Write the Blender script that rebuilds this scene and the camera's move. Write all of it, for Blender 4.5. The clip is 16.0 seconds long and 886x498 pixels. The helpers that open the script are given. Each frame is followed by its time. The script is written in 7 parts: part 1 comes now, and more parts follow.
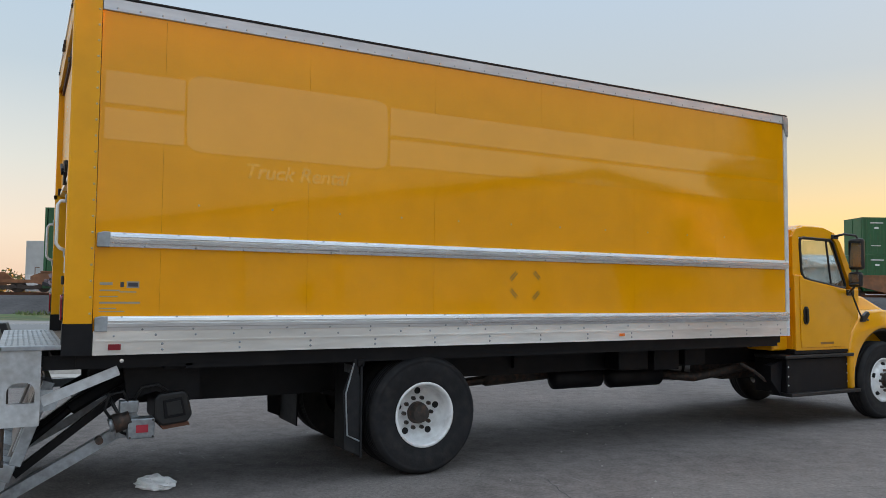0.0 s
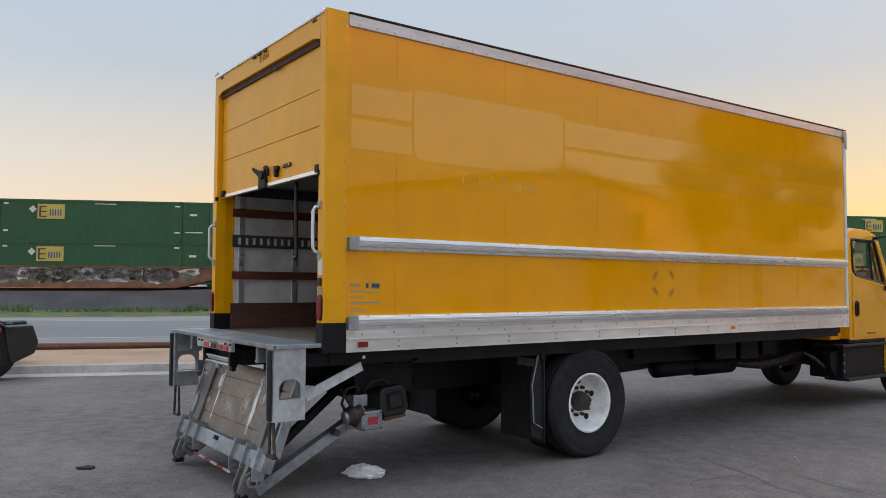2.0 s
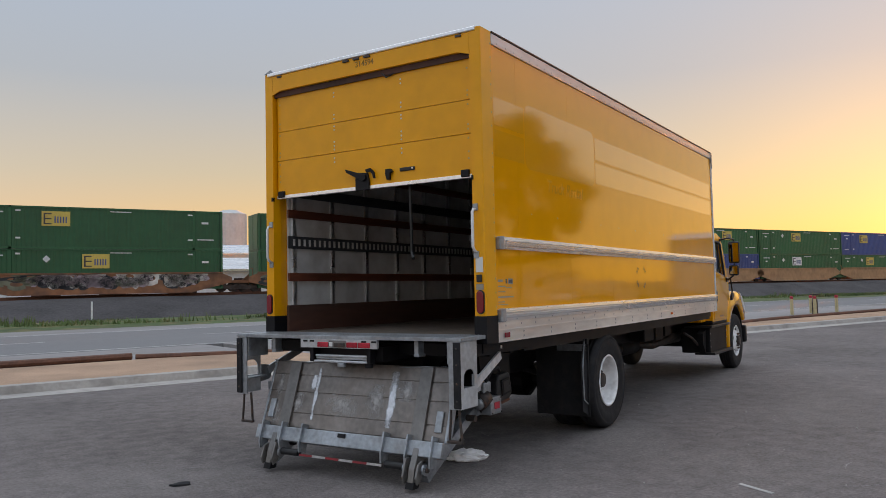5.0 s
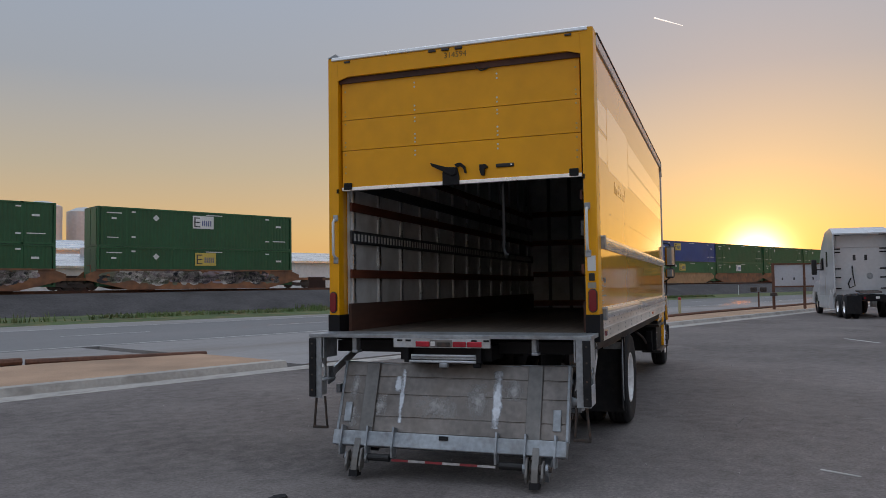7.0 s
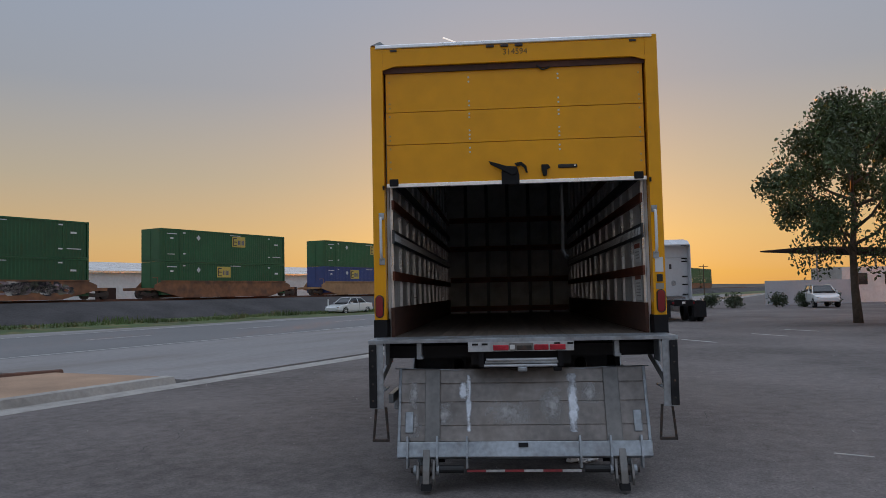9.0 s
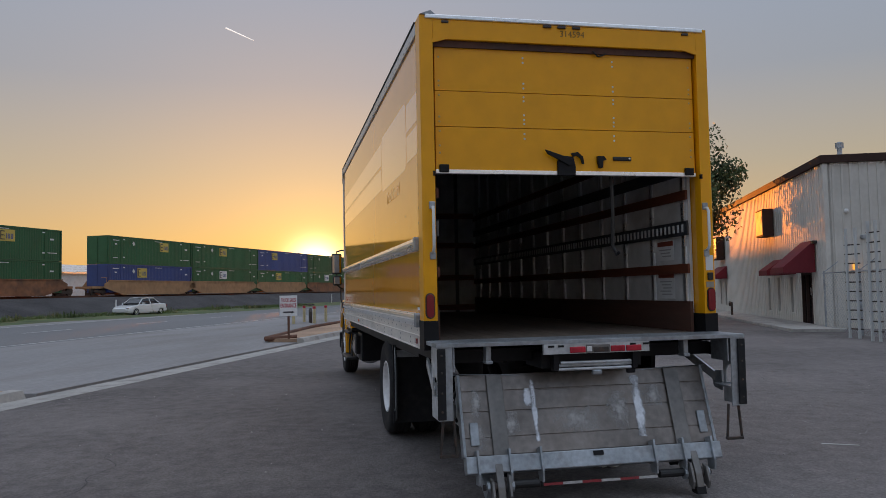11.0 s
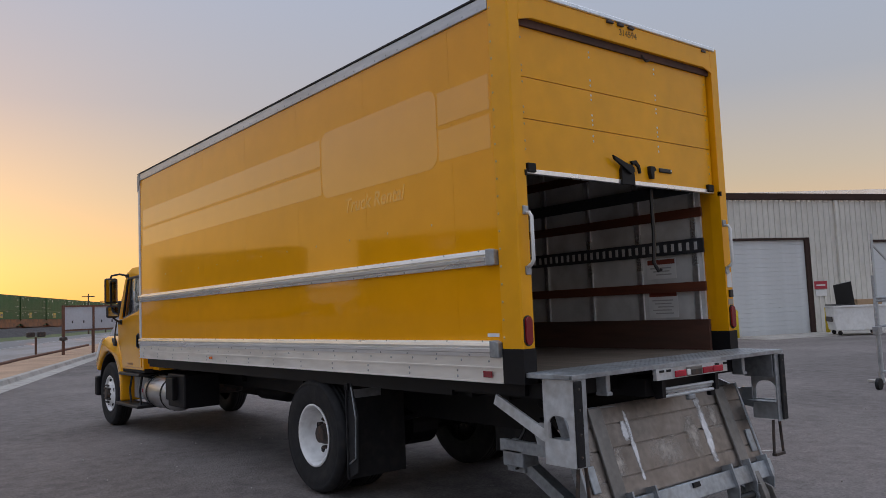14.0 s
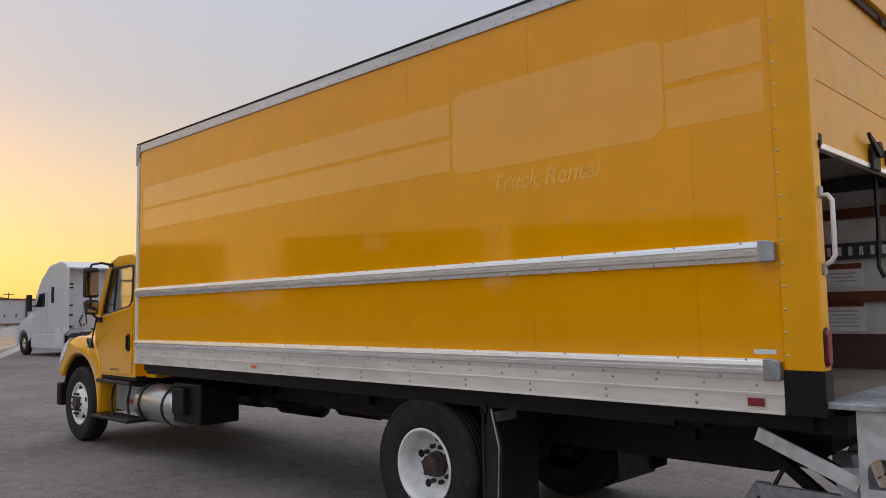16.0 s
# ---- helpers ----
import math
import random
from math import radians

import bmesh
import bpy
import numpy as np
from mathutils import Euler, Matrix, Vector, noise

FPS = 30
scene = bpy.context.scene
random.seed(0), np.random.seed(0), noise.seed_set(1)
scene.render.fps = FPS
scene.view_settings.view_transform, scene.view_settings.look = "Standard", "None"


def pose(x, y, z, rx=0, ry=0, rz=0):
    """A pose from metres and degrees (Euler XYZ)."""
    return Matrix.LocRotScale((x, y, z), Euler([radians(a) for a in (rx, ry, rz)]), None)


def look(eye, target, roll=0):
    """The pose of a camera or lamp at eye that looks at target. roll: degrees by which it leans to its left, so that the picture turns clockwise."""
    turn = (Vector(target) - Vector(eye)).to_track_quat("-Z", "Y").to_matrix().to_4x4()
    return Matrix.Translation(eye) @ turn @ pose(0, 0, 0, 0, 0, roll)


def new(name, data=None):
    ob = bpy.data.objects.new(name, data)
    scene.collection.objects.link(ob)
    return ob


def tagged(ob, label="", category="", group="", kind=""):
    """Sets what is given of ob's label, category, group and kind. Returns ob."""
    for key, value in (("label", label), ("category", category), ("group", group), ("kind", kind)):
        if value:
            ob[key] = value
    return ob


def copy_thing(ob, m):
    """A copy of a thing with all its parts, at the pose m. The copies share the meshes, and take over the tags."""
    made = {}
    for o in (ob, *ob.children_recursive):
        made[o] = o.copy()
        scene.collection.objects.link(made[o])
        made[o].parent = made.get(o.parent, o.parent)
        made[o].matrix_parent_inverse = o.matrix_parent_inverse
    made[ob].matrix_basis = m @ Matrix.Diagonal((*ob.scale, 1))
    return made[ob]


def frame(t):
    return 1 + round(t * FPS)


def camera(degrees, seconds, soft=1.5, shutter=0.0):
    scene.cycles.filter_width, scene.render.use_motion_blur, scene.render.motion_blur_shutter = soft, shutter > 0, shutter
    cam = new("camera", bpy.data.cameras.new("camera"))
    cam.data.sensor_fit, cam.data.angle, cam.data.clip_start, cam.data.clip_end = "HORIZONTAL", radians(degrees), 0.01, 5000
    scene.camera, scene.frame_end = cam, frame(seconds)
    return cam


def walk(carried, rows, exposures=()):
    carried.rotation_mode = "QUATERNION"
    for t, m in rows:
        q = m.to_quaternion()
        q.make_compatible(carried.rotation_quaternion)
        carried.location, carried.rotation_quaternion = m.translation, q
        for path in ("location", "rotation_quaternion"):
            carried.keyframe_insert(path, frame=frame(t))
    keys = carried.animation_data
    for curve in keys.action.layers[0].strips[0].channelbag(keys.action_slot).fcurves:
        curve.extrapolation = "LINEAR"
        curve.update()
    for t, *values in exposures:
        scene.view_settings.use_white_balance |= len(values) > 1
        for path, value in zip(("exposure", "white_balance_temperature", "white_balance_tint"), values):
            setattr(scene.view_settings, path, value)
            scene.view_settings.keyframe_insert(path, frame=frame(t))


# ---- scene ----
cam = camera(59.8, 16.0, soft=0.65)
PATH = [
    (0, (-0.284, -7.613, 1.677), (0.675, -5.862, 1.791), 0.5),
    (0.5, (-0.921, -7.401, 1.696), (0.061, -5.663, 1.819), 0.5),
    (1, (-1.522, -7.233, 1.66), (-0.51, -5.512, 1.789), 0.2),
    (1.5, (-2.156, -6.983, 1.685), (-1.08, -5.3, 1.801), 0.3),
    (2, (-2.745, -6.734, 1.717), (-1.583, -5.109, 1.814), 0.3),
    (2.5, (-3.344, -6.465, 1.712), (-2.081, -4.916, 1.804), 0.2),
    (3, (-3.937, -6.201, 1.683), (-2.569, -4.745, 1.78), -0.1),
    (5.5, (-6.031, -3.997, 1.659), (-4.291, -3.015, 1.76), -1.2),
    (6, (-6.324, -3.44, 1.68), (-4.532, -2.556, 1.777), -1.0),
    (6.5, (-6.543, -2.85, 1.679), (-4.705, -2.068, 1.778), -0.9),
    (7, (-6.662, -2.28, 1.674), (-4.782, -1.604, 1.774), -0.8),
    (7.5, (-6.847, -1.688, 1.648), (-4.929, -1.131, 1.751), -0.8),
    (8, (-6.982, -1.114, 1.634), (-5.03, -0.688, 1.74), -1.0),
    (8.5, (-6.964, -0.479, 1.639), (-4.988, -0.191, 1.752), -1.2),
    (11, (-6.101, 2.411, 1.669), (-4.147, 2.001, 1.776), -1.1),
    (11.5, (-5.768, 2.944, 1.677), (-3.848, 2.395, 1.783), -1.3),
    (12, (-5.424, 3.454, 1.682), (-3.55, 2.767, 1.799), -1.5),
    (12.5, (-5.086, 3.904, 1.703), (-3.275, 3.066, 1.832), -2.2),
    (13, (-4.644, 4.311, 1.72), (-2.912, 3.321, 1.861), -2.6),
    (13.5, (-4.227, 4.675, 1.705), (-2.584, 3.545, 1.86), -2.6),
    (14, (-3.706, 4.907, 1.706), (-2.149, 3.661, 1.864), -2.4),
    (14.5, (-3.136, 5.045, 1.696), (-1.65, 3.717, 1.862), -1.5),
    (15, (-2.534, 5.139, 1.711), (-1.102, 3.752, 1.876), -1.0),
    (15.5, (-1.921, 5.271, 1.732), (-0.511, 3.863, 1.903), -0.6),
    (16, (-1.39, 5.497, 1.768), (0.001, 4.07, 1.928), -1.0),
]
EXPOSURES = [(0, 0.45, 6550, 5), (3, 0.35, 6850, 12), (5.5, 0.04, 6850, 12), (8.5, -0.45, 6350, 12), (11, -0.42, 6350, 12), (12.5, -0.35, 6350, 14), (14.5, 0.05, 6900, 16), (16, 0.28, 7300, 16)]
walk(cam, [(t, look(eye, target, roll)) for t, eye, target, roll in PATH], EXPOSURES)

# ---- sky and sun ----
SUN_HEADING, SUN_HEIGHT = -2.4, 1.72  # degrees from +x towards +y, and above the horizon
world = bpy.data.worlds.new("sky")
scene.world = world
world.use_nodes = True
wn = world.node_tree
wn.nodes.clear()
w_out = wn.nodes.new("ShaderNodeOutputWorld")
w_bg = wn.nodes.new("ShaderNodeBackground")
w_sky = wn.nodes.new("ShaderNodeTexSky")
w_sky.sky_type = "NISHITA"
w_sky.sun_disc = False
w_sky.sun_elevation = radians(SUN_HEIGHT)
w_sky.sun_rotation = radians(90 - SUN_HEADING)
w_sky.air_density, w_sky.dust_density, w_sky.ozone_density = 1.0, 2.0, 1.0
w_soft = wn.nodes.new("ShaderNodeGamma")
w_soft.inputs["Gamma"].default_value = 0.5
wn.links.new(w_sky.outputs[0], w_soft.inputs["Color"])
ca, sa = math.cos(radians(SUN_HEADING)), math.sin(radians(SUN_HEADING))
ce, se = math.cos(radians(SUN_HEIGHT)), math.sin(radians(SUN_HEIGHT))
# dusk haze: warm at the horizon, blue-grey above, brighter round the sun
w_dir = wn.nodes.new("ShaderNodeTexCoord")
w_xyz = wn.nodes.new("ShaderNodeSeparateXYZ")
wn.links.new(w_dir.outputs["Generated"], w_xyz.inputs[0])
w_ramp = wn.nodes.new("ShaderNodeValToRGB")
stops = ((0.0, (0.74, 0.36, 0.12)), (0.07, (0.68, 0.425, 0.165)), (0.15, (0.47, 0.39, 0.27)), (0.26, (0.31, 0.34, 0.39)), (0.42, (0.30, 0.38, 0.51)), (1.0, (1.05, 1.18, 1.38)))
for k, (at, color) in enumerate(stops):
    e = w_ramp.color_ramp.elements[k] if k < 2 else w_ramp.color_ramp.elements.new(at)
    e.position, e.color = at, (*color, 1)
wn.links.new(w_xyz.outputs["Z"], w_ramp.inputs[0])
w_cool = wn.nodes.new("ShaderNodeValToRGB")
cool_stops = ((0.0, (0.60, 0.44, 0.37)), (0.07, (0.60, 0.50, 0.45)), (0.15, (0.49, 0.48, 0.48)), (0.26, (0.34, 0.395, 0.47)), (0.42, (0.28, 0.375, 0.52)), (1.0, (1.05, 1.18, 1.38)))
for k, (at, color) in enumerate(cool_stops):
    e = w_cool.color_ramp.elements[k] if k < 2 else w_cool.color_ramp.elements.new(at)
    e.position, e.color = at, (*color, 1)
wn.links.new(w_xyz.outputs["Z"], w_cool.inputs[0])
w_dot = wn.nodes.new("ShaderNodeVectorMath")
w_dot.operation = "DOT_PRODUCT"
w_dot.inputs[1].default_value = (ca * ce, sa * ce, se)
wn.links.new(w_dir.outputs["Generated"], w_dot.inputs[0])
w_pos = wn.nodes.new("ShaderNodeMath")
w_pos.operation = "MAXIMUM"
w_pos.inputs[1].default_value = 0.0
wn.links.new(w_dot.outputs["Value"], w_pos.inputs[0])


def sky_add(one, two, factor):
    n = wn.nodes.new("ShaderNodeMix")
    n.data_type, n.blend_type = "RGBA", "ADD"
    if isinstance(factor, float):
        n.inputs[0].default_value = factor
    else:
        wn.links.new(factor, n.inputs[0])
    wn.links.new(one, n.inputs[6])
    if isinstance(two, tuple):
        n.inputs[7].default_value = (*two, 1)
    else:
        wn.links.new(two, n.inputs[7])
    n.clamp_factor = False
    return n.outputs[2]


w_side = wn.nodes.new("ShaderNodeMapRange")
w_side.interpolation_type = "SMOOTHSTEP"
w_side.inputs["From Min"].default_value, w_side.inputs["From Max"].default_value = -0.25, 0.75
wn.links.new(w_dot.outputs["Value"], w_side.inputs["Value"])
w_both = wn.nodes.new("ShaderNodeMix")
w_both.data_type = "RGBA"
wn.links.new(w_side.outputs["Result"], w_both.inputs[0])
wn.links.new(w_cool.outputs[0], w_both.inputs[6])
wn.links.new(w_ramp.outputs[0], w_both.inputs[7])
total = sky_add(w_both.outputs[2], w_soft.outputs[0], 0.10)
for power, strength, color in ((6.0, 0.03, (1.0, 0.62, 0.22)), (40.0, 0.30, (1.0, 0.34, 0.0)), (350.0, 0.45, (1.0, 0.55, 0.1)), (2600.0, 6.0, (1.0, 0.70, 0.40))):
    p = wn.nodes.new("ShaderNodeMath")
    p.operation = "POWER"
    p.inputs[1].default_value = power
    wn.links.new(w_pos.outputs[0], p.inputs[0])
    q = wn.nodes.new("ShaderNodeMath")
    q.operation = "MULTIPLY"
    q.inputs[1].default_value = strength
    wn.links.new(p.outputs[0], q.inputs[0])
    total = sky_add(total, color, q.outputs[0])
w_bg.inputs["Strength"].default_value = 1.0
wn.links.new(total, w_bg.inputs["Color"])
wn.links.new(w_bg.outputs[0], w_out.inputs["Surface"])
sun_data = bpy.data.lights.new("sun", "SUN")
sun_data.energy, sun_data.angle, sun_data.color = 19.0, radians(0.6), (1.0, 0.27, 0.025)
sun = new("sun", sun_data)
sun.matrix_world = look((60 * ca * ce, 60 * sa * ce, 60 * se + 2), (0, 0, 2))


# ---- materials ----
MATS = {}


def material(name, color, rough=0.6, metal=0.0, vary=0.12, grain=8.0, stain=0.6, bump=0.0, coat=0.0, dirt=None, dirt_amount=0.0, spec=0.5, stretch=(1, 1, 1), each=0.0, bump_scale=60.0, rough_vary=0.1):
    if name in MATS:
        return MATS[name]
    m = bpy.data.materials.new(name)
    m.use_nodes = True
    t = m.node_tree
    b = t.nodes["Principled BSDF"]
    b.inputs["Metallic"].default_value = metal
    b.inputs["Specular IOR Level"].default_value = spec
    b.inputs["Coat Weight"].default_value = coat
    b.inputs["Coat Roughness"].default_value = 0.06
    coord = t.nodes.new("ShaderNodeTexCoord")
    mp = t.nodes.new("ShaderNodeMapping")
    mp.inputs["Scale"].default_value = stretch
    t.links.new(coord.outputs["Object"], mp.inputs["Vector"])

    def noise_at(scale, detail):
        n = t.nodes.new("ShaderNodeTexNoise")
        n.inputs["Scale"].default_value, n.inputs["Detail"].default_value = scale, detail
        t.links.new(mp.outputs["Vector"], n.inputs["Vector"])
        return n

    def mix(kind, a, c, f):
        n = t.nodes.new("ShaderNodeMix")
        n.data_type, n.blend_type = "RGBA", kind
        for value, slot in ((f, 0), (a, 6), (c, 7)):
            if isinstance(value, (int, float)):
                n.inputs[slot].default_value = value
            elif isinstance(value, tuple):
                n.inputs[slot].default_value = (*value[:3], 1)
            else:
                t.links.new(value, n.inputs[slot])
        return n.outputs[2]

    def ramp(src, lo, hi, a=0.0, c=1.0):
        n = t.nodes.new("ShaderNodeMapRange")
        n.inputs["From Min"].default_value, n.inputs["From Max"].default_value = lo, hi
        n.inputs["To Min"].default_value, n.inputs["To Max"].default_value = a, c
        t.links.new(src, n.inputs["Value"])
        return n.outputs["Result"]

    big, small = noise_at(stain, 3.0), noise_at(grain, 4.0)
    grey = t.nodes.new("ShaderNodeMath")
    grey.operation = "ADD"
    t.links.new(ramp(big.outputs["Fac"], 0.3, 0.7, -vary, vary), grey.inputs[0])
    t.links.new(ramp(small.outputs["Fac"], 0.3, 0.7, 1 - vary * 0.7, 1 + vary * 0.7), grey.inputs[1])
    value = grey.outputs[0]
    if each:
        info = t.nodes.new("ShaderNodeObjectInfo")
        add = t.nodes.new("ShaderNodeMath")
        add.operation = "MULTIPLY"
        t.links.new(value, add.inputs[0])
        t.links.new(ramp(info.outputs["Random"], 0, 1, 1 - each, 1 + each), add.inputs[1])
        value = add.outputs[0]
    comb = t.nodes.new("ShaderNodeCombineColor")
    for k in range(3):
        t.links.new(value, comb.inputs[k])
    col = mix("MULTIPLY", tuple(color), comb.outputs[0], 1.0)
    if dirt:
        spots = noise_at(stain * 3.1, 6.0)
        col = mix("MIX", col, tuple(dirt), ramp(spots.outputs["Fac"], 0.48, 0.72, 0.0, dirt_amount))
    t.links.new(col, b.inputs["Base Color"])
    t.links.new(ramp(big.outputs["Fac"], 0.3, 0.7, max(0.02, rough - rough_vary * 0.5), min(1.0, rough + rough_vary * 0.5)), b.inputs["Roughness"])
    if bump:
        bn = t.nodes.new("ShaderNodeBump")
        bn.inputs["Strength"].default_value, bn.inputs["Distance"].default_value = 1.0, bump
        fine = noise_at(bump_scale, 3.0)
        t.links.new(fine.outputs["Fac"], bn.inputs["Height"])
        t.links.new(bn.outputs[0], b.inputs["Normal"])
    MATS[name] = m
    return m


def glass(name, tint=(0.8, 0.85, 0.85)):
    m = bpy.data.materials.new(name)
    m.use_nodes = True
    b = m.node_tree.nodes["Principled BSDF"]
    b.inputs["Base Color"].default_value = (*tint, 1)
    b.inputs["Roughness"].default_value = 0.02
    b.inputs["Transmission Weight"].default_value = 1.0
    b.inputs["IOR"].default_value = 1.45
    return m


def glowing(name, color, strength):
    m = bpy.data.materials.new(name)
    m.use_nodes = True
    b = m.node_tree.nodes["Principled BSDF"]
    b.inputs["Base Color"].default_value = (*color, 1)
    b.inputs["Emission Color"].default_value = (*color, 1)
    b.inputs["Emission Strength"].default_value = strength
    return m


YELLOW = material("yellow_paint", (0.90, 0.37, 0.002), 0.055, vary=0.05, grain=3, stain=0.35, coat=0.15, spec=0.38, bump=0.0004, bump_scale=1.6, rough_vary=0.03)
YELLOW_GHOST = material("yellow_paint_under_removed_decal", (0.90, 0.378, 0.005), 0.05, vary=0.04, grain=3, stain=0.35, coat=0.95, spec=0.6, bump=0.0006, bump_scale=1.6)
YELLOW_WORDS = material("pale_yellow_lettering_ghost", (0.90, 0.40, 0.012), 0.10, vary=0.10, grain=30, stain=6, coat=1.0, spec=0.7)
YELLOW_POST = material("yellow_post_paint", (0.88, 0.39, 0.002), 0.35, vary=0.06, grain=6, stain=0.8, coat=0.1, spec=0.35, dirt=(0.62, 0.27, 0.008), dirt_amount=0.2)
BRASSY = material("weathered_rivet_heads", (0.62, 0.45, 0.22), 0.4, 0.4, vary=0.2, grain=20)
YELLOW_CAB = material("yellow_cab_paint", (0.90, 0.40, 0.003), 0.18, vary=0.04, grain=5, stain=0.7, coat=0.6)
ALU = material("brushed_aluminium", (0.900, 0.900, 0.900), 0.28, 0.9, vary=0.12, grain=30, stain=1.2, stretch=(0.15, 1, 1), bump=0.0006)
ALU_DULL = material("dull_aluminium_roof_rail", (0.56, 0.57, 0.59), 0.42, 0.85, vary=0.15, grain=20, stain=1.0, stretch=(0.15, 1, 1), dirt=(0.3, 0.29, 0.28), dirt_amount=0.35)
SKIRT = material("riveted_aluminium_skirt", (0.900, 0.875, 0.838), 0.40, 0.7, vary=0.12, grain=14, stain=0.8, stretch=(0.2, 1, 1), dirt=(0.3, 0.27, 0.24), dirt_amount=0.4)
GALV = material("galvanised_steel", (0.37, 0.40, 0.43), 0.45, 0.65, vary=0.25, grain=25, stain=2.5, dirt=(0.2, 0.18, 0.16), dirt_amount=0.45, bump=0.001)
GALV_PALE = material("pale_galvanised_plate", (0.58, 0.60, 0.62), 0.5, 0.5, vary=0.2, grain=18, stain=2.0, dirt=(0.34, 0.31, 0.28), dirt_amount=0.5)
PLATE_DARK = material("dull_platform_arm", (0.22, 0.21, 0.20), 0.45, 0.6, vary=0.2, grain=20, stain=2)
PLATE = material("worn_aluminium_platform", (0.25, 0.22, 0.20), 0.36, 0.75, vary=0.25, grain=18, stain=1.6, dirt=(0.18, 0.15, 0.13), dirt_amount=0.6, bump=0.0008)


def worn_patch(name, color, rough, metal, lo, hi, scale):
    """A ragged patch of wear that breaks up towards its edges."""
    m = material(name, color, rough, metal, vary=0.2, grain=30, stain=4)
    t = m.node_tree
    co = t.nodes.new("ShaderNodeTexCoord")
    centred = t.nodes.new("ShaderNodeVectorMath")
    centred.operation = "SUBTRACT"
    centred.inputs[1].default_value = (0.5, 0.5, 0.5)
    t.links.new(co.outputs["Generated"], centred.inputs[0])
    flat = t.nodes.new("ShaderNodeVectorMath")
    flat.operation = "MULTIPLY"
    flat.inputs[1].default_value = (0.0, 2.0, 1.1)
    t.links.new(centred.outputs[0], flat.inputs[0])
    far = t.nodes.new("ShaderNodeVectorMath")
    far.operation = "LENGTH"
    t.links.new(flat.outputs[0], far.inputs[0])
    nz = t.nodes.new("ShaderNodeTexNoise")
    nz.inputs["Scale"].default_value, nz.inputs["Detail"].default_value, nz.inputs["Roughness"].default_value = scale, 6.0, 0.7
    t.links.new(co.outputs["Object"], nz.inputs["Vector"])
    diff = t.nodes.new("ShaderNodeMath")
    diff.operation = "MULTIPLY_ADD"
    diff.inputs[1].default_value = -0.55
    t.links.new(far.outputs["Value"], diff.inputs[0])
    t.links.new(nz.outputs["Fac"], diff.inputs[2])
    rng_n = t.nodes.new("ShaderNodeMapRange")
    rng_n.inputs["From Min"].default_value, rng_n.inputs["From Max"].default_value = lo, hi
    t.links.new(diff.outputs[0], rng_n.inputs["Value"])
    t.links.new(rng_n.outputs["Result"], t.nodes["Principled BSDF"].inputs["Alpha"])
    return m


SCRAPE = worn_patch("fresh_scraped_aluminium", (0.72, 0.74, 0.78), 0.35, 0.4, 0.07, 0.30, 10.0)
RUBBED = worn_patch("rubbed_aluminium_patch", (0.42, 0.395, 0.375), 0.3, 0.6, 0.12, 0.55, 18.0)
BLACK_STEEL = material("black_painted_steel", (0.004, 0.004, 0.006), 0.55, vary=0.25, grain=12, stain=1.5, spec=0.3, dirt=(0.025, 0.022, 0.02), dirt_amount=0.3)
BLACK_PLASTIC = material("black_plastic", (0.014, 0.014, 0.015), 0.45, vary=0.15, grain=20)
RUBBER = material("tyre_rubber", (0.016, 0.016, 0.018), 0.75, vary=0.25, grain=14, stain=3, spec=0.3, dirt=(0.04, 0.037, 0.034), dirt_amount=0.45, bump=0.002)
RIM_WHITE = material("white_painted_steel_wheel", (0.82, 0.82, 0.82), 0.35, vary=0.1, grain=12, stain=3, dirt=(0.3, 0.27, 0.24), dirt_amount=0.35)
HUB_DARK = material("greasy_hub_iron", (0.05, 0.042, 0.038), 0.55, 0.3, vary=0.3, grain=20, stain=6, dirt=(0.2, 0.1, 0.06), dirt_amount=0.5)
TANK = material("brushed_aluminium_tank", (0.55, 0.55, 0.56), 0.34, 0.9, vary=0.12, grain=20, stain=3, stretch=(0.2, 1, 1))
CHROME = material("polished_metal", (0.8, 0.8, 0.8), 0.15, 1.0, vary=0.08)
RED_LENS = material("red_lens", (0.22, 0.006, 0.014), 0.15, vary=0.1, coat=0.6)
RED_BRIGHT = material("bright_red_lens", (0.46, 0.018, 0.035), 0.2, vary=0.25, grain=25, stain=6, coat=0.5)
AMBER_LENS = material("amber_lens", (0.75, 0.17, 0.02), 0.2, vary=0.1, coat=0.5)
WHITE_PAINT = material("white_paint", (0.72, 0.72, 0.71), 0.5, vary=0.08, grain=10, stain=1.0, dirt=(0.45, 0.42, 0.38), dirt_amount=0.3)
LINER = material("white_fibreglass_liner", (0.62, 0.62, 0.61), 0.5, vary=0.1, grain=6, stain=1.2, dirt=(0.3, 0.28, 0.25), dirt_amount=0.45)
SLAT = material("red_brown_wood_slat", (0.16, 0.045, 0.022), 0.6, vary=0.3, grain=20, stain=2, stretch=(0.1, 1, 1))
SCUFF = material("worn_plywood_scuff_board", (0.085, 0.036, 0.024), 0.75, vary=0.3, grain=16, stain=1.4, stretch=(0.15, 1, 1), dirt=(0.06, 0.04, 0.03), dirt_amount=0.5)
DECK = material("worn_hardwood_deck", (0.20, 0.155, 0.12), 0.6, vary=0.28, grain=20, stain=1.2, stretch=(0.1, 1, 1), each=0.18, dirt=(0.07, 0.06, 0.05), dirt_amount=0.5)
TRACK = material("grey_steel_track", (0.10, 0.105, 0.115), 0.45, 0.6, vary=0.2)
# near-black that paints the shade inside holes, gaps and seams
HOLE_SHADE = material("black_recess_shade", (0.01, 0.01, 0.01), 0.9)
BAR_GREY = material("grey_print", (0.34, 0.30, 0.24), 0.6)
NOTICE_RED = material("rust_red_print", (0.22, 0.05, 0.03), 0.6)
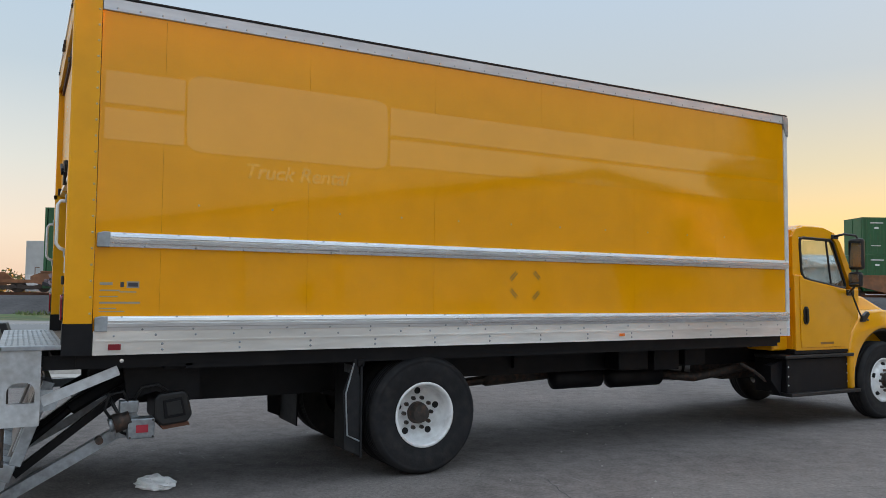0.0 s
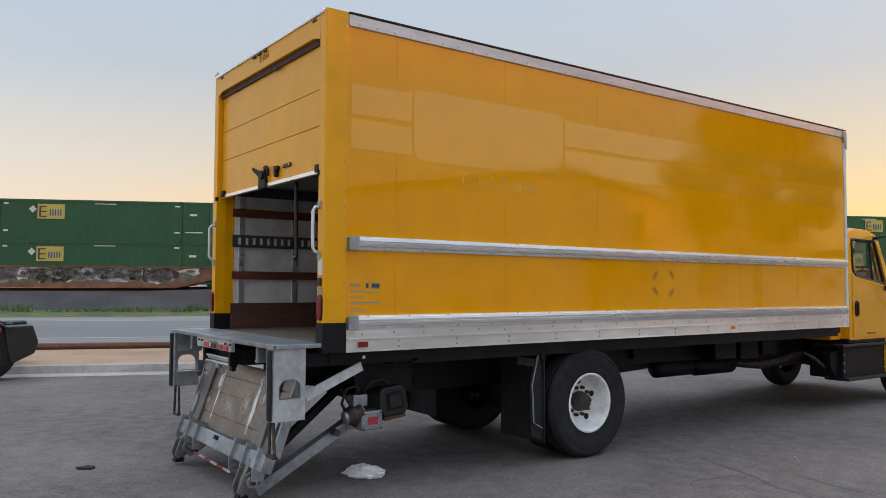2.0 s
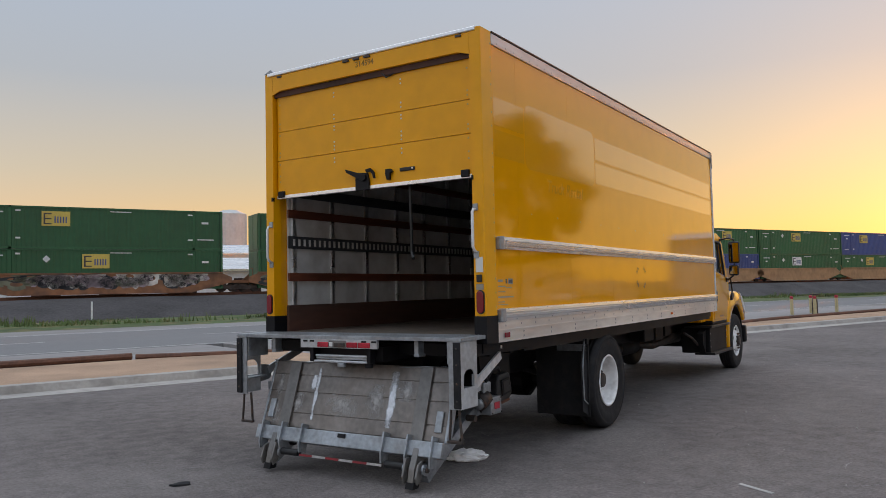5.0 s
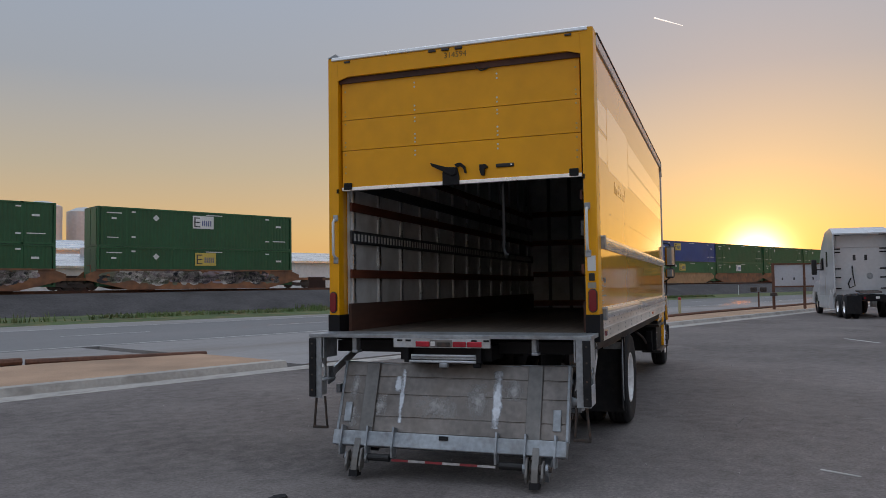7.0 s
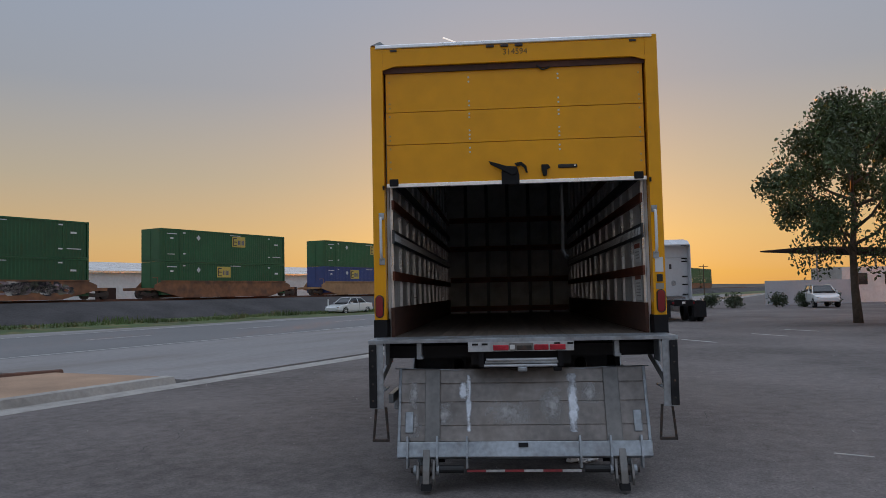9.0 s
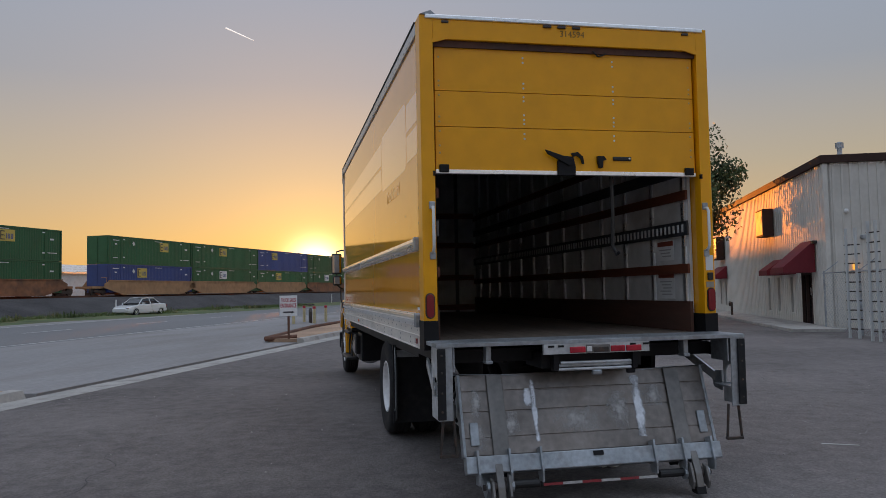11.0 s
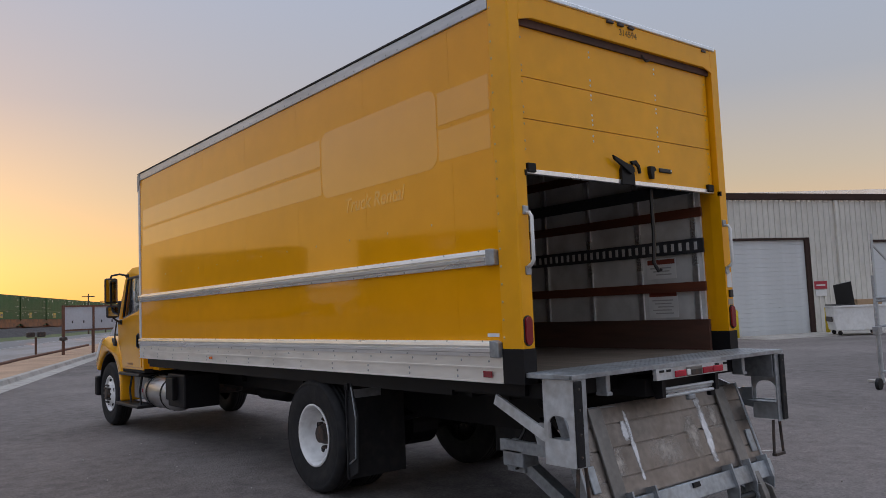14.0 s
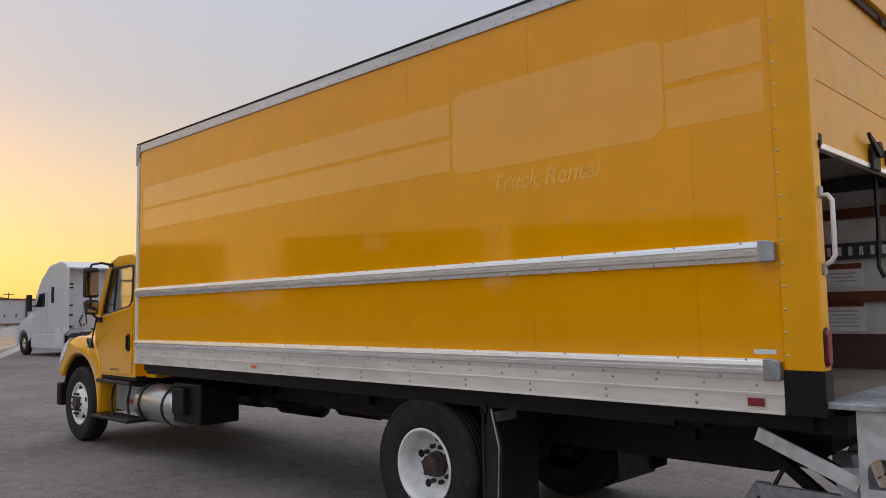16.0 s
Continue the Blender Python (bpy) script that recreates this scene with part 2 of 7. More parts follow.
NOTICE_GREY = material("pale_grey_print", (0.42, 0.41, 0.40), 0.6)
BAR_UNIT = material("faded_brown_print", (0.24, 0.13, 0.02), 0.6)
BAR_DARK = material("dark_print", (0.05, 0.045, 0.05), 0.6)
WHITE_PRINT = material("white_print", (0.75, 0.75, 0.74), 0.6)
GLASS = glass("window_glass", (0.72, 0.78, 0.78))
MIRROR = material("mirror_glass", (0.38, 0.39, 0.40), 0.02, 1.0, vary=0.0, rough_vary=0.0)
SEAT = material("dark_seat_cloth", (0.04, 0.04, 0.045), 0.9)

ASPHALT = material("worn_lot_asphalt", (0.160, 0.142, 0.136), 0.85, spec=0.15, vary=0.28, grain=5, stain=0.16, bump=0.012, bump_scale=38, dirt=(0.245, 0.222, 0.208), dirt_amount=0.5)
at = ASPHALT.node_tree
speck = at.nodes.new("ShaderNodeTexNoise")
speck.inputs["Scale"].default_value, speck.inputs["Detail"].default_value, speck.inputs["Roughness"].default_value = 26.0, 8.0, 0.85
a_obj = at.nodes.new("ShaderNodeTexCoord")
at.links.new(a_obj.outputs["Object"], speck.inputs["Vector"])
a_map = at.nodes.new("ShaderNodeMapRange")
a_map.inputs["From Min"].default_value, a_map.inputs["From Max"].default_value = 0.35, 0.65
a_map.inputs["To Min"].default_value, a_map.inputs["To Max"].default_value = 0.62, 1.42
at.links.new(speck.outputs["Fac"], a_map.inputs["Value"])
a_mul = at.nodes.new("ShaderNodeVectorMath")
a_mul.operation = "SCALE"
a_bsdf = at.nodes["Principled BSDF"]
at.links.new(a_bsdf.inputs["Base Color"].links[0].from_socket, a_mul.inputs[0])
at.links.new(a_map.outputs["Result"], a_mul.inputs["Scale"])
at.links.new(a_mul.outputs["Vector"], a_bsdf.inputs["Base Color"])
ROADMAT = material("grey_road_asphalt", (0.30, 0.285, 0.28), 0.9, spec=0.12, vary=0.13, grain=9, stain=0.12, bump=0.004, dirt=(0.19, 0.165, 0.14), dirt_amount=0.6, stretch=(0.3, 1, 1))
ROADDARK = material("dark_road_lane", (0.215, 0.21, 0.21), 0.9, spec=0.12, vary=0.10, grain=9, stain=0.12, bump=0.004, stretch=(0.25, 1, 1))
CONCRETE = material("weathered_concrete", (0.40, 0.375, 0.345), 0.85, vary=0.14, grain=14, stain=0.8, bump=0.004, dirt=(0.18, 0.165, 0.15), dirt_amount=0.6)
GRAVEL = material("tan_decomposed_granite", (0.41, 0.27, 0.18), 0.95, vary=0.22, grain=30, stain=0.6, bump=0.02, bump_scale=30)
DIRT = material("dry_earth", (0.22, 0.175, 0.13), 0.95, vary=0.25, grain=6, stain=0.08, bump=0.03, bump_scale=9)
BALLAST = material("dark_rail_ballast", (0.065, 0.06, 0.062), 0.95, vary=0.35, grain=7, stain=0.4, bump=0.06, bump_scale=7)
GRASS = material("dry_verge_grass", (0.085, 0.125, 0.04), 0.9, vary=0.35, grain=3, stain=0.25, each=0.2, dirt=(0.24, 0.17, 0.08), dirt_amount=0.7)
LINE_PAINT = material("faded_road_line", (0.50, 0.49, 0.47), 0.8, vary=0.2, grain=6, stain=1, dirt=(0.25, 0.24, 0.23), dirt_amount=0.7)
RUST = material("rusty_steel", (0.13, 0.058, 0.035), 0.8, vary=0.3, grain=16, stain=1.5)
RUSTCAR = material("rust_brown_railcar", (0.26, 0.115, 0.055), 0.75, vary=0.3, grain=2.5, stain=0.35, dirt=(0.09, 0.06, 0.05), dirt_amount=0.7)
TANCAR = material("tan_railcar", (0.42, 0.24, 0.12), 0.7, vary=0.15, grain=2.5, stain=0.35, dirt=(0.22, 0.12, 0.07), dirt_amount=0.5)
GREEN_BOX = material("green_container_paint", (0.022, 0.105, 0.040), 0.45, vary=0.12, grain=2, stain=0.3, each=0.15)
BLUE_BOX = material("blue_container_paint", (0.035, 0.065, 0.22), 0.45, vary=0.12, grain=2, stain=0.3, each=0.1)
GREY_BOX = material("pale_grey_container", (0.50, 0.52, 0.52), 0.5, vary=0.1, grain=2, stain=0.3)
YELLOW_SIGN = material("yellow_decal", (0.62, 0.46, 0.10), 0.6)
TAN_SIGN = material("dull_cream_sign_face", (0.42, 0.36, 0.22), 0.7)
GRAFFITI = [material("graffiti_" + n, c, 0.7, vary=0.3, grain=3, stain=1) for n, c in (("pale", (0.62, 0.58, 0.54)), ("dark", (0.03, 0.03, 0.035)), ("mauve", (0.32, 0.25, 0.27)), ("olive", (0.16, 0.16, 0.11)))]
WALLMAT = material("cream_ribbed_steel_siding", (0.64, 0.62, 0.57), 0.8, spec=0.2, vary=0.06, grain=5, stain=0.3, dirt=(0.36, 0.34, 0.30), dirt_amount=0.4)
FASCIA = material("dark_brown_fascia", (0.055, 0.035, 0.03), 0.85, spec=0.1)
DOORWHITE = material("pale_rollup_door", (0.58, 0.60, 0.61), 0.6, vary=0.06, grain=4)
MAROON = material("maroon_awning_cloth", (0.16, 0.012, 0.022), 0.8, vary=0.12, grain=12)
DARKGLASS = material("dark_window_glass", (0.012, 0.013, 0.016), 0.06, vary=0.0, spec=0.8)
SAFETY = material("safety_yellow_paint", (0.70, 0.52, 0.02), 0.5, vary=0.1)
SILVER_CAR = material("silver_car_paint", (0.40, 0.40, 0.40), 0.3, 0.2, vary=0.04, coat=0.6)
WHITE_CAR = material("white_car_paint", (0.75, 0.75, 0.75), 0.2, vary=0.03, coat=0.6)
SEMI_WHITE = material("white_tractor_paint", (0.58, 0.60, 0.63), 0.25, vary=0.05, coat=0.4)
LEAF = material("dark_tree_leaves", (0.065, 0.095, 0.032), 0.6, vary=0.45, grain=2, stain=0.5)
BUSH = material("clipped_bush_leaves", (0.045, 0.065, 0.025), 0.7, vary=0.4, grain=3, stain=0.9)
BARK = material("grey_brown_bark", (0.10, 0.075, 0.055), 0.9, vary=0.3, grain=9, stain=1, bump=0.02, bump_scale=12)
SIGN_WHITE = material("white_sign_board", (0.74, 0.73, 0.72), 0.5, vary=0.06)
STRIPE_RED = material("faded_red_reflective_tape", (0.22, 0.012, 0.016), 0.6, vary=0.3, grain=30, stain=6)
STRIPE_WHITE = material("grimy_white_reflective_tape", (0.42, 0.40, 0.38), 0.6, vary=0.3, grain=30, stain=6)
SIGN_RED = material("red_sign_letters", (0.42, 0.03, 0.05), 0.6)
BAG = material("white_plastic_bag", (0.95, 0.95, 0.95), 0.4, vary=0.05)
TARP_GREY = material("pale_fence_screen", (0.45, 0.47, 0.50), 0.7, vary=0.08)
HILL = material("far_hill_scrub", (0.12, 0.10, 0.08), 0.95, vary=0.3, grain=0.05, stain=0.008)
# emission stands in for sunlight on the aircraft trail
TRAIL_GLOW = glowing("self_glowing_vapour", (1.0, 0.93, 0.85), 0.9)
LAMP_GLOW = glowing("lit_wall_lamp", (1.0, 0.72, 0.34), 12.0)
AMBER_GLOW = glowing("lit_amber_lamp", (1.0, 0.42, 0.06), 1.3)


# ---- mesh helpers ----
def thing(name, label, category, m=None, group="", kind=""):
    ob = new(name)
    if m is not None:
        ob.matrix_world = m
    return tagged(ob, label, category, group, kind)


def part(name, bm, mat, parent=None, label="", smooth=False):
    me = bpy.data.meshes.new(name)
    bm.normal_update()
    bm.to_mesh(me)
    bm.free()
    me.materials.append(mat)
    if smooth:
        me.shade_smooth()
    ob = new(name, me)
    if parent is not None:
        ob.parent = parent
    if label:
        ob["label"] = label
    if name.endswith(("rivets", "bumps", "bolts", "heads", "nuts")):
        ob["kind"] = "stuff"
    return ob


def solid(name, bm, mat, label, category, m=None, kind="", group="", smooth=False):
    ob = part(name, bm, mat, None, "", smooth)
    if m is not None:
        ob.matrix_world = m
    return tagged(ob, label, category, group, kind)


def hexa(bm, x0, x1, y0, y1, z0, z1, bevel=0.0):
    vs = [bm.verts.new((x, y, z)) for x in (x0, x1) for y in (y0, y1) for z in (z0, z1)]
    fs = [bm.faces.new([vs[i] for i in q]) for q in ((0, 1, 3, 2), (4, 6, 7, 5), (0, 4, 5, 1), (2, 3, 7, 6), (0, 2, 6, 4), (1, 5, 7, 3))]
    if bevel:
        bmesh.ops.bevel(bm, geom=list({e for f in fs for e in f.edges}), offset=bevel, segments=2, affect="EDGES", profile=0.5)
    return bm


def block(x0, x1, y0, y1, z0, z1, bevel=0.0):
    return hexa(bmesh.new(), min(x0, x1), max(x0, x1), min(y0, y1), max(y0, y1), min(z0, z1), max(z0, z1), bevel)


def prism(points, a, b, axis="y", bm=None, bevel=0.0):
    """A polygon in the two other axes, drawn out along axis from a to b."""
    bm = bm or bmesh.new()
    def place(p, q):
        return {"y": (p[0], q, p[1]), "x": (q, p[0], p[1]), "z": (p[0], p[1], q)}[axis]
    lo, hi = [bm.verts.new(place(p, a)) for p in points], [bm.verts.new(place(p, b)) for p in points]
    n = len(points)
    fs = [bm.faces.new(lo), bm.faces.new(hi[::-1])]
    fs += [bm.faces.new((lo[i], hi[i], hi[(i + 1) % n], lo[(i + 1) % n])) for i in range(n)]
    bmesh.ops.recalc_face_normals(bm, faces=fs)
    if bevel:
        bmesh.ops.bevel(bm, geom=list({e for f in fs for e in f.edges}), offset=bevel, segments=2, affect="EDGES", profile=0.5)
    return bm


def tube(points, r, n=8, bm=None):
    """A round bar along points."""
    bm = bm or bmesh.new()
    pts = [Vector(p) for p in points]
    rings = []
    for i, p in enumerate(pts):
        d = (pts[min(i + 1, len(pts) - 1)] - pts[max(i - 1, 0)]).normalized()
        side = d.orthogonal().normalized() if not rings else (side - d * side.dot(d)).normalized()
        up = d.cross(side)
        rad = r[i] if isinstance(r, (list, tuple)) else r
        rings.append([bm.verts.new(p + rad * (math.cos(k * math.tau / n) * side + math.sin(k * math.tau / n) * up)) for k in range(n)])
    for a, b in zip(rings, rings[1:]):
        for k in range(n):
            bm.faces.new((a[k], a[(k + 1) % n], b[(k + 1) % n], b[k]))
    bm.faces.new(rings[0][::-1])
    bm.faces.new(rings[-1])
    return bm


def lathe(profile, axis_at, axis="y", n=40, bm=None):
    """Profile of (radius, along) turned round an axis through axis_at."""
    bm = bm or bmesh.new()
    rings = []
    for r, a in profile:
        ring = []
        for k in range(n):
            c, s = r * math.cos(k * math.tau / n), r * math.sin(k * math.tau / n)
            v = {"y": (c, a, s), "x": (a, c, s), "z": (c, s, a)}[axis]
            ring.append(bm.verts.new(Vector(axis_at) + Vector(v)))
        rings.append(ring)
    fs = []
    for a, b in zip(rings, rings[1:]):
        for k in range(n):
            fs.append(bm.faces.new((a[k], a[(k + 1) % n], b[(k + 1) % n], b[k])))
    fs += [bm.faces.new(ring) for ring, (r, _) in ((rings[0], profile[0]), (rings[-1], profile[-1])) if r < 0.115]
    bmesh.ops.recalc_face_normals(bm, faces=fs)
    return bm


def bar(bm, p, q, w, h):
    """A flat bar from p to q, w wide along y and h deep."""
    p, q = Vector(p), Vector(q)
    d = (q - p).normalized()
    y = Vector((0, 1, 0))
    u = d.cross(y).normalized()
    vs = [bm.verts.new(c + sy * y * w / 2 + su * u * h / 2) for c in (p, q) for sy in (-1, 1) for su in (-1, 1)]
    fs = [bm.faces.new([vs[i] for i in s]) for s in ((0, 1, 3, 2), (4, 6, 7, 5), (0, 4, 5, 1), (2, 3, 7, 6), (0, 2, 6, 4), (1, 5, 7, 3))]
    bmesh.ops.recalc_face_normals(bm, faces=fs)
    return bm


def dome(bm, centre, r, normal, flat=0.5):
    """A small rivet head."""
    n = Vector(normal).normalized()
    s = n.orthogonal().normalized()
    t = n.cross(s)
    c = Vector(centre)
    ring = [bm.verts.new(c + r * (math.cos(k * math.tau / 6) * s + math.sin(k * math.tau / 6) * t)) for k in range(6)]
    tip = bm.verts.new(c + n * r * flat)
    for k in range(6):
        bm.faces.new((ring[k], ring[(k + 1) % 6], tip))


def letters(name, words, size, mat, parent, m, label="", slant=0.0, bold=0.0):
    cu = bpy.data.curves.new(name, "FONT")
    cu.body, cu.size, cu.align_x, cu.align_y, cu.extrude, cu.shear, cu.offset = words, size, "CENTER", "CENTER", 0.001, slant, bold
    probe = new(name, cu)
    bpy.context.view_layer.update()
    me = bpy.data.meshes.new_from_object(probe.evaluated_get(bpy.context.evaluated_depsgraph_get()))
    bpy.data.objects.remove(probe)
    me.materials.clear()
    me.materials.append(mat)
    ob = new(name, me)
    ob.parent = parent
    ob.matrix_local = m
    if label:
        ob["label"] = label
    return ob


# ---- ground, road and railway bed ----
ROAD = pose(0, 0, 0, 0, 0, -21.5)  # u along the road, v towards the railway


def road_at(u, v, z=0.0):
    return ROAD @ Vector((u, v, z))


def sheet(name, mat, label, category, u0, u1, v0, v1, z, depth=0.12, kind="structure"):
    return solid(name, block(u0, u1, v0, v1, z - depth, z), mat, label, category, ROAD, kind)


bm = bmesh.new()
bmesh.ops.create_grid(bm, x_segments=24, y_segments=24, size=2500)
for v in bm.verts:
    v.co.z = -0.14
solid("ground", bm, DIRT, "flat dry earth reaching out to the horizon", "ground", None, "structure")
solid("pavement", block(-90, 200, -80, 8.45, -0.12, 0.0), ASPHALT, "worn grey asphalt truck lot with pale stains", "pavement", ROAD, "structure")
sheet("gutter", CONCRETE, "pale concrete gutter along the lot's edge", "gutter", -90, 200, 8.45, 9.05, 0.004)
sheet("driveway_apron", ROADMAT, "pale worn asphalt driveway between lot and road", "driveway", 5.6, 30.0, 9.33, 19.3, 0.004)
for k, (u0, u1) in enumerate(((-90, 5.0), (18.4, 200))):
    name = "curb"
    bm = prism([(9.05, 0.0), (9.11, 0.14), (9.32, 0.15), (9.32, -0.1), (9.05, -0.1)], u0, u1, "x")
    solid(name, bm, CONCRETE, "weathered concrete curb beside the gravel strip", "curb", ROAD, "structure")
    far = 13.3 if k == 0 else 11.9
    edge = [(u0, 9.32), (u1, 9.32), (u1, far), (u0, far)] if k == 0 else [(u0, 9.32), (u1, 9.32), (u1, far), (36, far - 0.05), (26, 11.45), (18.6, 10.45)]
    solid("gravel_strip", prism(edge, 0.01, 0.13, "z"), GRAVEL, "tan gravel strip behind the curb", "gravel", ROAD, "structure")
    sheet("road_shoulder", ROADMAT, "pale dusty paved shoulder of the road", "road shoulder", u0, u1, far, 19.3, 0.0)
sheet("road", ROADDARK, "grey two-lane asphalt road beside the railway", "road", -150, 420, 19.3, 32.5, 0.004)
sheet("far_shoulder", ROADMAT, "pale asphalt shoulder on the railway side", "road shoulder", -150, 420, 32.5, 38.0, 0.0)
sheet("edge_line", LINE_PAINT, "faded white road edge line", "road marking", -150, 420, 19.6, 19.75, 0.009, 0.004)
sheet("far_edge_line", LINE_PAINT, "faded white road edge line", "road marking", -150, 420, 32.2, 32.36, 0.009, 0.004)
dash = solid("lane_dash", block(0, 3.6, -0.07, 0.07, 0.005, 0.009), LINE_PAINT, "worn white dash of the road's lane line", "road marking", ROAD @ pose(-60, 26, 0), group="lane dashes")
for k in range(1, 30):
    copy_thing(dash, ROAD @ pose(-60 + 9.6 * k, 26, 0))

# rusty pipes edging the gravel
def edging(points, label):
    solid("edging_pipe", tube([road_at(*p) for p in points], 0.085, 8), RUST, label, "edging pipe")


edging([(-60, 13.35, 0.2), (-20, 13.35, 0.2), (1.2, 13.4, 0.2)], "rusty brown pipe edging the gravel strip")
edging([(1.3, 13.45, 0.16), (5.2, 12.6, 0.1)], "short rusty pipe edging the gravel strip")
edging([(18.6, 10.5, 0.13), (26, 11.5, 0.16), (36, 11.95, 0.17), (60, 12.0, 0.17)], "long rusty pipe edging the gravel strip")
edging([(18.5, 10.5, 0.12), (18.9, 9.5, 0.16)], "rusty cross pipe beside the entrance sign")

# the railway: bed, rails, verge
TRAIN = pose(*road_at(0, 52, 0), 0, 0, -21.5 - 5.14)  # s along the train, positive t away from the lot


def bend(s):
    """The line curves a little towards the lot, and dips, before the first stacks."""
    k = min(1.0, max(0.0, (8.0 - s) / 20.0))
    k = k * k * (3 - 2 * k)
    return -3.0 * k, -0.35 * k


def bed(name, profile, mat, label, category, s0=-160, s1=520):
    n = 120
    bm = bmesh.new()
    rows = []
    for i in range(n + 1):
        s = s0 + (s1 - s0) * i / n
        dt, dz = bend(s)
        rows.append([bm.verts.new((s, t + dt, z + dz * min(1.0, max(0.0, z)) + (0.07 * noise.noise((s * 0.4, t, 3)) if 0 < k < len(profile) - 1 else 0))) for k, (t, z) in enumerate(profile)])
    for a, b in zip(rows, rows[1:]):
        for k in range(len(profile) - 1):
            bm.faces.new((a[k], b[k], b[k + 1], a[k + 1]))
    return solid(name, bm, mat, label, category, TRAIN, "structure", smooth=True)


bed("verge", [(-17, -0.1), (-12, 0.06), (-8.2, 0.18), (-7.2, 0.25), (-6.6, 0.1)], GRASS, "dry weedy verge between road and railway", "verge")
bed("ballast_bed", [(-7.2, 0.05), (-5.6, 0.62), (-3.4, 1.35), (-1.6, 1.62), (4.0, 1.62), (7.0, 0.4), (9.0, -0.1)], BALLAST, "dark stone ballast embankment under the rails", "railway bed")
for t in (0.62, 2.06):
    bm = bmesh.new()
    line = [(s, t + bend(s)[0], 1.6 + bend(s)[1]) for s in (-160, -40, -14, -10, -6, -2, 2, 6, 10, 520)]
    rows = [[bm.verts.new((s, w + dy, z + h)) for dy, h in ((-0.035, 0.0), (0.035, 0.0), (0.035, 0.22), (-0.035, 0.22))] for s, w, z in line]
    for a, b in zip(rows, rows[1:]):
        for k in range(4):
            bm.faces.new((a[k], a[(k + 1) % 4], b[(k + 1) % 4], b[k]))
    solid("rail", bm, RUST, "long brown steel rail on the ballast", "rail", TRAIN, "structure")


# ---- the double-stack train ----
def container(color, mark, far=False):
    """A 53-foot container: posts, ribbed sides, top rail and marks. Origin at its lower near corner."""
    box = thing("shipping_container", "", "container")
    L, W, H = 16.15, 2.6, 2.88
    bm = bmesh.new()
    def ribbed(t, out):
        n = 54
        pts = []
        for i in range(n):
            s = 0.25 + (L - 0.5) * i / n
            step = (L - 0.5) / n
            pts += [(s, t), (s + step * 0.35, t), (s + step * 0.5, t + out), (s + step * 0.85, t + out)]
        pts.append((L - 0.25, t))
        lo = [bm.verts.new((s, w, 0.12)) for s, w in pts]
        hi = [bm.verts.new((s, w, H - 0.1)) for s, w in pts]
        for i in range(len(pts) - 1):
            bm.faces.new((lo[i], lo[i + 1], hi[i + 1], hi[i]))
    ribbed(0.03, 0.025)
    hexa(bm, 0.2, L - 0.2, 0.06, W, 0.1, H - 0.03)
    part("ribbed_wall", bm, color, box)
    for s in (0.0, 2.05, L - 2.2, L - 0.16):
        part("corner_post", block(s, s + 0.16, 0, W, 0.0, H), color, box)
    part("top_rail", block(0.16, L - 0.16, 0, 0.08, H - 0.11, H - 0.004), color, box)
    part("bottom_rail", block(0.16, L - 0.16, 0, 0.08, 0.0, 0.13), color, box)
    bm = bmesh.new()
    for t in (0.15, 1.35):
        hexa(bm, -0.03, 0.0, t, t + 1.1, 0.15, H - 0.15)
    part("end_door", bm, color, box)
    if mark:
        s = mark[0]
        sign = part("logo_panel", block(s, s + 1.75, -0.012, 0.0, 1.55, 2.55), mark[1], box, "logo panel with plain dark shapes")
        bm = bmesh.new()
        hexa(bm, s + 0.12, s + 0.22, -0.02, -0.012, 1.66, 2.42)
        for z in (1.66, 2.0, 2.34):
            hexa(bm, s + 0.22, s + 0.6, -0.02, -0.012, z, z + 0.08)
        part("logo_shape", bm, BAR_DARK, sign)
        bm = bmesh.new()
        for i in range(5):
            hexa(bm, s + 0.78 + 0.17 * i, s + 0.86 + 0.17 * i, -0.02, -0.012, 1.76, 2.2)
        part("logo_shape", bm, MATS["blue_container_paint"], sign)
    for s0, s1, z0, z1 in ((0.65, 1.75, 2.4, 2.48), (1.0, 1.35, 1.98, 2.12), (0.7, 1.5, 0.62, 0.68), (2.45, 2.75, 2.5, 2.62), (2.45, 2.75, 0.66, 0.78), (8.3, 9.7, 2.6, 2.66), (13.6, 13.95, 2.5, 2.6), (13.6, 13.95, 0.66, 0.76), (14.6, 15.1, 1.9, 2.05), (14.3, 15.5, 0.7, 0.77)):
        part("white_marking", block(s0, s1, -0.008, 0.0, z0, z1), WHITE_PRINT, box)
    part("white_diamond", prism([(4.3, 2.45), (4.55, 2.2), (4.3, 1.95), (4.05, 2.2)], -0.01, 0.0, "y"), WHITE_PRINT, box)
    return box


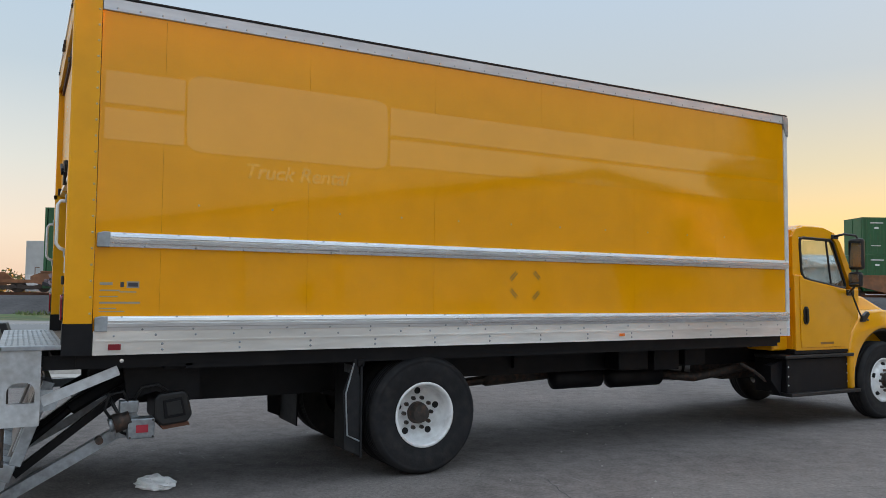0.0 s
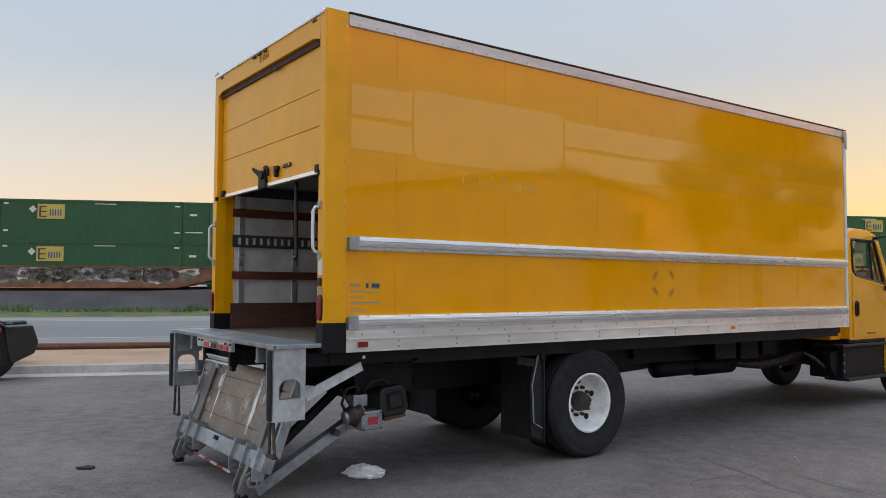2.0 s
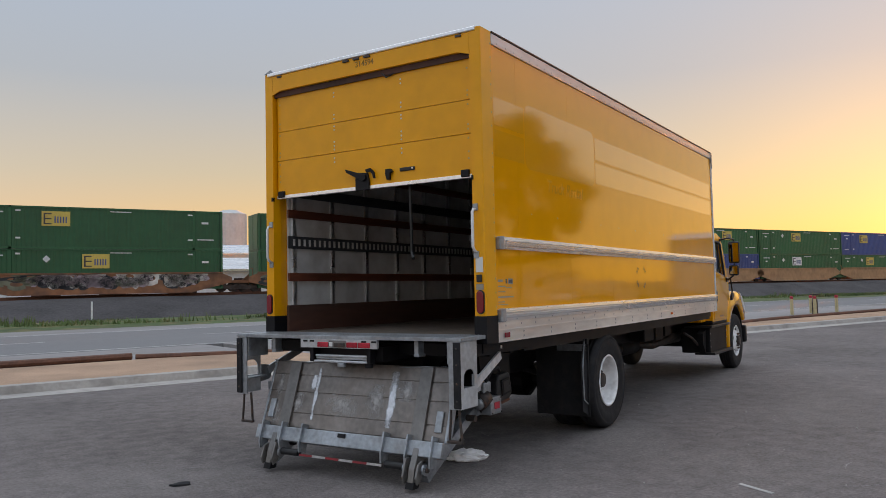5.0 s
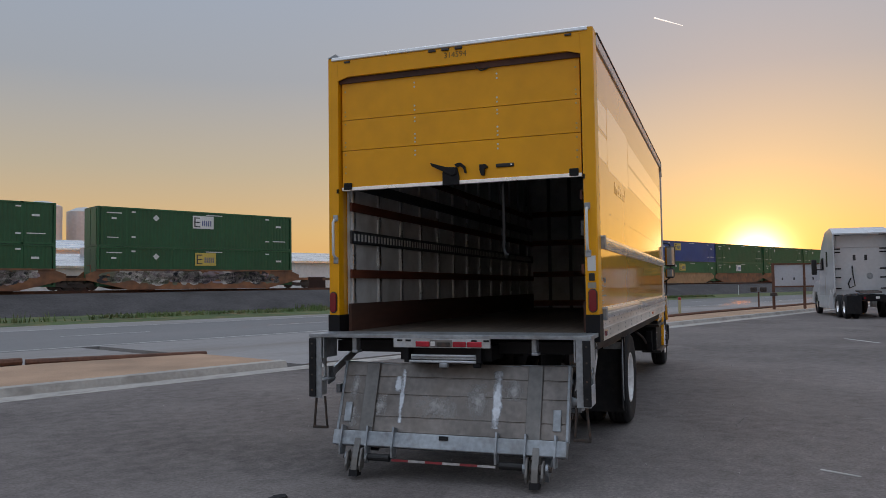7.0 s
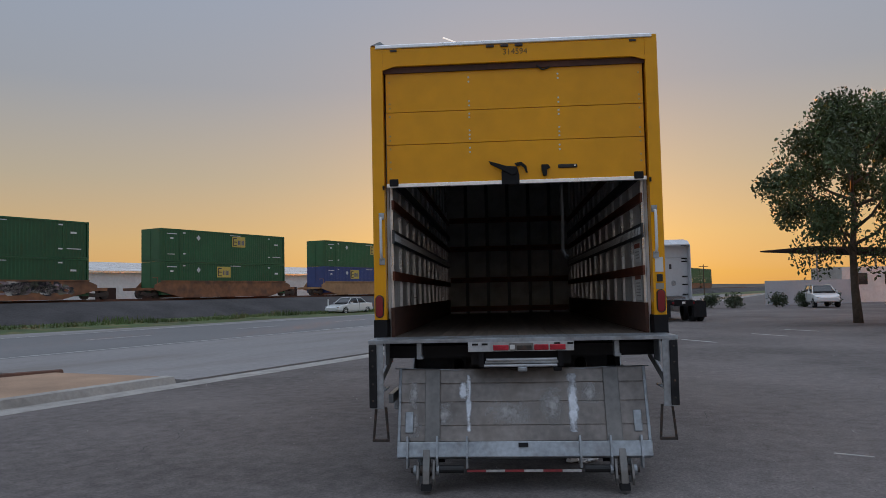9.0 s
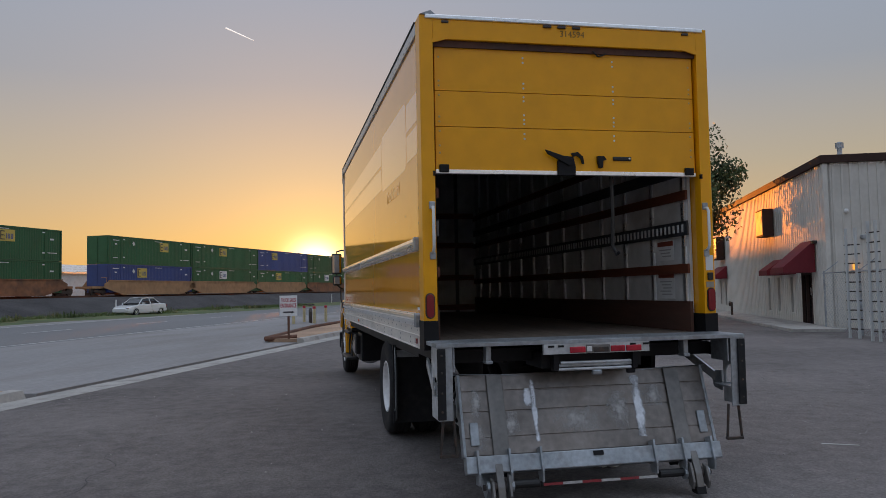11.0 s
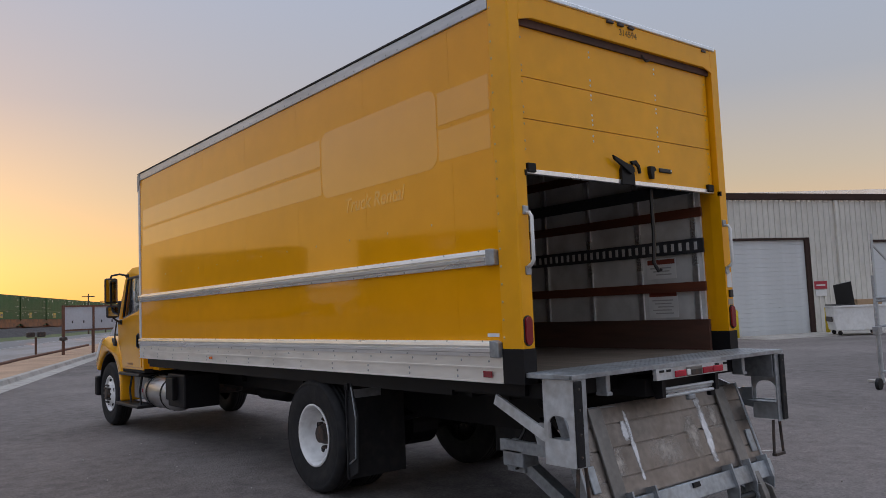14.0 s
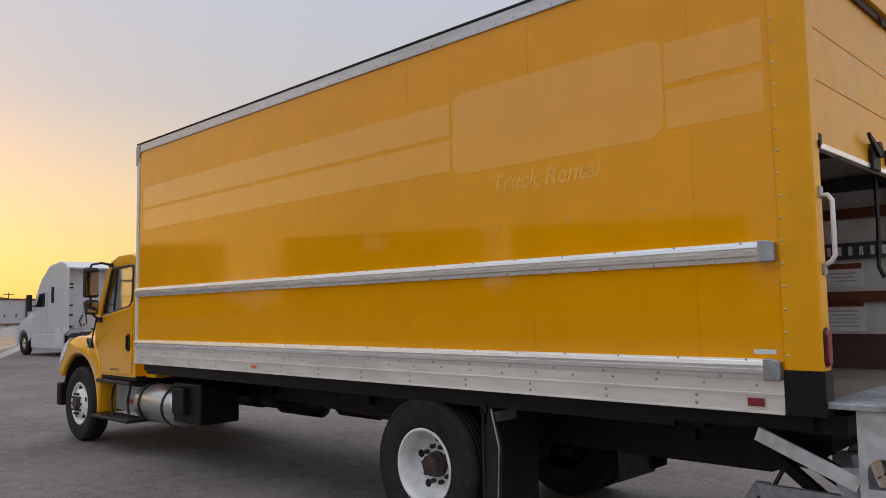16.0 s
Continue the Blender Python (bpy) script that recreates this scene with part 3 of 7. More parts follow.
def well_car(color, painted):
    """A sunken container wagon with sloped ends, two bogies and buffers of steel."""
    car = thing("well_wagon", "", "rail wagon")
    L = 16.6
    bm = prism([(-0.7, 2.95), (-0.7, 2.55), (0.6, 2.25), (2.2, 1.87), (L - 2.6, 1.87), (L - 1.0, 2.25), (L + 0.3, 2.55), (L + 0.3, 2.95), (L - 0.6, 3.3), (0.2, 3.3)], -0.12, -0.04)
    side = part("side_sill", bm, color, car)
    part("top_chord", block(0.0, L - 0.4, -0.17, -0.02, 3.24, 3.34), color, car)
    part("bottom_chord", block(2.2, L - 2.6, -0.16, -0.02, 1.84, 1.94), color, car)
    part("far_side_sill", prism([(0.2, 3.3), (-0.7, 2.55), (2.2, 1.87), (L - 2.6, 1.87), (L + 0.3, 2.55), (L - 0.6, 3.3)], 2.64, 2.72), color, car)
    for s in (-1.2, L + 0.1):
        part("end_platform", block(s - 0.9, s + 1.4, 0.3, 2.3, 2.5, 2.72), color, car)
    for s in (-0.9, L + 0.5):
        bogie = part("bogie_frame", prism([(s - 1.0, 2.15), (s - 0.8, 2.4), (s - 0.25, 2.3), (s + 0.25, 2.3), (s + 0.8, 2.4), (s + 1.0, 2.15), (s + 0.5, 2.05), (s, 2.0), (s - 0.5, 2.05)], 0.3, 0.5), HUB_DARK, car)
        for d in (-0.85, 0.85):
            part("rail_wheel", lathe([(0.02, 0.46), (0.42, 0.5), (0.42, 0.7), (0.02, 0.7)], (s + d, 0, 2.24), "y", 18), HUB_DARK, bogie)
    part("grab_post", tube([(-0.4, -0.1, 2.95), (-0.4, -0.1, 3.6), (-0.4, 0.5, 3.6)], 0.03, 5), color, car)
    if painted:
        rng = random.Random(painted)
        for i in range(84):
            s = rng.uniform(0.6, L - 1.6) if i % 2 else rng.uniform(3.2, 13.5)
            w, h = rng.uniform(0.3, 0.9), rng.uniform(0.4, 0.95)
            z = rng.uniform(2.15, 3.15 - h * 0.6)
            m = rng.choice(GRAFFITI)
            bm = bmesh.new()
            n = 14
            outer = []
            inner = []
            for k in range(n):
                a = k * math.tau / n
                wob = 1 + 0.25 * math.sin(3 * a + i) + 0.1 * math.sin(5 * a + 2 * i)
                outer.append(bm.verts.new((s + w * wob * math.cos(a), -0.125, min(3.22, max(2.1, z + h * 0.5 + 0.5 * h * wob * math.sin(a))))))
                inner.append(bm.verts.new((s + 0.45 * w * math.cos(a), -0.125, z + h * 0.5 + 0.22 * h * math.sin(a))))
            for k in range(n):
                bm.faces.new((outer[k], outer[(k + 1) % n], inner[(k + 1) % n], inner[k]))
            part("graffiti", bm, m, car, "spray-painted loop")
    return car


COLORS = {"g": (GREEN_BOX, "dark green ribbed shipping container on a rail wagon"), "b": (BLUE_BOX, "blue ribbed shipping container on a rail wagon")}
STACKS = [(-18.6, "gg", 4.6, 4.6, "r", 3, 1), (0.8, "gg", 4.0, 6.5, "r", 5, 1), (19.7, "gg", 7.2, 7.4, "r", 7, 1), (42.7, "gg", 8.6, 6.6, "r", 0, 0.95), (64.5, "gb", 9.3, 5.0, "t", 0, 0.905), (79.3, "gg", 6.0, 6.0, "t", 0, 1), (95.4, "bg", 4.0, 5.2, "t", 0, 1)]
STACKS += [(111.8 + 16.7 * k, "gg", 0, (6.4, 4.0, 5.0)[min(k, 2)], "r", 0, 1) for k in range(9)]
made_boxes, made_cars = {}, {}
for s, colors, m1, m2, body, painted, long in STACKS:
    dt, dz = bend(s + 8)
    for level, (c, mk) in enumerate(((colors[1], m2), (colors[0], m1))):
        tint = WHITE_PRINT if (s, level) in ((19.7, 1), (79.3, 0), (111.8, 0)) else YELLOW_SIGN
        key = (c, mk, tint.name)
        at = TRAIN @ pose(s, dt, 2.1 + dz + 2.9 * level) @ Matrix.Diagonal((long, 1, 1, 1))
        if key in made_boxes:
            copy_thing(made_boxes[key], at)
        else:
            ob = container(COLORS[c][0], (mk, tint) if mk else None)
            ob.matrix_world = at
            made_boxes[key] = tagged(ob, COLORS[c][1], "container", "stacked containers")
    at = TRAIN @ pose(s - 0.1, dt - 0.02, dz) @ Matrix.Diagonal((long, 1, 1, 1))
    key = (body, painted)
    if key in made_cars:
        copy_thing(made_cars[key], at)
    else:
        ob = well_car(RUSTCAR if body == "r" else TANCAR, painted)
        ob.matrix_world = at
        words = "graffiti-covered rust-brown well wagon under stacked containers" if painted else ("rust-brown well wagon under stacked containers" if body == "r" else "tan-painted well wagon under stacked containers")
        made_cars[key] = tagged(ob, words, "rail wagon", "well wagons")
# the wagon before them, with one pale short box
ob = well_car(RUSTCAR, 11)
ob.matrix_world = TRAIN @ pose(-38.6, -3.02, -0.35)
tagged(ob, "graffiti-covered rust-brown wagon with an empty end", "rail wagon", "well wagons")
pale = thing("shipping_container", "pale grey smooth-sided container beyond the rails", "container", TRAIN @ pose(-29.5, 6, 0))
part("box_body", block(5.2, 12, 0, 2.6, 1.5, 5.7, 0.04), GREY_BOX, pale)
part("lower_panel", block(5.3, 11.9, -0.03, 0, 1.7, 2.9), WHITE_PAINT, pale)


# ---- beyond the railway ----
def far_shed(s, t, length, depth, height, label, wall=WHITE_PAINT, roof=ALU):
    ob = thing("far_warehouse", label, "warehouse", TRAIN @ pose(s, t, 0))
    part("wall", block(0, length, 0, depth, -0.1, height), wall, ob)
    part("roof", prism([(-0.5, height), (depth / 2, height + 1.6), (depth + 0.5, height), (depth + 0.5, height - 0.25), (-0.5, height - 0.25)], -0.5, length + 0.5, "x"), roof, ob)
    for k in range(int(length // 7)):
        part("dock_door", block(2 + 7 * k, 5 + 7 * k, -0.06, 0.0, 0.3, 3.4), FASCIA, ob)
    part("roof_unit", block(length * 0.55, length * 0.55 + 1.6, depth * 0.3, depth * 0.3 + 1.4, height + 0.5, height + 2.2), GALV, ob)


far_shed(-10, 40, 32, 20, 6.4, "low pale warehouse with a bright metal roof beyond the train")
far_shed(16, 26, 24, 16, 4.4, "low pale warehouse with a roof vent beyond the train")
far_shed(28, 60, 26, 12, 8.0, "tall pale warehouse with a bright metal roof beyond the train")
far_shed(58, 34, 60, 16, 5.6, "long low white shed beyond the train")
for s, t, r, h in ((43.5, 95, 3.2, 17.5), (51.5, 97, 3.2, 17), (36, 99, 3.0, 15)):
    solid("storage_tank", lathe([(r, -0.1), (r, h), (r * 0.5, h + 0.8), (0.1, h + 1)], (0, 0, 0), "z", 24), GREY_BOX, "pale grey cylindrical storage tank far off", "tank", TRAIN @ pose(s, t, 0))
bm = bmesh.new()
n = 160
prev = None
for k in range(n + 1):
    a = math.tau * k / n
    r = 1500
    h = 7 + 14 * abs(noise.noise((math.cos(a) * 4, math.sin(a) * 4, 1))) + 4 * abs(noise.noise((math.cos(a) * 19, math.sin(a) * 19, 5)))
    row = [bm.verts.new((r * math.cos(a), r * math.sin(a), -0.2)), bm.verts.new(((r + 60) * math.cos(a), (r + 60) * math.sin(a), h))]
    if prev:
        bm.faces.new((prev[0], row[0], row[1], prev[1]))
    prev = row
solid("backdrop", bm, HILL, "low brown hills all along the far horizon", "hills", None, "structure", smooth=True)


# ---- the box truck ----
truck = thing("box_truck", "long yellow box truck with open rear door and folded lift gate", "truck")
X1, Y1, Z1 = 8.07, 1.295, 3.93


def both(make):
    for sgn in (-1, 1):
        make(sgn)


def side_panels(g):
    seams = [0.20, 0.67, 1.86, 3.09, 4.31, 5.55, 6.80, X1 - 0.06]
    wall = part("side_wall", block(0.2, X1 - 0.05, g * 1.20, g * (Y1 - 0.022), 1.36, 3.825), YELLOW, truck)
    for a, b in zip(seams, seams[1:]):
        part("side_panel", block(a + 0.0007, b - 0.0007, g * (Y1 - 0.022), g * (Y1 - 0.012), 1.44, 3.825), YELLOW, wall)
    out = lambda k: (g * (Y1 - 0.012), g * (Y1 - 0.0115 + 0.0006 * k))
    # paint kept fresh under removed decals
    def ghost(x0, x1, z0, z1, r=0.0):
        if r:
            pts = []
            for cx, cz, a0 in ((x1 - r, z1 - r, 0), (x0 + r, z1 - r, 90), (x0 + r, z0 + r, 180), (x1 - r, z0 + r, 270)):
                pts += [(cx + r * math.cos(radians(a0 + 15 * i)), cz + r * math.sin(radians(a0 + 15 * i))) for i in range(7)]
            bm = prism(pts, *out(1), "y")
        else:
            bm = block(x0, x1, *out(1), z0, z1)
        part("decal_ghost", bm, YELLOW_GHOST, wall, "lighter glossy patch left by a removed decal")
    ghost(0.84, 2.60, 2.79, 3.41, 0.11)
    for x0, x1 in ((0.235, 0.82), (2.625, 7.9)):
        ghost(x0, x1, 3.11, 3.36)
        ghost(x0, x1, 2.83, 3.07)
    m = pose(1.76, -(Y1 - 0.0105), 2.665, 90, 0, 0) if g < 0 else pose(1.76, Y1 - 0.0105, 2.665, 90, 0, 180)
    letters("ghost_lettering", "Truck Rental", 0.175, YELLOW_WORDS, wall, m, "pale ghost of removed lettering", 0.25, 0.003)
    # seam rivets and bolt heads
    bm = bmesh.new()
    for x in (0.95, 1.55, 2.15, 2.75, 3.35, 3.95, 4.55, 5.15, 5.75, 6.35, 6.95):
        dome(bm, (x, g * (Y1 - 0.012), 2.36), 0.010, (0, g, 0))
    part("rivet_heads", bm, BRASSY, wall)

    # aluminium rails
    top = part("top_rail", block(0.2, X1, g * 1.24, g * (Y1 + 0.004), 3.82, Z1 - 0.01, 0.006), ALU_DULL, truck)
    part("top_rail_lip", block(0.2, X1, g * 1.23, g * (Y1 + 0.012), Z1 - 0.010, Z1 + 0.004), BLACK_STEEL, top)
    bm = bmesh.new()
    for k in range(47):
        dome(bm, (0.3 + 0.166 * k, g * (Y1 + 0.004), 3.845), 0.010, (0, g, 0))
    part("rail_rivets", bm, GALV, top)
    for name, z in (("rub_rail", 2.060), ("lower_rub_rail", 1.424)):
        prof = [(g * (Y1 - 0.014), z - 0.056), (g * (Y1 + 0.006), z - 0.054), (g * (Y1 + 0.008), z - 0.03), (g * (Y1 + 0.028), z - 0.022), (g * (Y1 + 0.03), z + 0.0), (g * (Y1 + 0.014), z + 0.008), (g * (Y1 + 0.014), z + 0.016), (g * (Y1 + 0.03), z + 0.022), (g * (Y1 + 0.026), z + 0.042), (g * (Y1 + 0.006), z + 0.046), (g * (Y1 + 0.004), z + 0.056), (g * (Y1 - 0.014), z + 0.056)]
        rail = part(name, prism(prof, 0.27, X1 - 0.03, "x"), ALU, truck)
        part("rail_end_cap", prism([(0.21, z - 0.058), (0.30, z - 0.058), (0.30, z + 0.058), (0.25, z + 0.058), (0.21, z + 0.045)], g * (Y1 - 0.014), g * (Y1 + 0.035), "y", bevel=0.006), GALV, rail)
        bm = bmesh.new()
        for k in range(20):
            dome(bm, (0.4 + 0.4 * k, g * (Y1 + 0.005), z + 0.05), 0.009, (0, g, 0))
            dome(bm, (0.55 + 0.38 * k, g * (Y1 + 0.007), z - 0.045), 0.009, (0, g, 0))
        part("rail_rivets", bm, GALV, rail)
    skirt = part("skirt_rail", block(0.205, X1, g * 1.22, g * (Y1 - 0.002), 1.195, 1.37), SKIRT, truck)
    part("skirt_ridge", block(0.205, X1, g * (Y1 - 0.002), g * (Y1 + 0.006), 1.286, 1.298), SKIRT, skirt)
    part("skirt_edge", block(0.205, X1, g * 1.20, g * (Y1 + 0.006), 1.188, 1.198), SKIRT, skirt)
    bm = bmesh.new()
    rng = random.Random(4 + g)
    for k in range(26):
        x = 0.35 + 0.3 * k
        dome(bm, (x, g * (Y1 - 0.002), 1.335 + rng.uniform(-0.01, 0.01)), 0.010, (0, g, 0))
        if k % 2:
            for z in (1.265, 1.222):
                dome(bm, (x + 0.05, g * (Y1 - 0.002), z), 0.011, (0, g, 0))
    part("skirt_rivets", bm, GALV, skirt)
    part("side_reflector", block(0.31, 0.40, g * (Y1 + 0.004), g * (Y1 + 0.014), 1.225, 1.27, 0.003), RED_LENS, skirt, "red side reflector")
    part("side_marker", block(5.32, 5.39, g * (Y1 + 0.004), g * (Y1 + 0.016), 1.235, 1.265, 0.003), AMBER_LENS, skirt, "amber side marker")
    # front corner trim
    part("front_corner_rail", block(X1 - 0.055, X1 + 0.005, g * 1.2, g * (Y1 + 0.003), 1.188, 3.80, 0.008), WHITE_PAINT, truck, "white front corner trim")
    part("corner_cap", prism([(X1 - 0.09, Z1 + 0.006), (X1 + 0.02, Z1 - 0.03), (X1 + 0.015, 3.66), (X1 - 0.03, 3.68), (X1 - 0.07, 3.80)], g * 1.18, g * (Y1 + 0.012), "y", bevel=0.006), GALV, truck)


both(side_panels)
# labels and scratches on the passenger side only
wall = truck.children[0]
left_wall = [c for c in truck.children if c.name.startswith("side_wall")][1]
for x0, x1, z0, z1, mt in ((0.24, 0.33, 1.715, 1.735, BAR_GREY), (0.24, 0.38, 1.67, 1.68, BAR_GREY), (0.385, 0.41, 1.70, 1.74, BAR_DARK), (0.43, 0.52, 1.695, 1.745, BAR_GREY), (0.24, 0.53, 1.575, 1.588, BAR_GREY), (0.38, 0.50, 1.66, 1.668, BAR_GREY), (0.24, 0.37, 1.625, 1.632, BAR_GREY), (0.24, 0.36, 1.535, 1.542, BAR_GREY), (0.24, 0.42, 1.512, 1.518, BAR_GREY)):
    part("small_print", block(x0, x1, -Y1 + 0.012, -Y1 + 0.0105, z0, z1), mt, wall)
part("small_print_frame", block(0.44, 0.51, -Y1 + 0.0105, -Y1 + 0.0095, 1.705, 1.735), BAR_DARK, wall)
for cx, cz, a in ((3.98, 1.85, 45), (4.26, 1.86, -45), (3.98, 1.68, -45), (4.25, 1.66, 45)):
    for d in (-0.012, 0.012):
        bm = bmesh.new()
        c, s = math.cos(radians(a)), math.sin(radians(a))
        pts = [(cx + l * c - w * s, cz + l * s + w * c) for l, w in ((-0.05, d - 0.004), (0.05, d - 0.004), (0.05, d + 0.004), (-0.05, d + 0.004))]
        part("placard_residue", prism(pts, -Y1 + 0.012, -Y1 + 0.0105), BAR_DARK, wall)
part("small_print", block(0.24, 0.36, Y1 - 0.012, Y1 - 0.0105, 1.505, 1.53), WHITE_PRINT, left_wall, "white label strip")

part("roof", block(0.02, X1 - 0.01, -1.24, 1.24, Z1 - 0.03, Z1 - 0.004), WHITE_PAINT, truck)
part("front_wall", block(X1 - 0.05, X1 - 0.005, -1.2, 1.2, 1.2, Z1 - 0.03), YELLOW, truck)
part("underfloor", block(0.1, X1 - 0.06, -1.2, 1.2, 1.10, 1.235), BLACK_STEEL, truck)

# rear frame
for g in (-1, 1):
    post = part("rear_post", prism([(0.0, g * 1.185), (0.0, g * 1.285), (0.012, g * Y1), (0.195, g * Y1), (0.195, g * 1.2), (0.10, g * 1.185)], 1.425, Z1, "z"), YELLOW_POST, truck)
    part("post_boot", prism([(-0.006, g * 1.18), (-0.006, g * 1.30), (0.20, g * 1.30), (0.20, g * 1.18)], 1.19, 1.425, "z"), BLACK_STEEL, post, "black post foot")
    part("tail_light", prism([(g * 1.245 + 0.032 * math.cos(k * math.tau / 20), 1.545 + 0.06 * (1 if math.sin(k * math.tau / 20) > 0 else -1) + 0.035 * math.sin(k * math.tau / 20)) for k in range(20)], -0.022, 0.002, "x", bevel=0.004), RED_LENS, post, "tall oval red tail light")
    part("tail_light_rim", prism([(g * 1.245 + 0.04 * math.cos(k * math.tau / 20), 1.545 + 0.06 * (1 if math.sin(k * math.tau / 20) > 0 else -1) + 0.043 * math.sin(k * math.tau / 20)) for k in range(20)], -0.008, 0.002, "x"), BLACK_PLASTIC, post)
    handle = tube([(0.0, g * 1.215, 2.34), (-0.04, g * 1.215, 2.34), (-0.06, g * 1.215, 2.31), (-0.06, g * 1.215, 2.06), (-0.06, g * 1.215, 2.02), (-0.04, g * 1.215, 1.99), (0.0, g * 1.215, 1.97)], 0.013, 10)
    grab = part("grab_handle", handle, WHITE_PAINT, post, "white bent grab handle", True)
    for z in (2.36, 1.95):
        part("handle_foot", block(-0.012, 0.002, g * 1.19, g * 1.24, z - 0.03, z + 0.03, 0.004), GALV, grab)
    part("hinge_stop", block(-0.012, 0.02, g * 1.185, g * 1.2, 2.6, 2.64), BLACK_STEEL, post)
    bm = bmesh.new()
    for k in range(20):
        dome(bm, (0.178, g * Y1, 1.5 + 0.122 * k), 0.010, (0, g, 0))
    part("post_rivets", bm, BRASSY, post)
    part("corner_gusset", prism([(g * 1.19, 3.70), (g * 1.19, 3.74), (g * 1.05, 3.74)], -0.004, 0.01, "x"), YELLOW_POST, post)
right_post = [c for c in truck.children if c.name.startswith("rear_post")][0]
part("white_label", block(-0.004, 0.0, -1.275, -1.205, 1.80, 1.93), SIGN_WHITE, right_post)
part("lamp_socket", block(-0.02, 0.0, -1.265, -1.215, 1.715, 1.78, 0.006), BLACK_PLASTIC, right_post)
part("grey_label", block(-0.004, 0.0, -1.275, -1.205, 1.65, 1.70), BAR_GREY, right_post)

header = part("rear_header", block(0.0, 0.16, -1.185, 1.185, 3.735, 3.90, 0.006), YELLOW_POST, truck)
letters("unit_number", "314594", 0.075, BAR_UNIT, header, pose(0, -0.03, 3.825, 90, 0, -90) @ pose(0, 0, 0.002), "small dark unit number")
for y in (-0.13, 0.0, 0.13):
    part("clearance_light", block(-0.02, 0.002, y + 0.03, y + 0.10, 3.872, 3.892, 0.003), BAR_DARK, header)
for y in (-1.08, 1.08):
    part("clearance_light", block(-0.012, 0.002, y - 0.03, y + 0.03, 3.87, 3.89, 0.003), BAR_DARK, header)
part("roof_cap", block(-0.012, 0.2, -1.25, 1.25, 3.90, 3.938, 0.008), ALU, truck, "bent silver roof edge")
part("roof_corner", prism([(1.29, 3.935), (1.20, 3.97), (1.16, 3.935)], -0.01, 0.08, "x"), GALV, truck)
part("header_lintel", block(0.03, 0.14, -1.185, 1.185, 3.68, 3.735), SCUFF, truck, "brown wooden lintel above the door")

# half-raised roll-up door
door = part("roll_up_door", block(0.075, 0.09, -1.165, 1.165, 2.63, 3.69), YELLOW_POST, truck, "half-raised yellow roll-up door")
for z0, z1 in ((2.66, 3.015), (3.02, 3.315), (3.32, 3.70)):
    part("door_panel", block(0.05, 0.075, -1.165, 1.165, z0, z1, 0.002), YELLOW_POST, door)
part("door_bottom_bar", block(0.038, 0.08, -1.17, 1.17, 2.625, 2.66, 0.004), ALU, door, "silver bottom edge bar")
for y in (-0.41, 0.40):
    bm = bmesh.new()
    for z in (2.93, 2.97, 3.055, 3.09, 3.13, 3.25, 3.285, 3.36, 3.40, 3.58, 3.62):
        dome(bm, (0.05, y, z), 0.010, (-1, 0, 0))
    part("hinge_rivets", bm, WHITE_PRINT, door)
bm = bmesh.new()
for z in (2.8, 2.86, 2.98, 3.06, 3.1, 3.28, 3.36, 3.4, 3.6):
    dome(bm, (0.05, 1.13, z), 0.010, (-1, 0, 0))
    dome(bm, (0.05, -1.13, z), 0.010, (-1, 0, 0))
part("edge_rivets", bm, BRASSY, door)
bm = prism([(0.12, 2.62), (-0.04, 2.62), (-0.04, 2.70), (-0.02, 2.78), (0.09, 2.79), (0.12, 2.74)], 0.02, 0.05, "x", bevel=0.004)
latch = part("door_latch", bm, BLACK_STEEL, door, "black steel lever latch")
bm = prism([(0.235, 2.835), (0.215, 2.80), (0.02, 2.70), (-0.02, 2.72), (-0.01, 2.76), (0.03, 2.77)], 0.0, 0.02, "x", bevel=0.003)
part("latch_lever", bm, BLACK_STEEL, door)
part("latch_hook", prism([(-0.02, 2.78), (0.0, 2.81), (-0.06, 2.82), (-0.105, 2.78), (-0.115, 2.72), (-0.10, 2.72), (-0.085, 2.765), (-0.055, 2.79)], 0.015, 0.035, "x"), BLACK_STEEL, door)
part("slide_lock", prism([(-0.24, 2.79), (-0.30, 2.79), (-0.32, 2.76), (-0.29, 2.75), (-0.285, 2.69), (-0.255, 2.69), (-0.24, 2.74)], 0.015, 0.05, "x", bevel=0.003), BLACK_STEEL, door, "small black slide lock")
grip = part("recessed_grip", block(0.036, 0.05, -0.56, -0.39, 2.755, 2.79, 0.008), BLACK_PLASTIC, door, "black recessed hand grip")
part("grip_bolt", block(0.03, 0.037, -0.545, -0.53, 2.768, 2.78), ALU, grip)
for y in (-1.10, 1.10):
    part("door_roller", block(0.02, 0.05, y - 0.04, y + 0.04, 2.635, 2.70, 0.006), BLACK_STEEL, door)
part("pull_cord", tube([(0.02, -0.22, 3.70), (0.02, -0.27, 3.655), (0.03, -0.32, 3.67), (0.04, -0.36, 3.70)], 0.008, 6), BLACK_PLASTIC, door)
part("pull_strap", tube([(0.16, -0.42, 2.64), (0.16, -0.425, 2.3), (0.17, -0.42, 2.02), (0.15, -0.45, 1.95), (0.13, -0.46, 1.97)], 0.016, 6), BLACK_PLASTIC, door, "hanging black pull strap")
# raised door sections as one near-black slab, roof shade put into its colour
part("door_track_shadow_box", block(0.2, 2.6, -1.14, 1.14, 3.72, 3.76), HOLE_SHADE, truck, "near-black slab painting the shade on raised door sections")

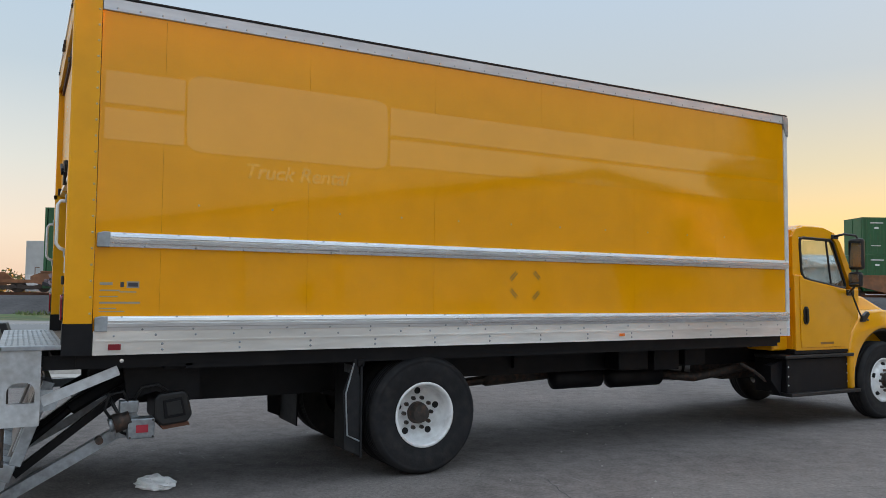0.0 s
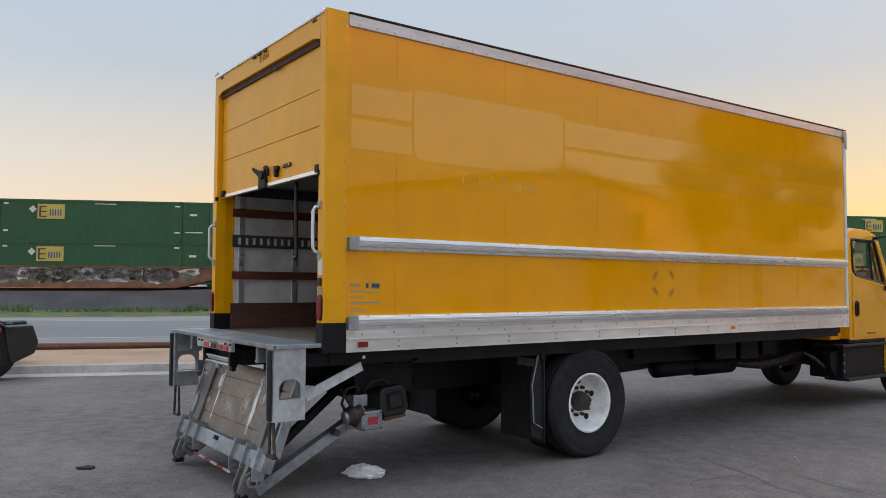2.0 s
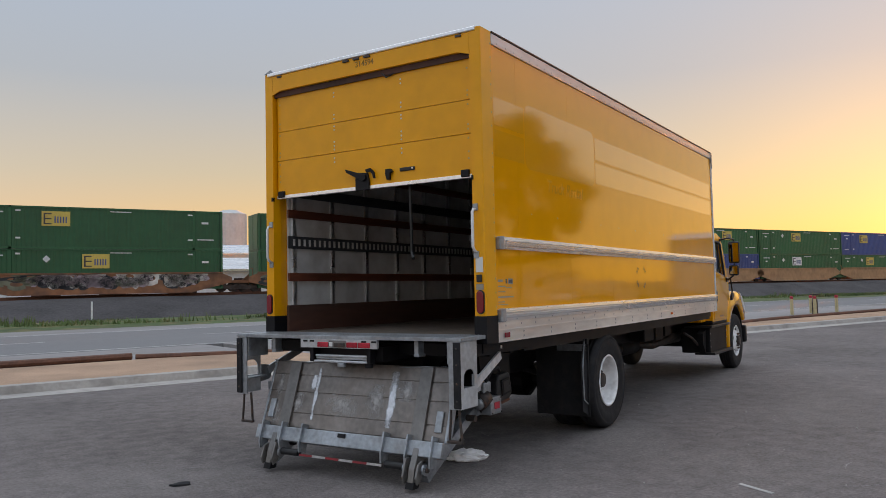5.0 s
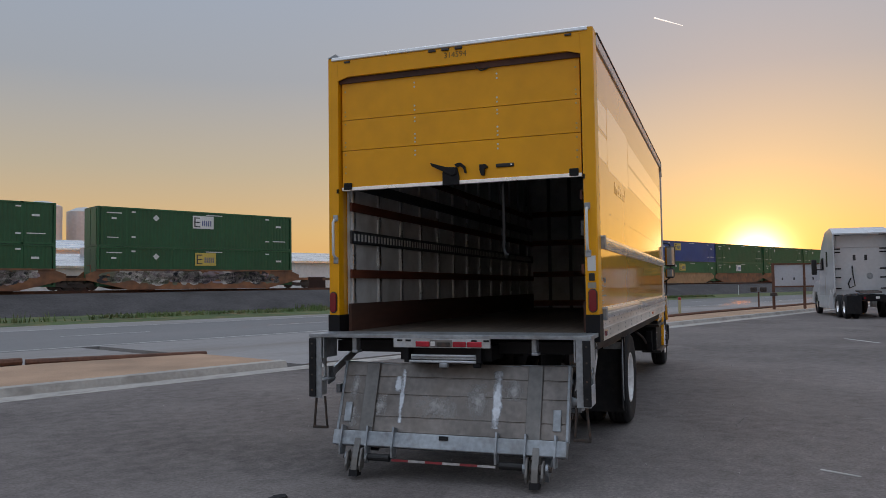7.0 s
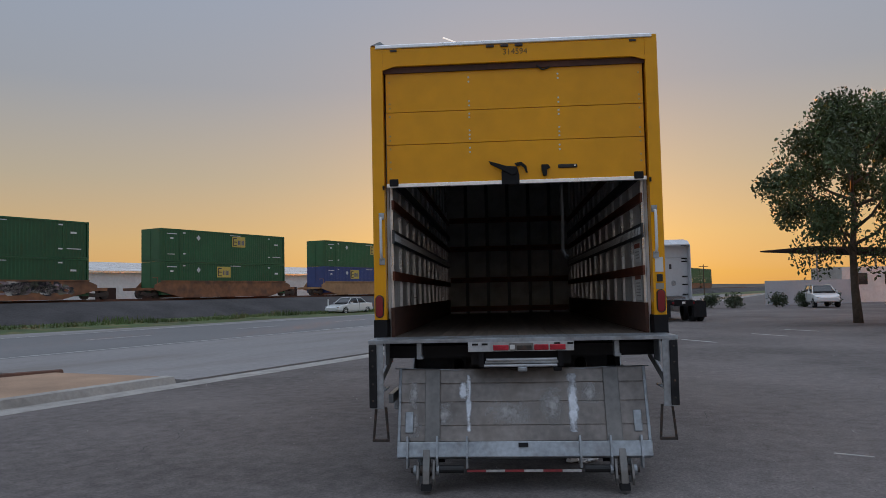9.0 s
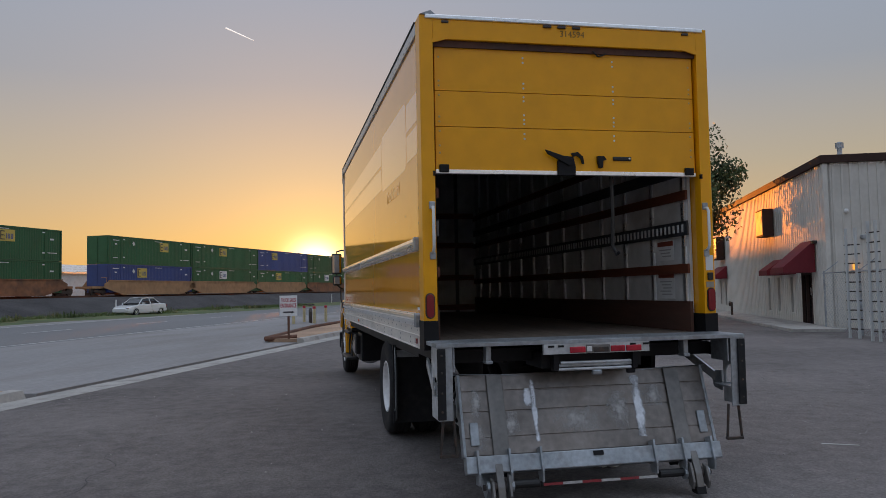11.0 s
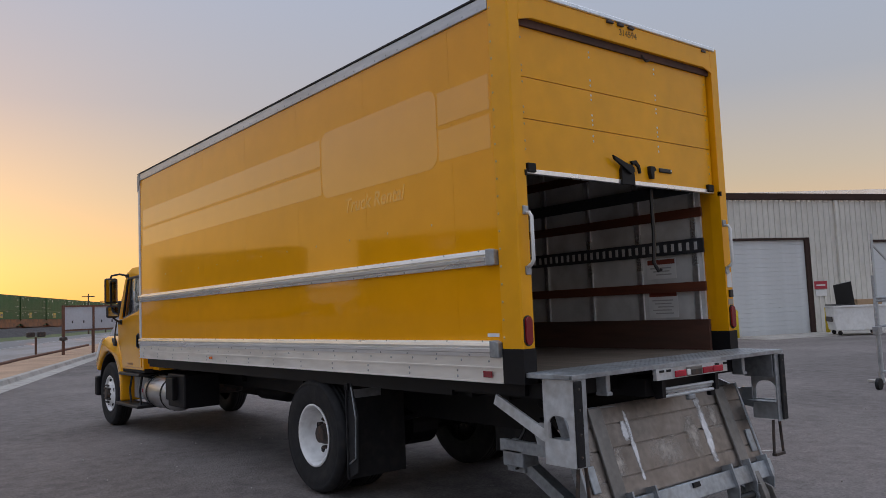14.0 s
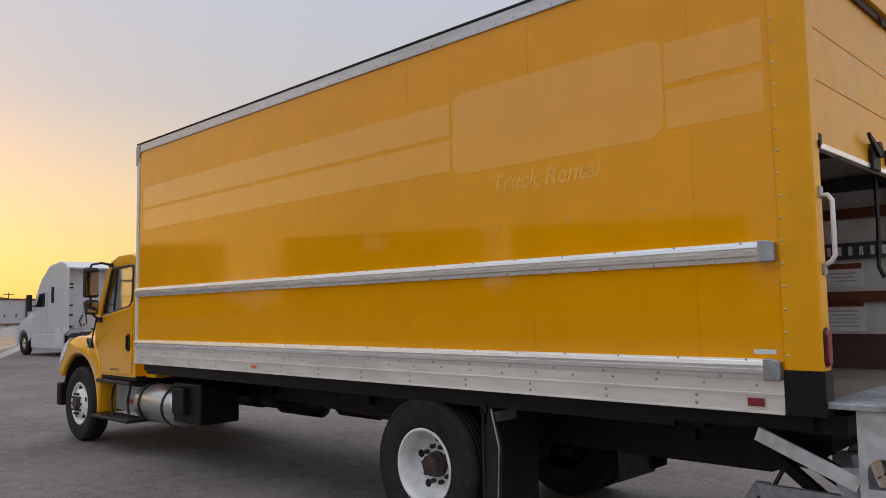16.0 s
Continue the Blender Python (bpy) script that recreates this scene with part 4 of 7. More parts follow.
# cargo space
for g in (-1, 1):
    inner = part("liner_wall", block(0.2, X1 - 0.06, g * 1.17, g * 1.195, 1.24, 3.88), LINER, truck, "white liner wall")
    for k in range(13):
        x = 0.24 + 0.61 * k
        part("wall_post", block(x, x + 0.05, g * 1.145, g * 1.17, 1.5, 3.86), ALU, inner)
    part("scuff_board", block(0.16, X1 - 0.06, g * 1.135, g * 1.165, 1.262, 1.53), SCUFF, inner)
    for z in (1.78, 2.44, 2.95):
        part("wood_slat", block(0.16, X1 - 0.08, g * 1.125, g * 1.145, z, z + 0.085), SLAT, inner)
    track = part("cargo_track", block(0.16, X1 - 0.08, g * 1.128, g * 1.145, 2.12, 2.25), TRACK, inner)
    slot = None
    for k in range(95):
        if slot is None:
            ob = part("track_slot", block(0, 0.028, g * 1.128, g * 1.122, 2.15, 2.22), LINER, track)
            slot = ob.data
        else:
            ob = new("track_slot", slot)
            ob.parent = track
        ob.location = (0.22 + 0.08 * k, 0, 0)
    part("upper_track", block(0.16, X1 - 0.08, g * 1.128, g * 1.145, 2.66, 2.77), TRACK, inner)
for z, drop in ((2.0, 0.09), (1.70, 0.15)):
    sheet = part("wall_notice", block(0.48, 0.80, -1.168, -1.1655, z - drop, z + 0.1), WHITE_PAINT, truck, "pale printed notice with a rust-red heading")
    part("notice_heading", block(0.49, 0.79, -1.1655, -1.1645, z + 0.045, z + 0.09), NOTICE_RED, sheet, "rust-red heading")
    for k in range(int(drop / 0.03)):
        part("notice_line", block(0.53 + 0.02 * (k % 2), 0.76 - 0.03 * (k % 3), -1.1655, -1.1645, z + 0.005 - 0.03 * k, z + 0.016 - 0.03 * k), NOTICE_GREY, sheet)
part("inner_front_wall", block(X1 - 0.09, X1 - 0.055, -1.17, 1.17, 1.24, 3.88), LINER, truck)
for y in (-0.8, -0.4, 0.0, 0.4, 0.8):
    part("front_post", block(X1 - 0.12, X1 - 0.09, y - 0.03, y + 0.03, 1.26, 3.86), TRACK, truck)
for z in (1.3, 1.85, 2.45, 3.0):
    part("front_slat", block(X1 - 0.14, X1 - 0.12, -1.12, 1.12, z, z + 0.1), SLAT, truck)
floor_base = part("cargo_floor", block(0.0, X1 - 0.06, -1.17, 1.17, 1.232, 1.25), DECK, truck)
board_mesh = None
for k in range(16):
    y = -1.13 + k * 0.1425
    if board_mesh is None:
        ob = part("floor_board", block(0.02, X1 - 0.14, 0.002, 0.140, 1.25, 1.262), DECK, floor_base)
        board_mesh = ob.data
    else:
        ob = new("floor_board", board_mesh)
        ob.parent = floor_base
    ob.location = (0, y, 0)

# chassis
for g in (-1, 1):
    part("frame_rail", prism([(0.62, 0.71), (2.35, 0.71), (2.6, 0.79), (X1 + 2.9, 0.78), (X1 + 2.9, 1.02), (0.25, 1.06), (0.25, 0.86)], g * 0.40, g * 0.47, "y"), BLACK_STEEL, truck)
    part("sub_sill", block(0.5, X1 - 0.1, g * 0.42, g * 0.50, 1.02, 1.12), BLACK_STEEL, truck)
    for x in (1.1, 4.5, 6.2):
        part("body_bracket", block(x, x + 0.16, g * 0.47, g * 0.53, 0.86, 1.14), BLACK_STEEL, truck)
for x in (0.3, 0.75, 1.6, 2.6, 3.6, 4.8, 6.0, 7.2, 8.6):
    part("crossmember", block(x, x + 0.1, -0.42, 0.42, 0.84, 1.0), BLACK_STEEL, truck)
for k in range(20):
    x = 0.35 + 0.4 * k
    part("floor_joist", block(x, x + 0.06, -1.12, 1.12, 1.05, 1.105), BLACK_STEEL, truck)
part("rear_axle", tube([(3.05, -1.0, 0.53), (3.05, -0.25, 0.53), (3.05, -0.16, 0.53), (3.05, 0.16, 0.53), (3.05, 0.25, 0.53), (3.05, 1.0, 0.53)], [0.09, 0.1, 0.22, 0.22, 0.1, 0.09], 14), BLACK_STEEL, truck)
part("drive_shaft", tube([(3.2, 0, 0.6), (4.4, 0, 0.68), (4.45, 0, 0.7), (6.2, 0, 0.74), (8.4, 0, 0.8)], [0.05, 0.05, 0.09, 0.05, 0.05], 10), HUB_DARK, truck)
for g in (-1, 1):
    part("leaf_spring", prism([(2.3, 0.74), (3.05, 0.60), (3.8, 0.74), (3.8, 0.70), (3.05, 0.53), (2.3, 0.70)], g * 0.44, g * 0.52), BLACK_STEEL, truck)
part("air_tank", lathe([(0.02, 5.2), (0.12, 5.24), (0.12, 5.9), (0.02, 5.94)], (0, -0.25, 0.68), "x", 16), BLACK_STEEL, truck, smooth=True)
part("exhaust_muffler", lathe([(0.03, 6.1), (0.14, 6.18), (0.14, 6.95), (0.03, 7.05)], (0, -0.15, 0.66), "x", 16), BLACK_STEEL, truck, smooth=True)
part("exhaust_pipe", tube([(7.0, -0.2, 0.66), (7.4, -0.35, 0.62), (7.8, -0.5, 0.7), (8.2, -0.5, 0.74)], 0.06, 10), HUB_DARK, truck, smooth=True)
part("gearbox", block(8.0, 9.4, -0.3, 0.3, 0.55, 1.0, 0.06), HUB_DARK, truck)
part("front_axle", tube([(10.24, -0.9, 0.5), (10.24, -0.5, 0.46), (10.24, 0.5, 0.46), (10.24, 0.9, 0.5)], 0.07, 10), BLACK_STEEL, truck)
part("engine_block", block(9.3, 10.9, -0.4, 0.4, 0.7, 1.2, 0.05), HUB_DARK, truck)
for x0, x1, y0, y1, z0, z1 in ((6.35, 6.75, -0.75, -0.5, 0.78, 1.04), (5.8, 6.25, -0.75, -0.5, 0.80, 1.04), (6.85, 7.2, -0.75, -0.5, 0.82, 1.04)):
    part("chassis_box", block(x0, x1, y0, y1, z0, z1, 0.012), BLACK_STEEL, truck)


def wheel(x, y_out, g, dished):
    """Rim, tyre and hub; the outer face is at y_out on side g."""
    r = 0.548 if dished else 0.53
    w = 0.275
    k = r - 0.525
    y = lambda d: g * (y_out - d)
    tyre = [(0.30, y(0.03)), (0.33, y(0.016)), (0.345, y(0.018)), (0.38, y(0.006)), (0.45 + k, y(0.0)), (0.470 + k, y(0.006)), (0.476 + k, y(0.001)), (0.500 + k, y(0.02)), (0.518 + k, y(0.045)), (r, y(0.06))]
    for d in (0.095, 0.137, 0.179):
        tyre += [(r, y(d - 0.012)), (r - 0.012, y(d - 0.008)), (r - 0.012, y(d)), (r, y(d + 0.004))]
    tyre += [(r, y(w - 0.06)), (0.518 + k, y(w - 0.045)), (0.495 + k, y(w - 0.02)), (0.45, y(w)), (0.36, y(w - 0.012)), (0.30, y(w - 0.03))]
    whl = part("wheel", lathe(tyre, (x, 0, r), "y", 48), RUBBER, truck, smooth=True)
    if dished:
        rim = [(0.302, y(0.02)), (0.29, y(0.012)), (0.275, y(0.02)), (0.268, y(0.06)), (0.256, y(0.14)), (0.235, y(0.185)), (0.17, y(0.195)), (0.10, y(0.185))]
        hub_face, nut_r, hub_out = 0.185, 0.143, 0.085
    else:
        rim = [(0.302, y(0.02)), (0.29, y(0.012)), (0.275, y(0.02)), (0.268, y(0.05)), (0.245, y(0.06)), (0.20, y(0.02)), (0.165, y(-0.005)), (0.10, y(-0.005))]
        hub_face, nut_r, hub_out = -0.005, 0.143, -0.05
    # inner rims take black instead of white, painting the shade under the body
    part("rim", lathe(rim, (x, 0, r), "y", 40), RIM_WHITE if y_out > 1 else BLACK_STEEL, whl, "white steel rim" if y_out > 1 else "inner rim painted black for shade", True)
    hub = [(0.105, y(hub_face + 0.01)), (0.10, y(hub_face - 0.04)), (0.085, y(hub_out + 0.02)), (0.08, y(hub_out)), (0.02, y(hub_out - 0.005))]
    part("hub", lathe(hub, (x, 0, r), "y", 24), HUB_DARK, whl, "greasy dark hub")
    bm = bmesh.new()
    for k in range(10):
        a = k * math.tau / 10
        lathe([(0.019, y(hub_face + 0.01)), (0.019, y(hub_face - 0.03)), (0.01, y(hub_face - 0.045))], (x + nut_r * math.cos(a), 0, r + nut_r * math.sin(a)), "y", 6, bm)
    part("wheel_nuts", bm, HUB_DARK, whl)
    for k in range(5):
        bm = bmesh.new()
        a = k * math.tau / 5 + 0.3
        rr, dd = (0.205, 0.188) if dished else (0.212, 0.026)
        lathe([(0.032, y(dd + 0.02)), (0.032, y(dd - 0.004)), (0.001, y(dd - 0.004))], (x + rr * math.cos(a), 0, r + rr * math.sin(a)), "y", 10, bm)
        part("hand_hole", bm, HOLE_SHADE, whl)


for g in (-1, 1):
    wheel(3.05, 1.225, g, True)
    wheel(3.05, 0.885, g, True)
    wheel(10.24, 1.15, g, False)
    flap = [(g * 0.58, 0.22), (g * 1.22, 0.22), (g * 1.22, 1.04), (g * 0.58, 1.04)]
    mf = part("mud_flap", prism(flap, 2.400, 2.415, "x"), RUBBER, truck, "black rubber mud flap")
    part("flap_bracket", block(2.370, 2.430, g * 0.5, g * 1.22, 1.02, 1.08), BLACK_STEEL, mf)
    part("flap_plate", block(2.385, 2.398, g * 0.85, g * 1.2, 0.94, 1.04), GALV, mf)
    bm = tube([(2.340, g * 1.20, 1.05), (2.260, g * 1.21, 0.78), (2.280, g * 1.21, 0.42), (2.400, g * 1.2, 0.36)], 0.008, 5)
    part("flap_edge_rod", bm, GALV, mf)
    part("flap_side_sheet", prism([(2.340, 1.08), (2.240, 0.80), (2.260, 0.30), (2.400, 0.24), (2.400, 1.08)], g * 1.19, g * 1.2), RUBBER, mf)

# cab


def cab_shell(g):
    w = 1.15
    body = part("cab_side", prism([(8.38, 0.98), (8.36, 1.95), (8.52, 1.95), (8.56, 1.905), (8.66, 1.885), (9.44, 1.775), (9.69, 1.775), (9.66, 1.25), (9.50, 0.98)], g * (w - 0.06), g * w, "y", bevel=0.01), YELLOW_CAB, truck)
    part("cab_rear_pillar", prism([(8.36, 1.78), (8.36, 2.44), (8.44, 2.54), (8.49, 2.42), (8.54, 1.82)], g * (w - 0.09), g * (w - 0.02), "y", bevel=0.006), YELLOW_CAB, truck)
    part("cab_front_pillar", prism([(9.20, 2.53), (9.34, 2.40), (9.71, 1.78), (9.56, 1.78), (9.24, 2.40), (9.16, 2.46)], g * (w - 0.12), g * (w - 0.02), "y", bevel=0.006), YELLOW_CAB, truck)
    part("roof_rail", prism([(8.44, 2.54), (8.60, 2.585), (9.0, 2.585), (9.2, 2.53), (9.16, 2.44), (8.47, 2.44)], g * (w - 0.14), g * (w - 0.03), "y", bevel=0.008), YELLOW_CAB, truck)
    door = part("cab_door", prism([(8.47, 1.02), (8.455, 1.93), (8.50, 1.93), (8.55, 1.895), (8.66, 1.87), (9.46, 1.76), (9.50, 1.76), (9.50, 1.35), (9.40, 1.02)], g * w, g * (w + 0.012), "y", bevel=0.004), YELLOW_CAB, truck, "yellow cab door")
    part("side_window", prism([(8.52, 1.80), (8.50, 2.42), (9.17, 2.42), (9.44, 1.80)], g * (w - 0.055), g * (w - 0.05), "y"), GLASS, truck, "cab side window")
    bm = bmesh.new()
    ring = [Vector((x, g * (w - 0.02), z)) for x, z in ((8.60, 1.91), (8.55, 1.94), (8.525, 2.0), (8.50, 2.36), (8.52, 2.415), (8.57, 2.43), (9.12, 2.42), (9.17, 2.39), (9.41, 1.86), (9.42, 1.81), (9.38, 1.79), (8.68, 1.885), (8.60, 1.91))]
    part("window_seal", tube(ring, 0.02, 6), BLACK_PLASTIC, door)
    part("vent_divider", tube([(9.06, g * (w - 0.04), 2.42), (9.16, g * (w - 0.04), 1.81)], 0.014, 6), BLACK_PLASTIC, door)
    hd = part("door_handle", prism([(8.53, 1.32), (8.51, 1.36), (8.51, 1.50), (8.54, 1.545), (8.58, 1.545), (8.61, 1.50), (8.61, 1.36), (8.58, 1.315)], g * (w + 0.01), g * (w + 0.03), "y", bevel=0.006), BLACK_PLASTIC, door, "black recessed door handle")
    part("handle_grip", block(8.545, 8.575, g * (w + 0.03), g * (w + 0.05), 1.34, 1.52, 0.006), BLACK_PLASTIC, hd)
    part("door_marking", block(8.85, 9.12, g * (w + 0.012), g * (w + 0.0135), 1.055, 1.085), material("faint_print", (0.35, 0.15, 0.02), 0.5), door)
    part("lower_sill", block(8.36, 9.5, g * 0.9, g * (w - 0.01), 0.94, 1.0), BLACK_STEEL, truck)
    part("exhaust_guard", block(8.1, 8.4, g * 0.62, g * 1.02, 0.98, 1.16, 0.02), YELLOW_CAB, truck)
    # fender and hood side
    pts = [(9.47, 0.45), (9.44, 0.98), (9.50, 1.20), (9.64, 1.38), (9.88, 1.485), (10.26, 1.50), (10.62, 1.42), (10.86, 1.24), (10.97, 1.02), (10.98, 0.93), (10.90, 0.90)]
    arch = [(10.24 + 0.69 * math.cos(radians(a)), 0.55 + 0.69 * math.sin(radians(a))) for a in range(30, 186, 9)]
    part("fender", prism(pts + arch + [(9.56, 0.45)], g * 0.78, g * 1.17, "y", bevel=0.03), YELLOW_CAB, truck, "rounded yellow front fender", True)
    part("fender_liner", prism([(10.24 + 0.685 * math.cos(radians(a)), 0.55 + 0.685 * math.sin(radians(a))) for a in range(20, 181, 10)] + [(10.24 + 0.66 * math.cos(radians(a)), 0.55 + 0.66 * math.sin(radians(a))) for a in range(180, 19, -10)], g * 0.6, g * 1.12, "y"), BLACK_PLASTIC, truck)
    # mirrors
    arm = part("mirror_arm", tube([(9.20, g * 1.12, 2.47), (9.26, g * 1.24, 2.50), (9.37, g * 1.33, 2.48), (9.41, g * 1.35, 2.40), (9.36, g * 1.34, 1.95), (9.33, g * 1.32, 1.80), (9.36, g * 1.24, 1.74), (9.46, g * 1.15, 1.73)], 0.016, 8), BLACK_PLASTIC, truck, "black mirror frame", True)
    part("mirror_head", block(9.33, 9.41, g * 1.24, g * 1.44, 2.03, 2.44, 0.03), BLACK_PLASTIC, arm)
    part("mirror_glass", block(9.324, 9.329, g * 1.255, g * 1.425, 2.06, 2.41), MIRROR, arm, "flat mirror glass")
    part("convex_mirror", block(9.31, 9.40, g * 1.24, g * 1.42, 1.80, 2.0, 0.035), BLACK_PLASTIC, arm)
    part("convex_glass", block(9.303, 9.309, g * 1.26, g * 1.40, 1.83, 1.97), MIRROR, arm)
    part("mirror_mount", block(9.40, 9.54, g * 1.13, g * 1.19, 1.69, 1.77, 0.012), BLACK_PLASTIC, arm)
    part("hood_mirror_stay", tube([(9.36, g * 1.26, 1.74), (9.50, g * 1.25, 1.52), (9.66, g * 1.20, 1.40), (9.84, g * 1.18, 1.36)], 0.012, 6), BLACK_PLASTIC, arm)
    part("fender_bracket", prism([(9.66, 1.34), (9.74, 1.34), (9.84, 1.44), (9.80, 1.48), (9.70, 1.42)], g * 1.16, g * 1.21, "y", bevel=0.008), BLACK_PLASTIC, arm)
    part("roof_marker", block(9.02, 9.10, g * 0.9, g * 0.98, 2.575, 2.605, 0.01), AMBER_LENS, truck, "amber roof marker")
    part("cab_corner_lamp", block(9.16, 9.30, g * 1.08, g * 1.14, 2.44, 2.50, 0.015), BLACK_PLASTIC, truck)


both(cab_shell)
part("cab_roof", prism([(8.44, 2.54), (8.60, 2.60), (9.0, 2.60), (9.2, 2.545), (9.2, 2.50), (8.44, 2.50)], -1.06, 1.06, "y", bevel=0.01), YELLOW_CAB, truck)
part("cab_back", block(8.37, 8.41, -1.1, 1.1, 0.98, 1.75), YELLOW_CAB, truck)
part("cab_back_window", block(8.385, 8.39, -0.7, 0.7, 1.8, 2.3), GLASS, truck)
part("cab_back_top", block(8.37, 8.41, -1.1, 1.1, 2.3, 2.52), YELLOW_CAB, truck)
part("windshield", prism([(9.29, 2.44), (9.66, 1.80), (9.67, 1.80), (9.30, 2.44)], -1.03, 1.03, "y"), GLASS, truck, "raked windshield")
part("cowl", block(9.45, 9.7, -1.05, 1.05, 1.70, 1.79, 0.02), BLACK_PLASTIC, truck)
part("firewall", block(9.5, 9.6, -1.05, 1.05, 0.9, 1.7), BLACK_STEEL, truck)
part("cab_floor", block(8.4, 9.55, -1.08, 1.08, 0.96, 1.02), BLACK_STEEL, truck)
part("dashboard", block(9.2, 9.5, -1.0, 1.0, 1.35, 1.78, 0.04), SEAT, truck)
for y in (-0.55, 0.55):
    s = part("cab_seat", block(8.62, 9.05, y - 0.25, y + 0.25, 1.02, 1.40, 0.05), SEAT, truck)
    part("seat_back", prism([(8.50, 1.38), (8.62, 1.38), (8.60, 2.12), (8.52, 2.12)], y - 0.25, y + 0.25, "y", bevel=0.03), SEAT, s)
part("steering_wheel", lathe([(0.2, 9.12), (0.22, 9.10), (0.24, 9.12), (0.22, 9.14)], (0, 0.55, 1.78), "x", 20), BLACK_PLASTIC, truck)
hood = prism([(9.62, 1.0), (9.60, 1.74), (9.72, 1.79), (10.3, 1.68), (10.78, 1.50), (10.95, 1.36), (11.0, 1.0)], -0.82, 0.82, "y", bevel=0.04)
part("hood", hood, YELLOW_CAB, truck, "sloping yellow hood", True)
part("grille", block(10.98, 11.02, -0.5, 0.5, 0.85, 1.32, 0.01), CHROME, truck)
part("front_bumper", block(10.86, 11.02, -1.18, 1.18, 0.46, 0.80, 0.03), BLACK_STEEL, truck)
for g in (-1, 1):
    part("headlight", prism([(10.52, 1.47), (10.72, 1.385), (10.90, 1.20), (10.955, 1.05), (10.83, 1.13), (10.67, 1.28)], g * 0.86, g * 1.178, "y", bevel=0.01), RIM_WHITE, truck, "clear wrap-round headlight")

# black sill band that also paints the shade below the skirt
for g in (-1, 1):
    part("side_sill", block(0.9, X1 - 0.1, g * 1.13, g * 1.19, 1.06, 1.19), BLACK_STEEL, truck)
# passenger steps and battery box
bx = part("battery_box", block(8.24, 9.46, -1.12, -0.62, 0.44, 0.88, 0.015), BLACK_STEEL, truck, "black battery box under the door")
part("upper_step", block(8.14, 9.52, -1.18, -0.70, 0.885, 0.93, 0.01), BLACK_PLASTIC, bx)
part("lower_step", block(8.22, 9.62, -1.20, -0.85, 0.41, 0.455, 0.008), BLACK_PLASTIC, bx)
part("box_bracket", prism([(8.24, 0.86), (8.02, 0.80), (8.02, 0.62), (8.20, 0.42)], -1.05, -0.95, "y"), BLACK_STEEL, bx)
part("fill_tube", tube([(7.75, -0.8, 0.82), (7.9, -0.9, 0.72), (8.05, -0.95, 0.60)], 0.022, 8), HUB_DARK, bx)
bm = bmesh.new()
for z in (0.55, 0.66, 0.78):
    for x in (8.262, 9.44):
        dome(bm, (x, -1.122, z), 0.012, (0, -1, 0))
part("box_bolts", bm, ALU, bx)

# driver side: steps, silver fuel tank, black box
tank = part("fuel_tank", lathe([(0.02, 7.42), (0.23, 7.44), (0.245, 7.48), (0.245, 8.42), (0.23, 8.46), (0.02, 8.48)], (0, 0.90, 0.66), "x", 28), TANK, truck, "silver cylindrical fuel tank", True)
for x in (7.62, 8.25):
    part("tank_strap", lathe([(0.247, x), (0.252, x), (0.252, x + 0.05), (0.247, x + 0.05)], (0, 0.90, 0.66), "x", 28), BLACK_STEEL, tank)
part("tank_panel", block(8.42, 9.2, 0.85, 1.04, 0.52, 0.86, 0.01), GALV, truck, "bright panel behind the steps")
part("tank_label", block(8.62, 8.80, 1.04, 1.045, 0.62, 0.68), SIGN_RED, truck)
st = part("step_frame", block(8.45, 9.5, 0.9, 1.20, 0.885, 0.93, 0.01), BLACK_PLASTIC, truck, "black cab steps")
part("lower_step", block(8.40, 9.55, 0.95, 1.24, 0.41, 0.455, 0.01), BLACK_PLASTIC, st)
for x in (8.6, 9.1):
    part("step_hanger", tube([(x, 1.1, 0.9), (x + 0.06, 1.12, 0.66), (x, 1.12, 0.43)], 0.018, 6), BLACK_PLASTIC, st)
part("side_box", block(6.75, 7.40, 0.62, 1.12, 0.52, 0.98, 0.02), BLACK_STEEL, truck, "black box behind the fuel tank")
part("side_box_cap", block(7.02, 7.30, 1.05, 1.19, 0.62, 0.93, 0.015), BLACK_STEEL, truck)

# ---- the lift gate ----
dock = part("lift_gate_deck", block(-0.40, 0.02, -1.285, 1.285, 1.235, 1.268, 0.004), GALV, truck, "galvanised steel dock plate")
bm = bmesh.new()
for i in range(10):
    for j in range(46):
        x, y = -0.37 + 0.039 * i, -1.22 + 0.0535 * j
        hexa(bm, x, x + 0.016, y, y + 0.005, 1.268, 1.2692)
ob = part("tread_pattern", bm, GALV, dock)
ob["kind"] = "stuff"
for a, b in ((0.27, 0.325), (0.325, 0.27)):
    part("chalk_stroke", prism([(a, 1.11), (a + 0.009, 1.11), (b + 0.009, 1.165), (b, 1.165)], -1.192, -1.190, "y"), WHITE_PRINT, truck, "hand-drawn white chalk stroke")
part("channel_bolt", lathe([(0.017, -1.19), (0.015, -1.205), (0.002, -1.207)], (0.42, 0, 1.135), "y", 10), ALU, truck)
part("channel_face", block(-0.12, 0.95, -1.19, -1.17, 1.08, 1.185), BLACK_STEEL, truck)
part("deck_channel", block(-0.06, 0.9, -1.17, 1.17, 1.085, 1.19), BLACK_STEEL, truck)
part("deck_lip", block(-0.41, -0.385, -1.285, 1.285, 1.238, 1.265), GALV, dock)
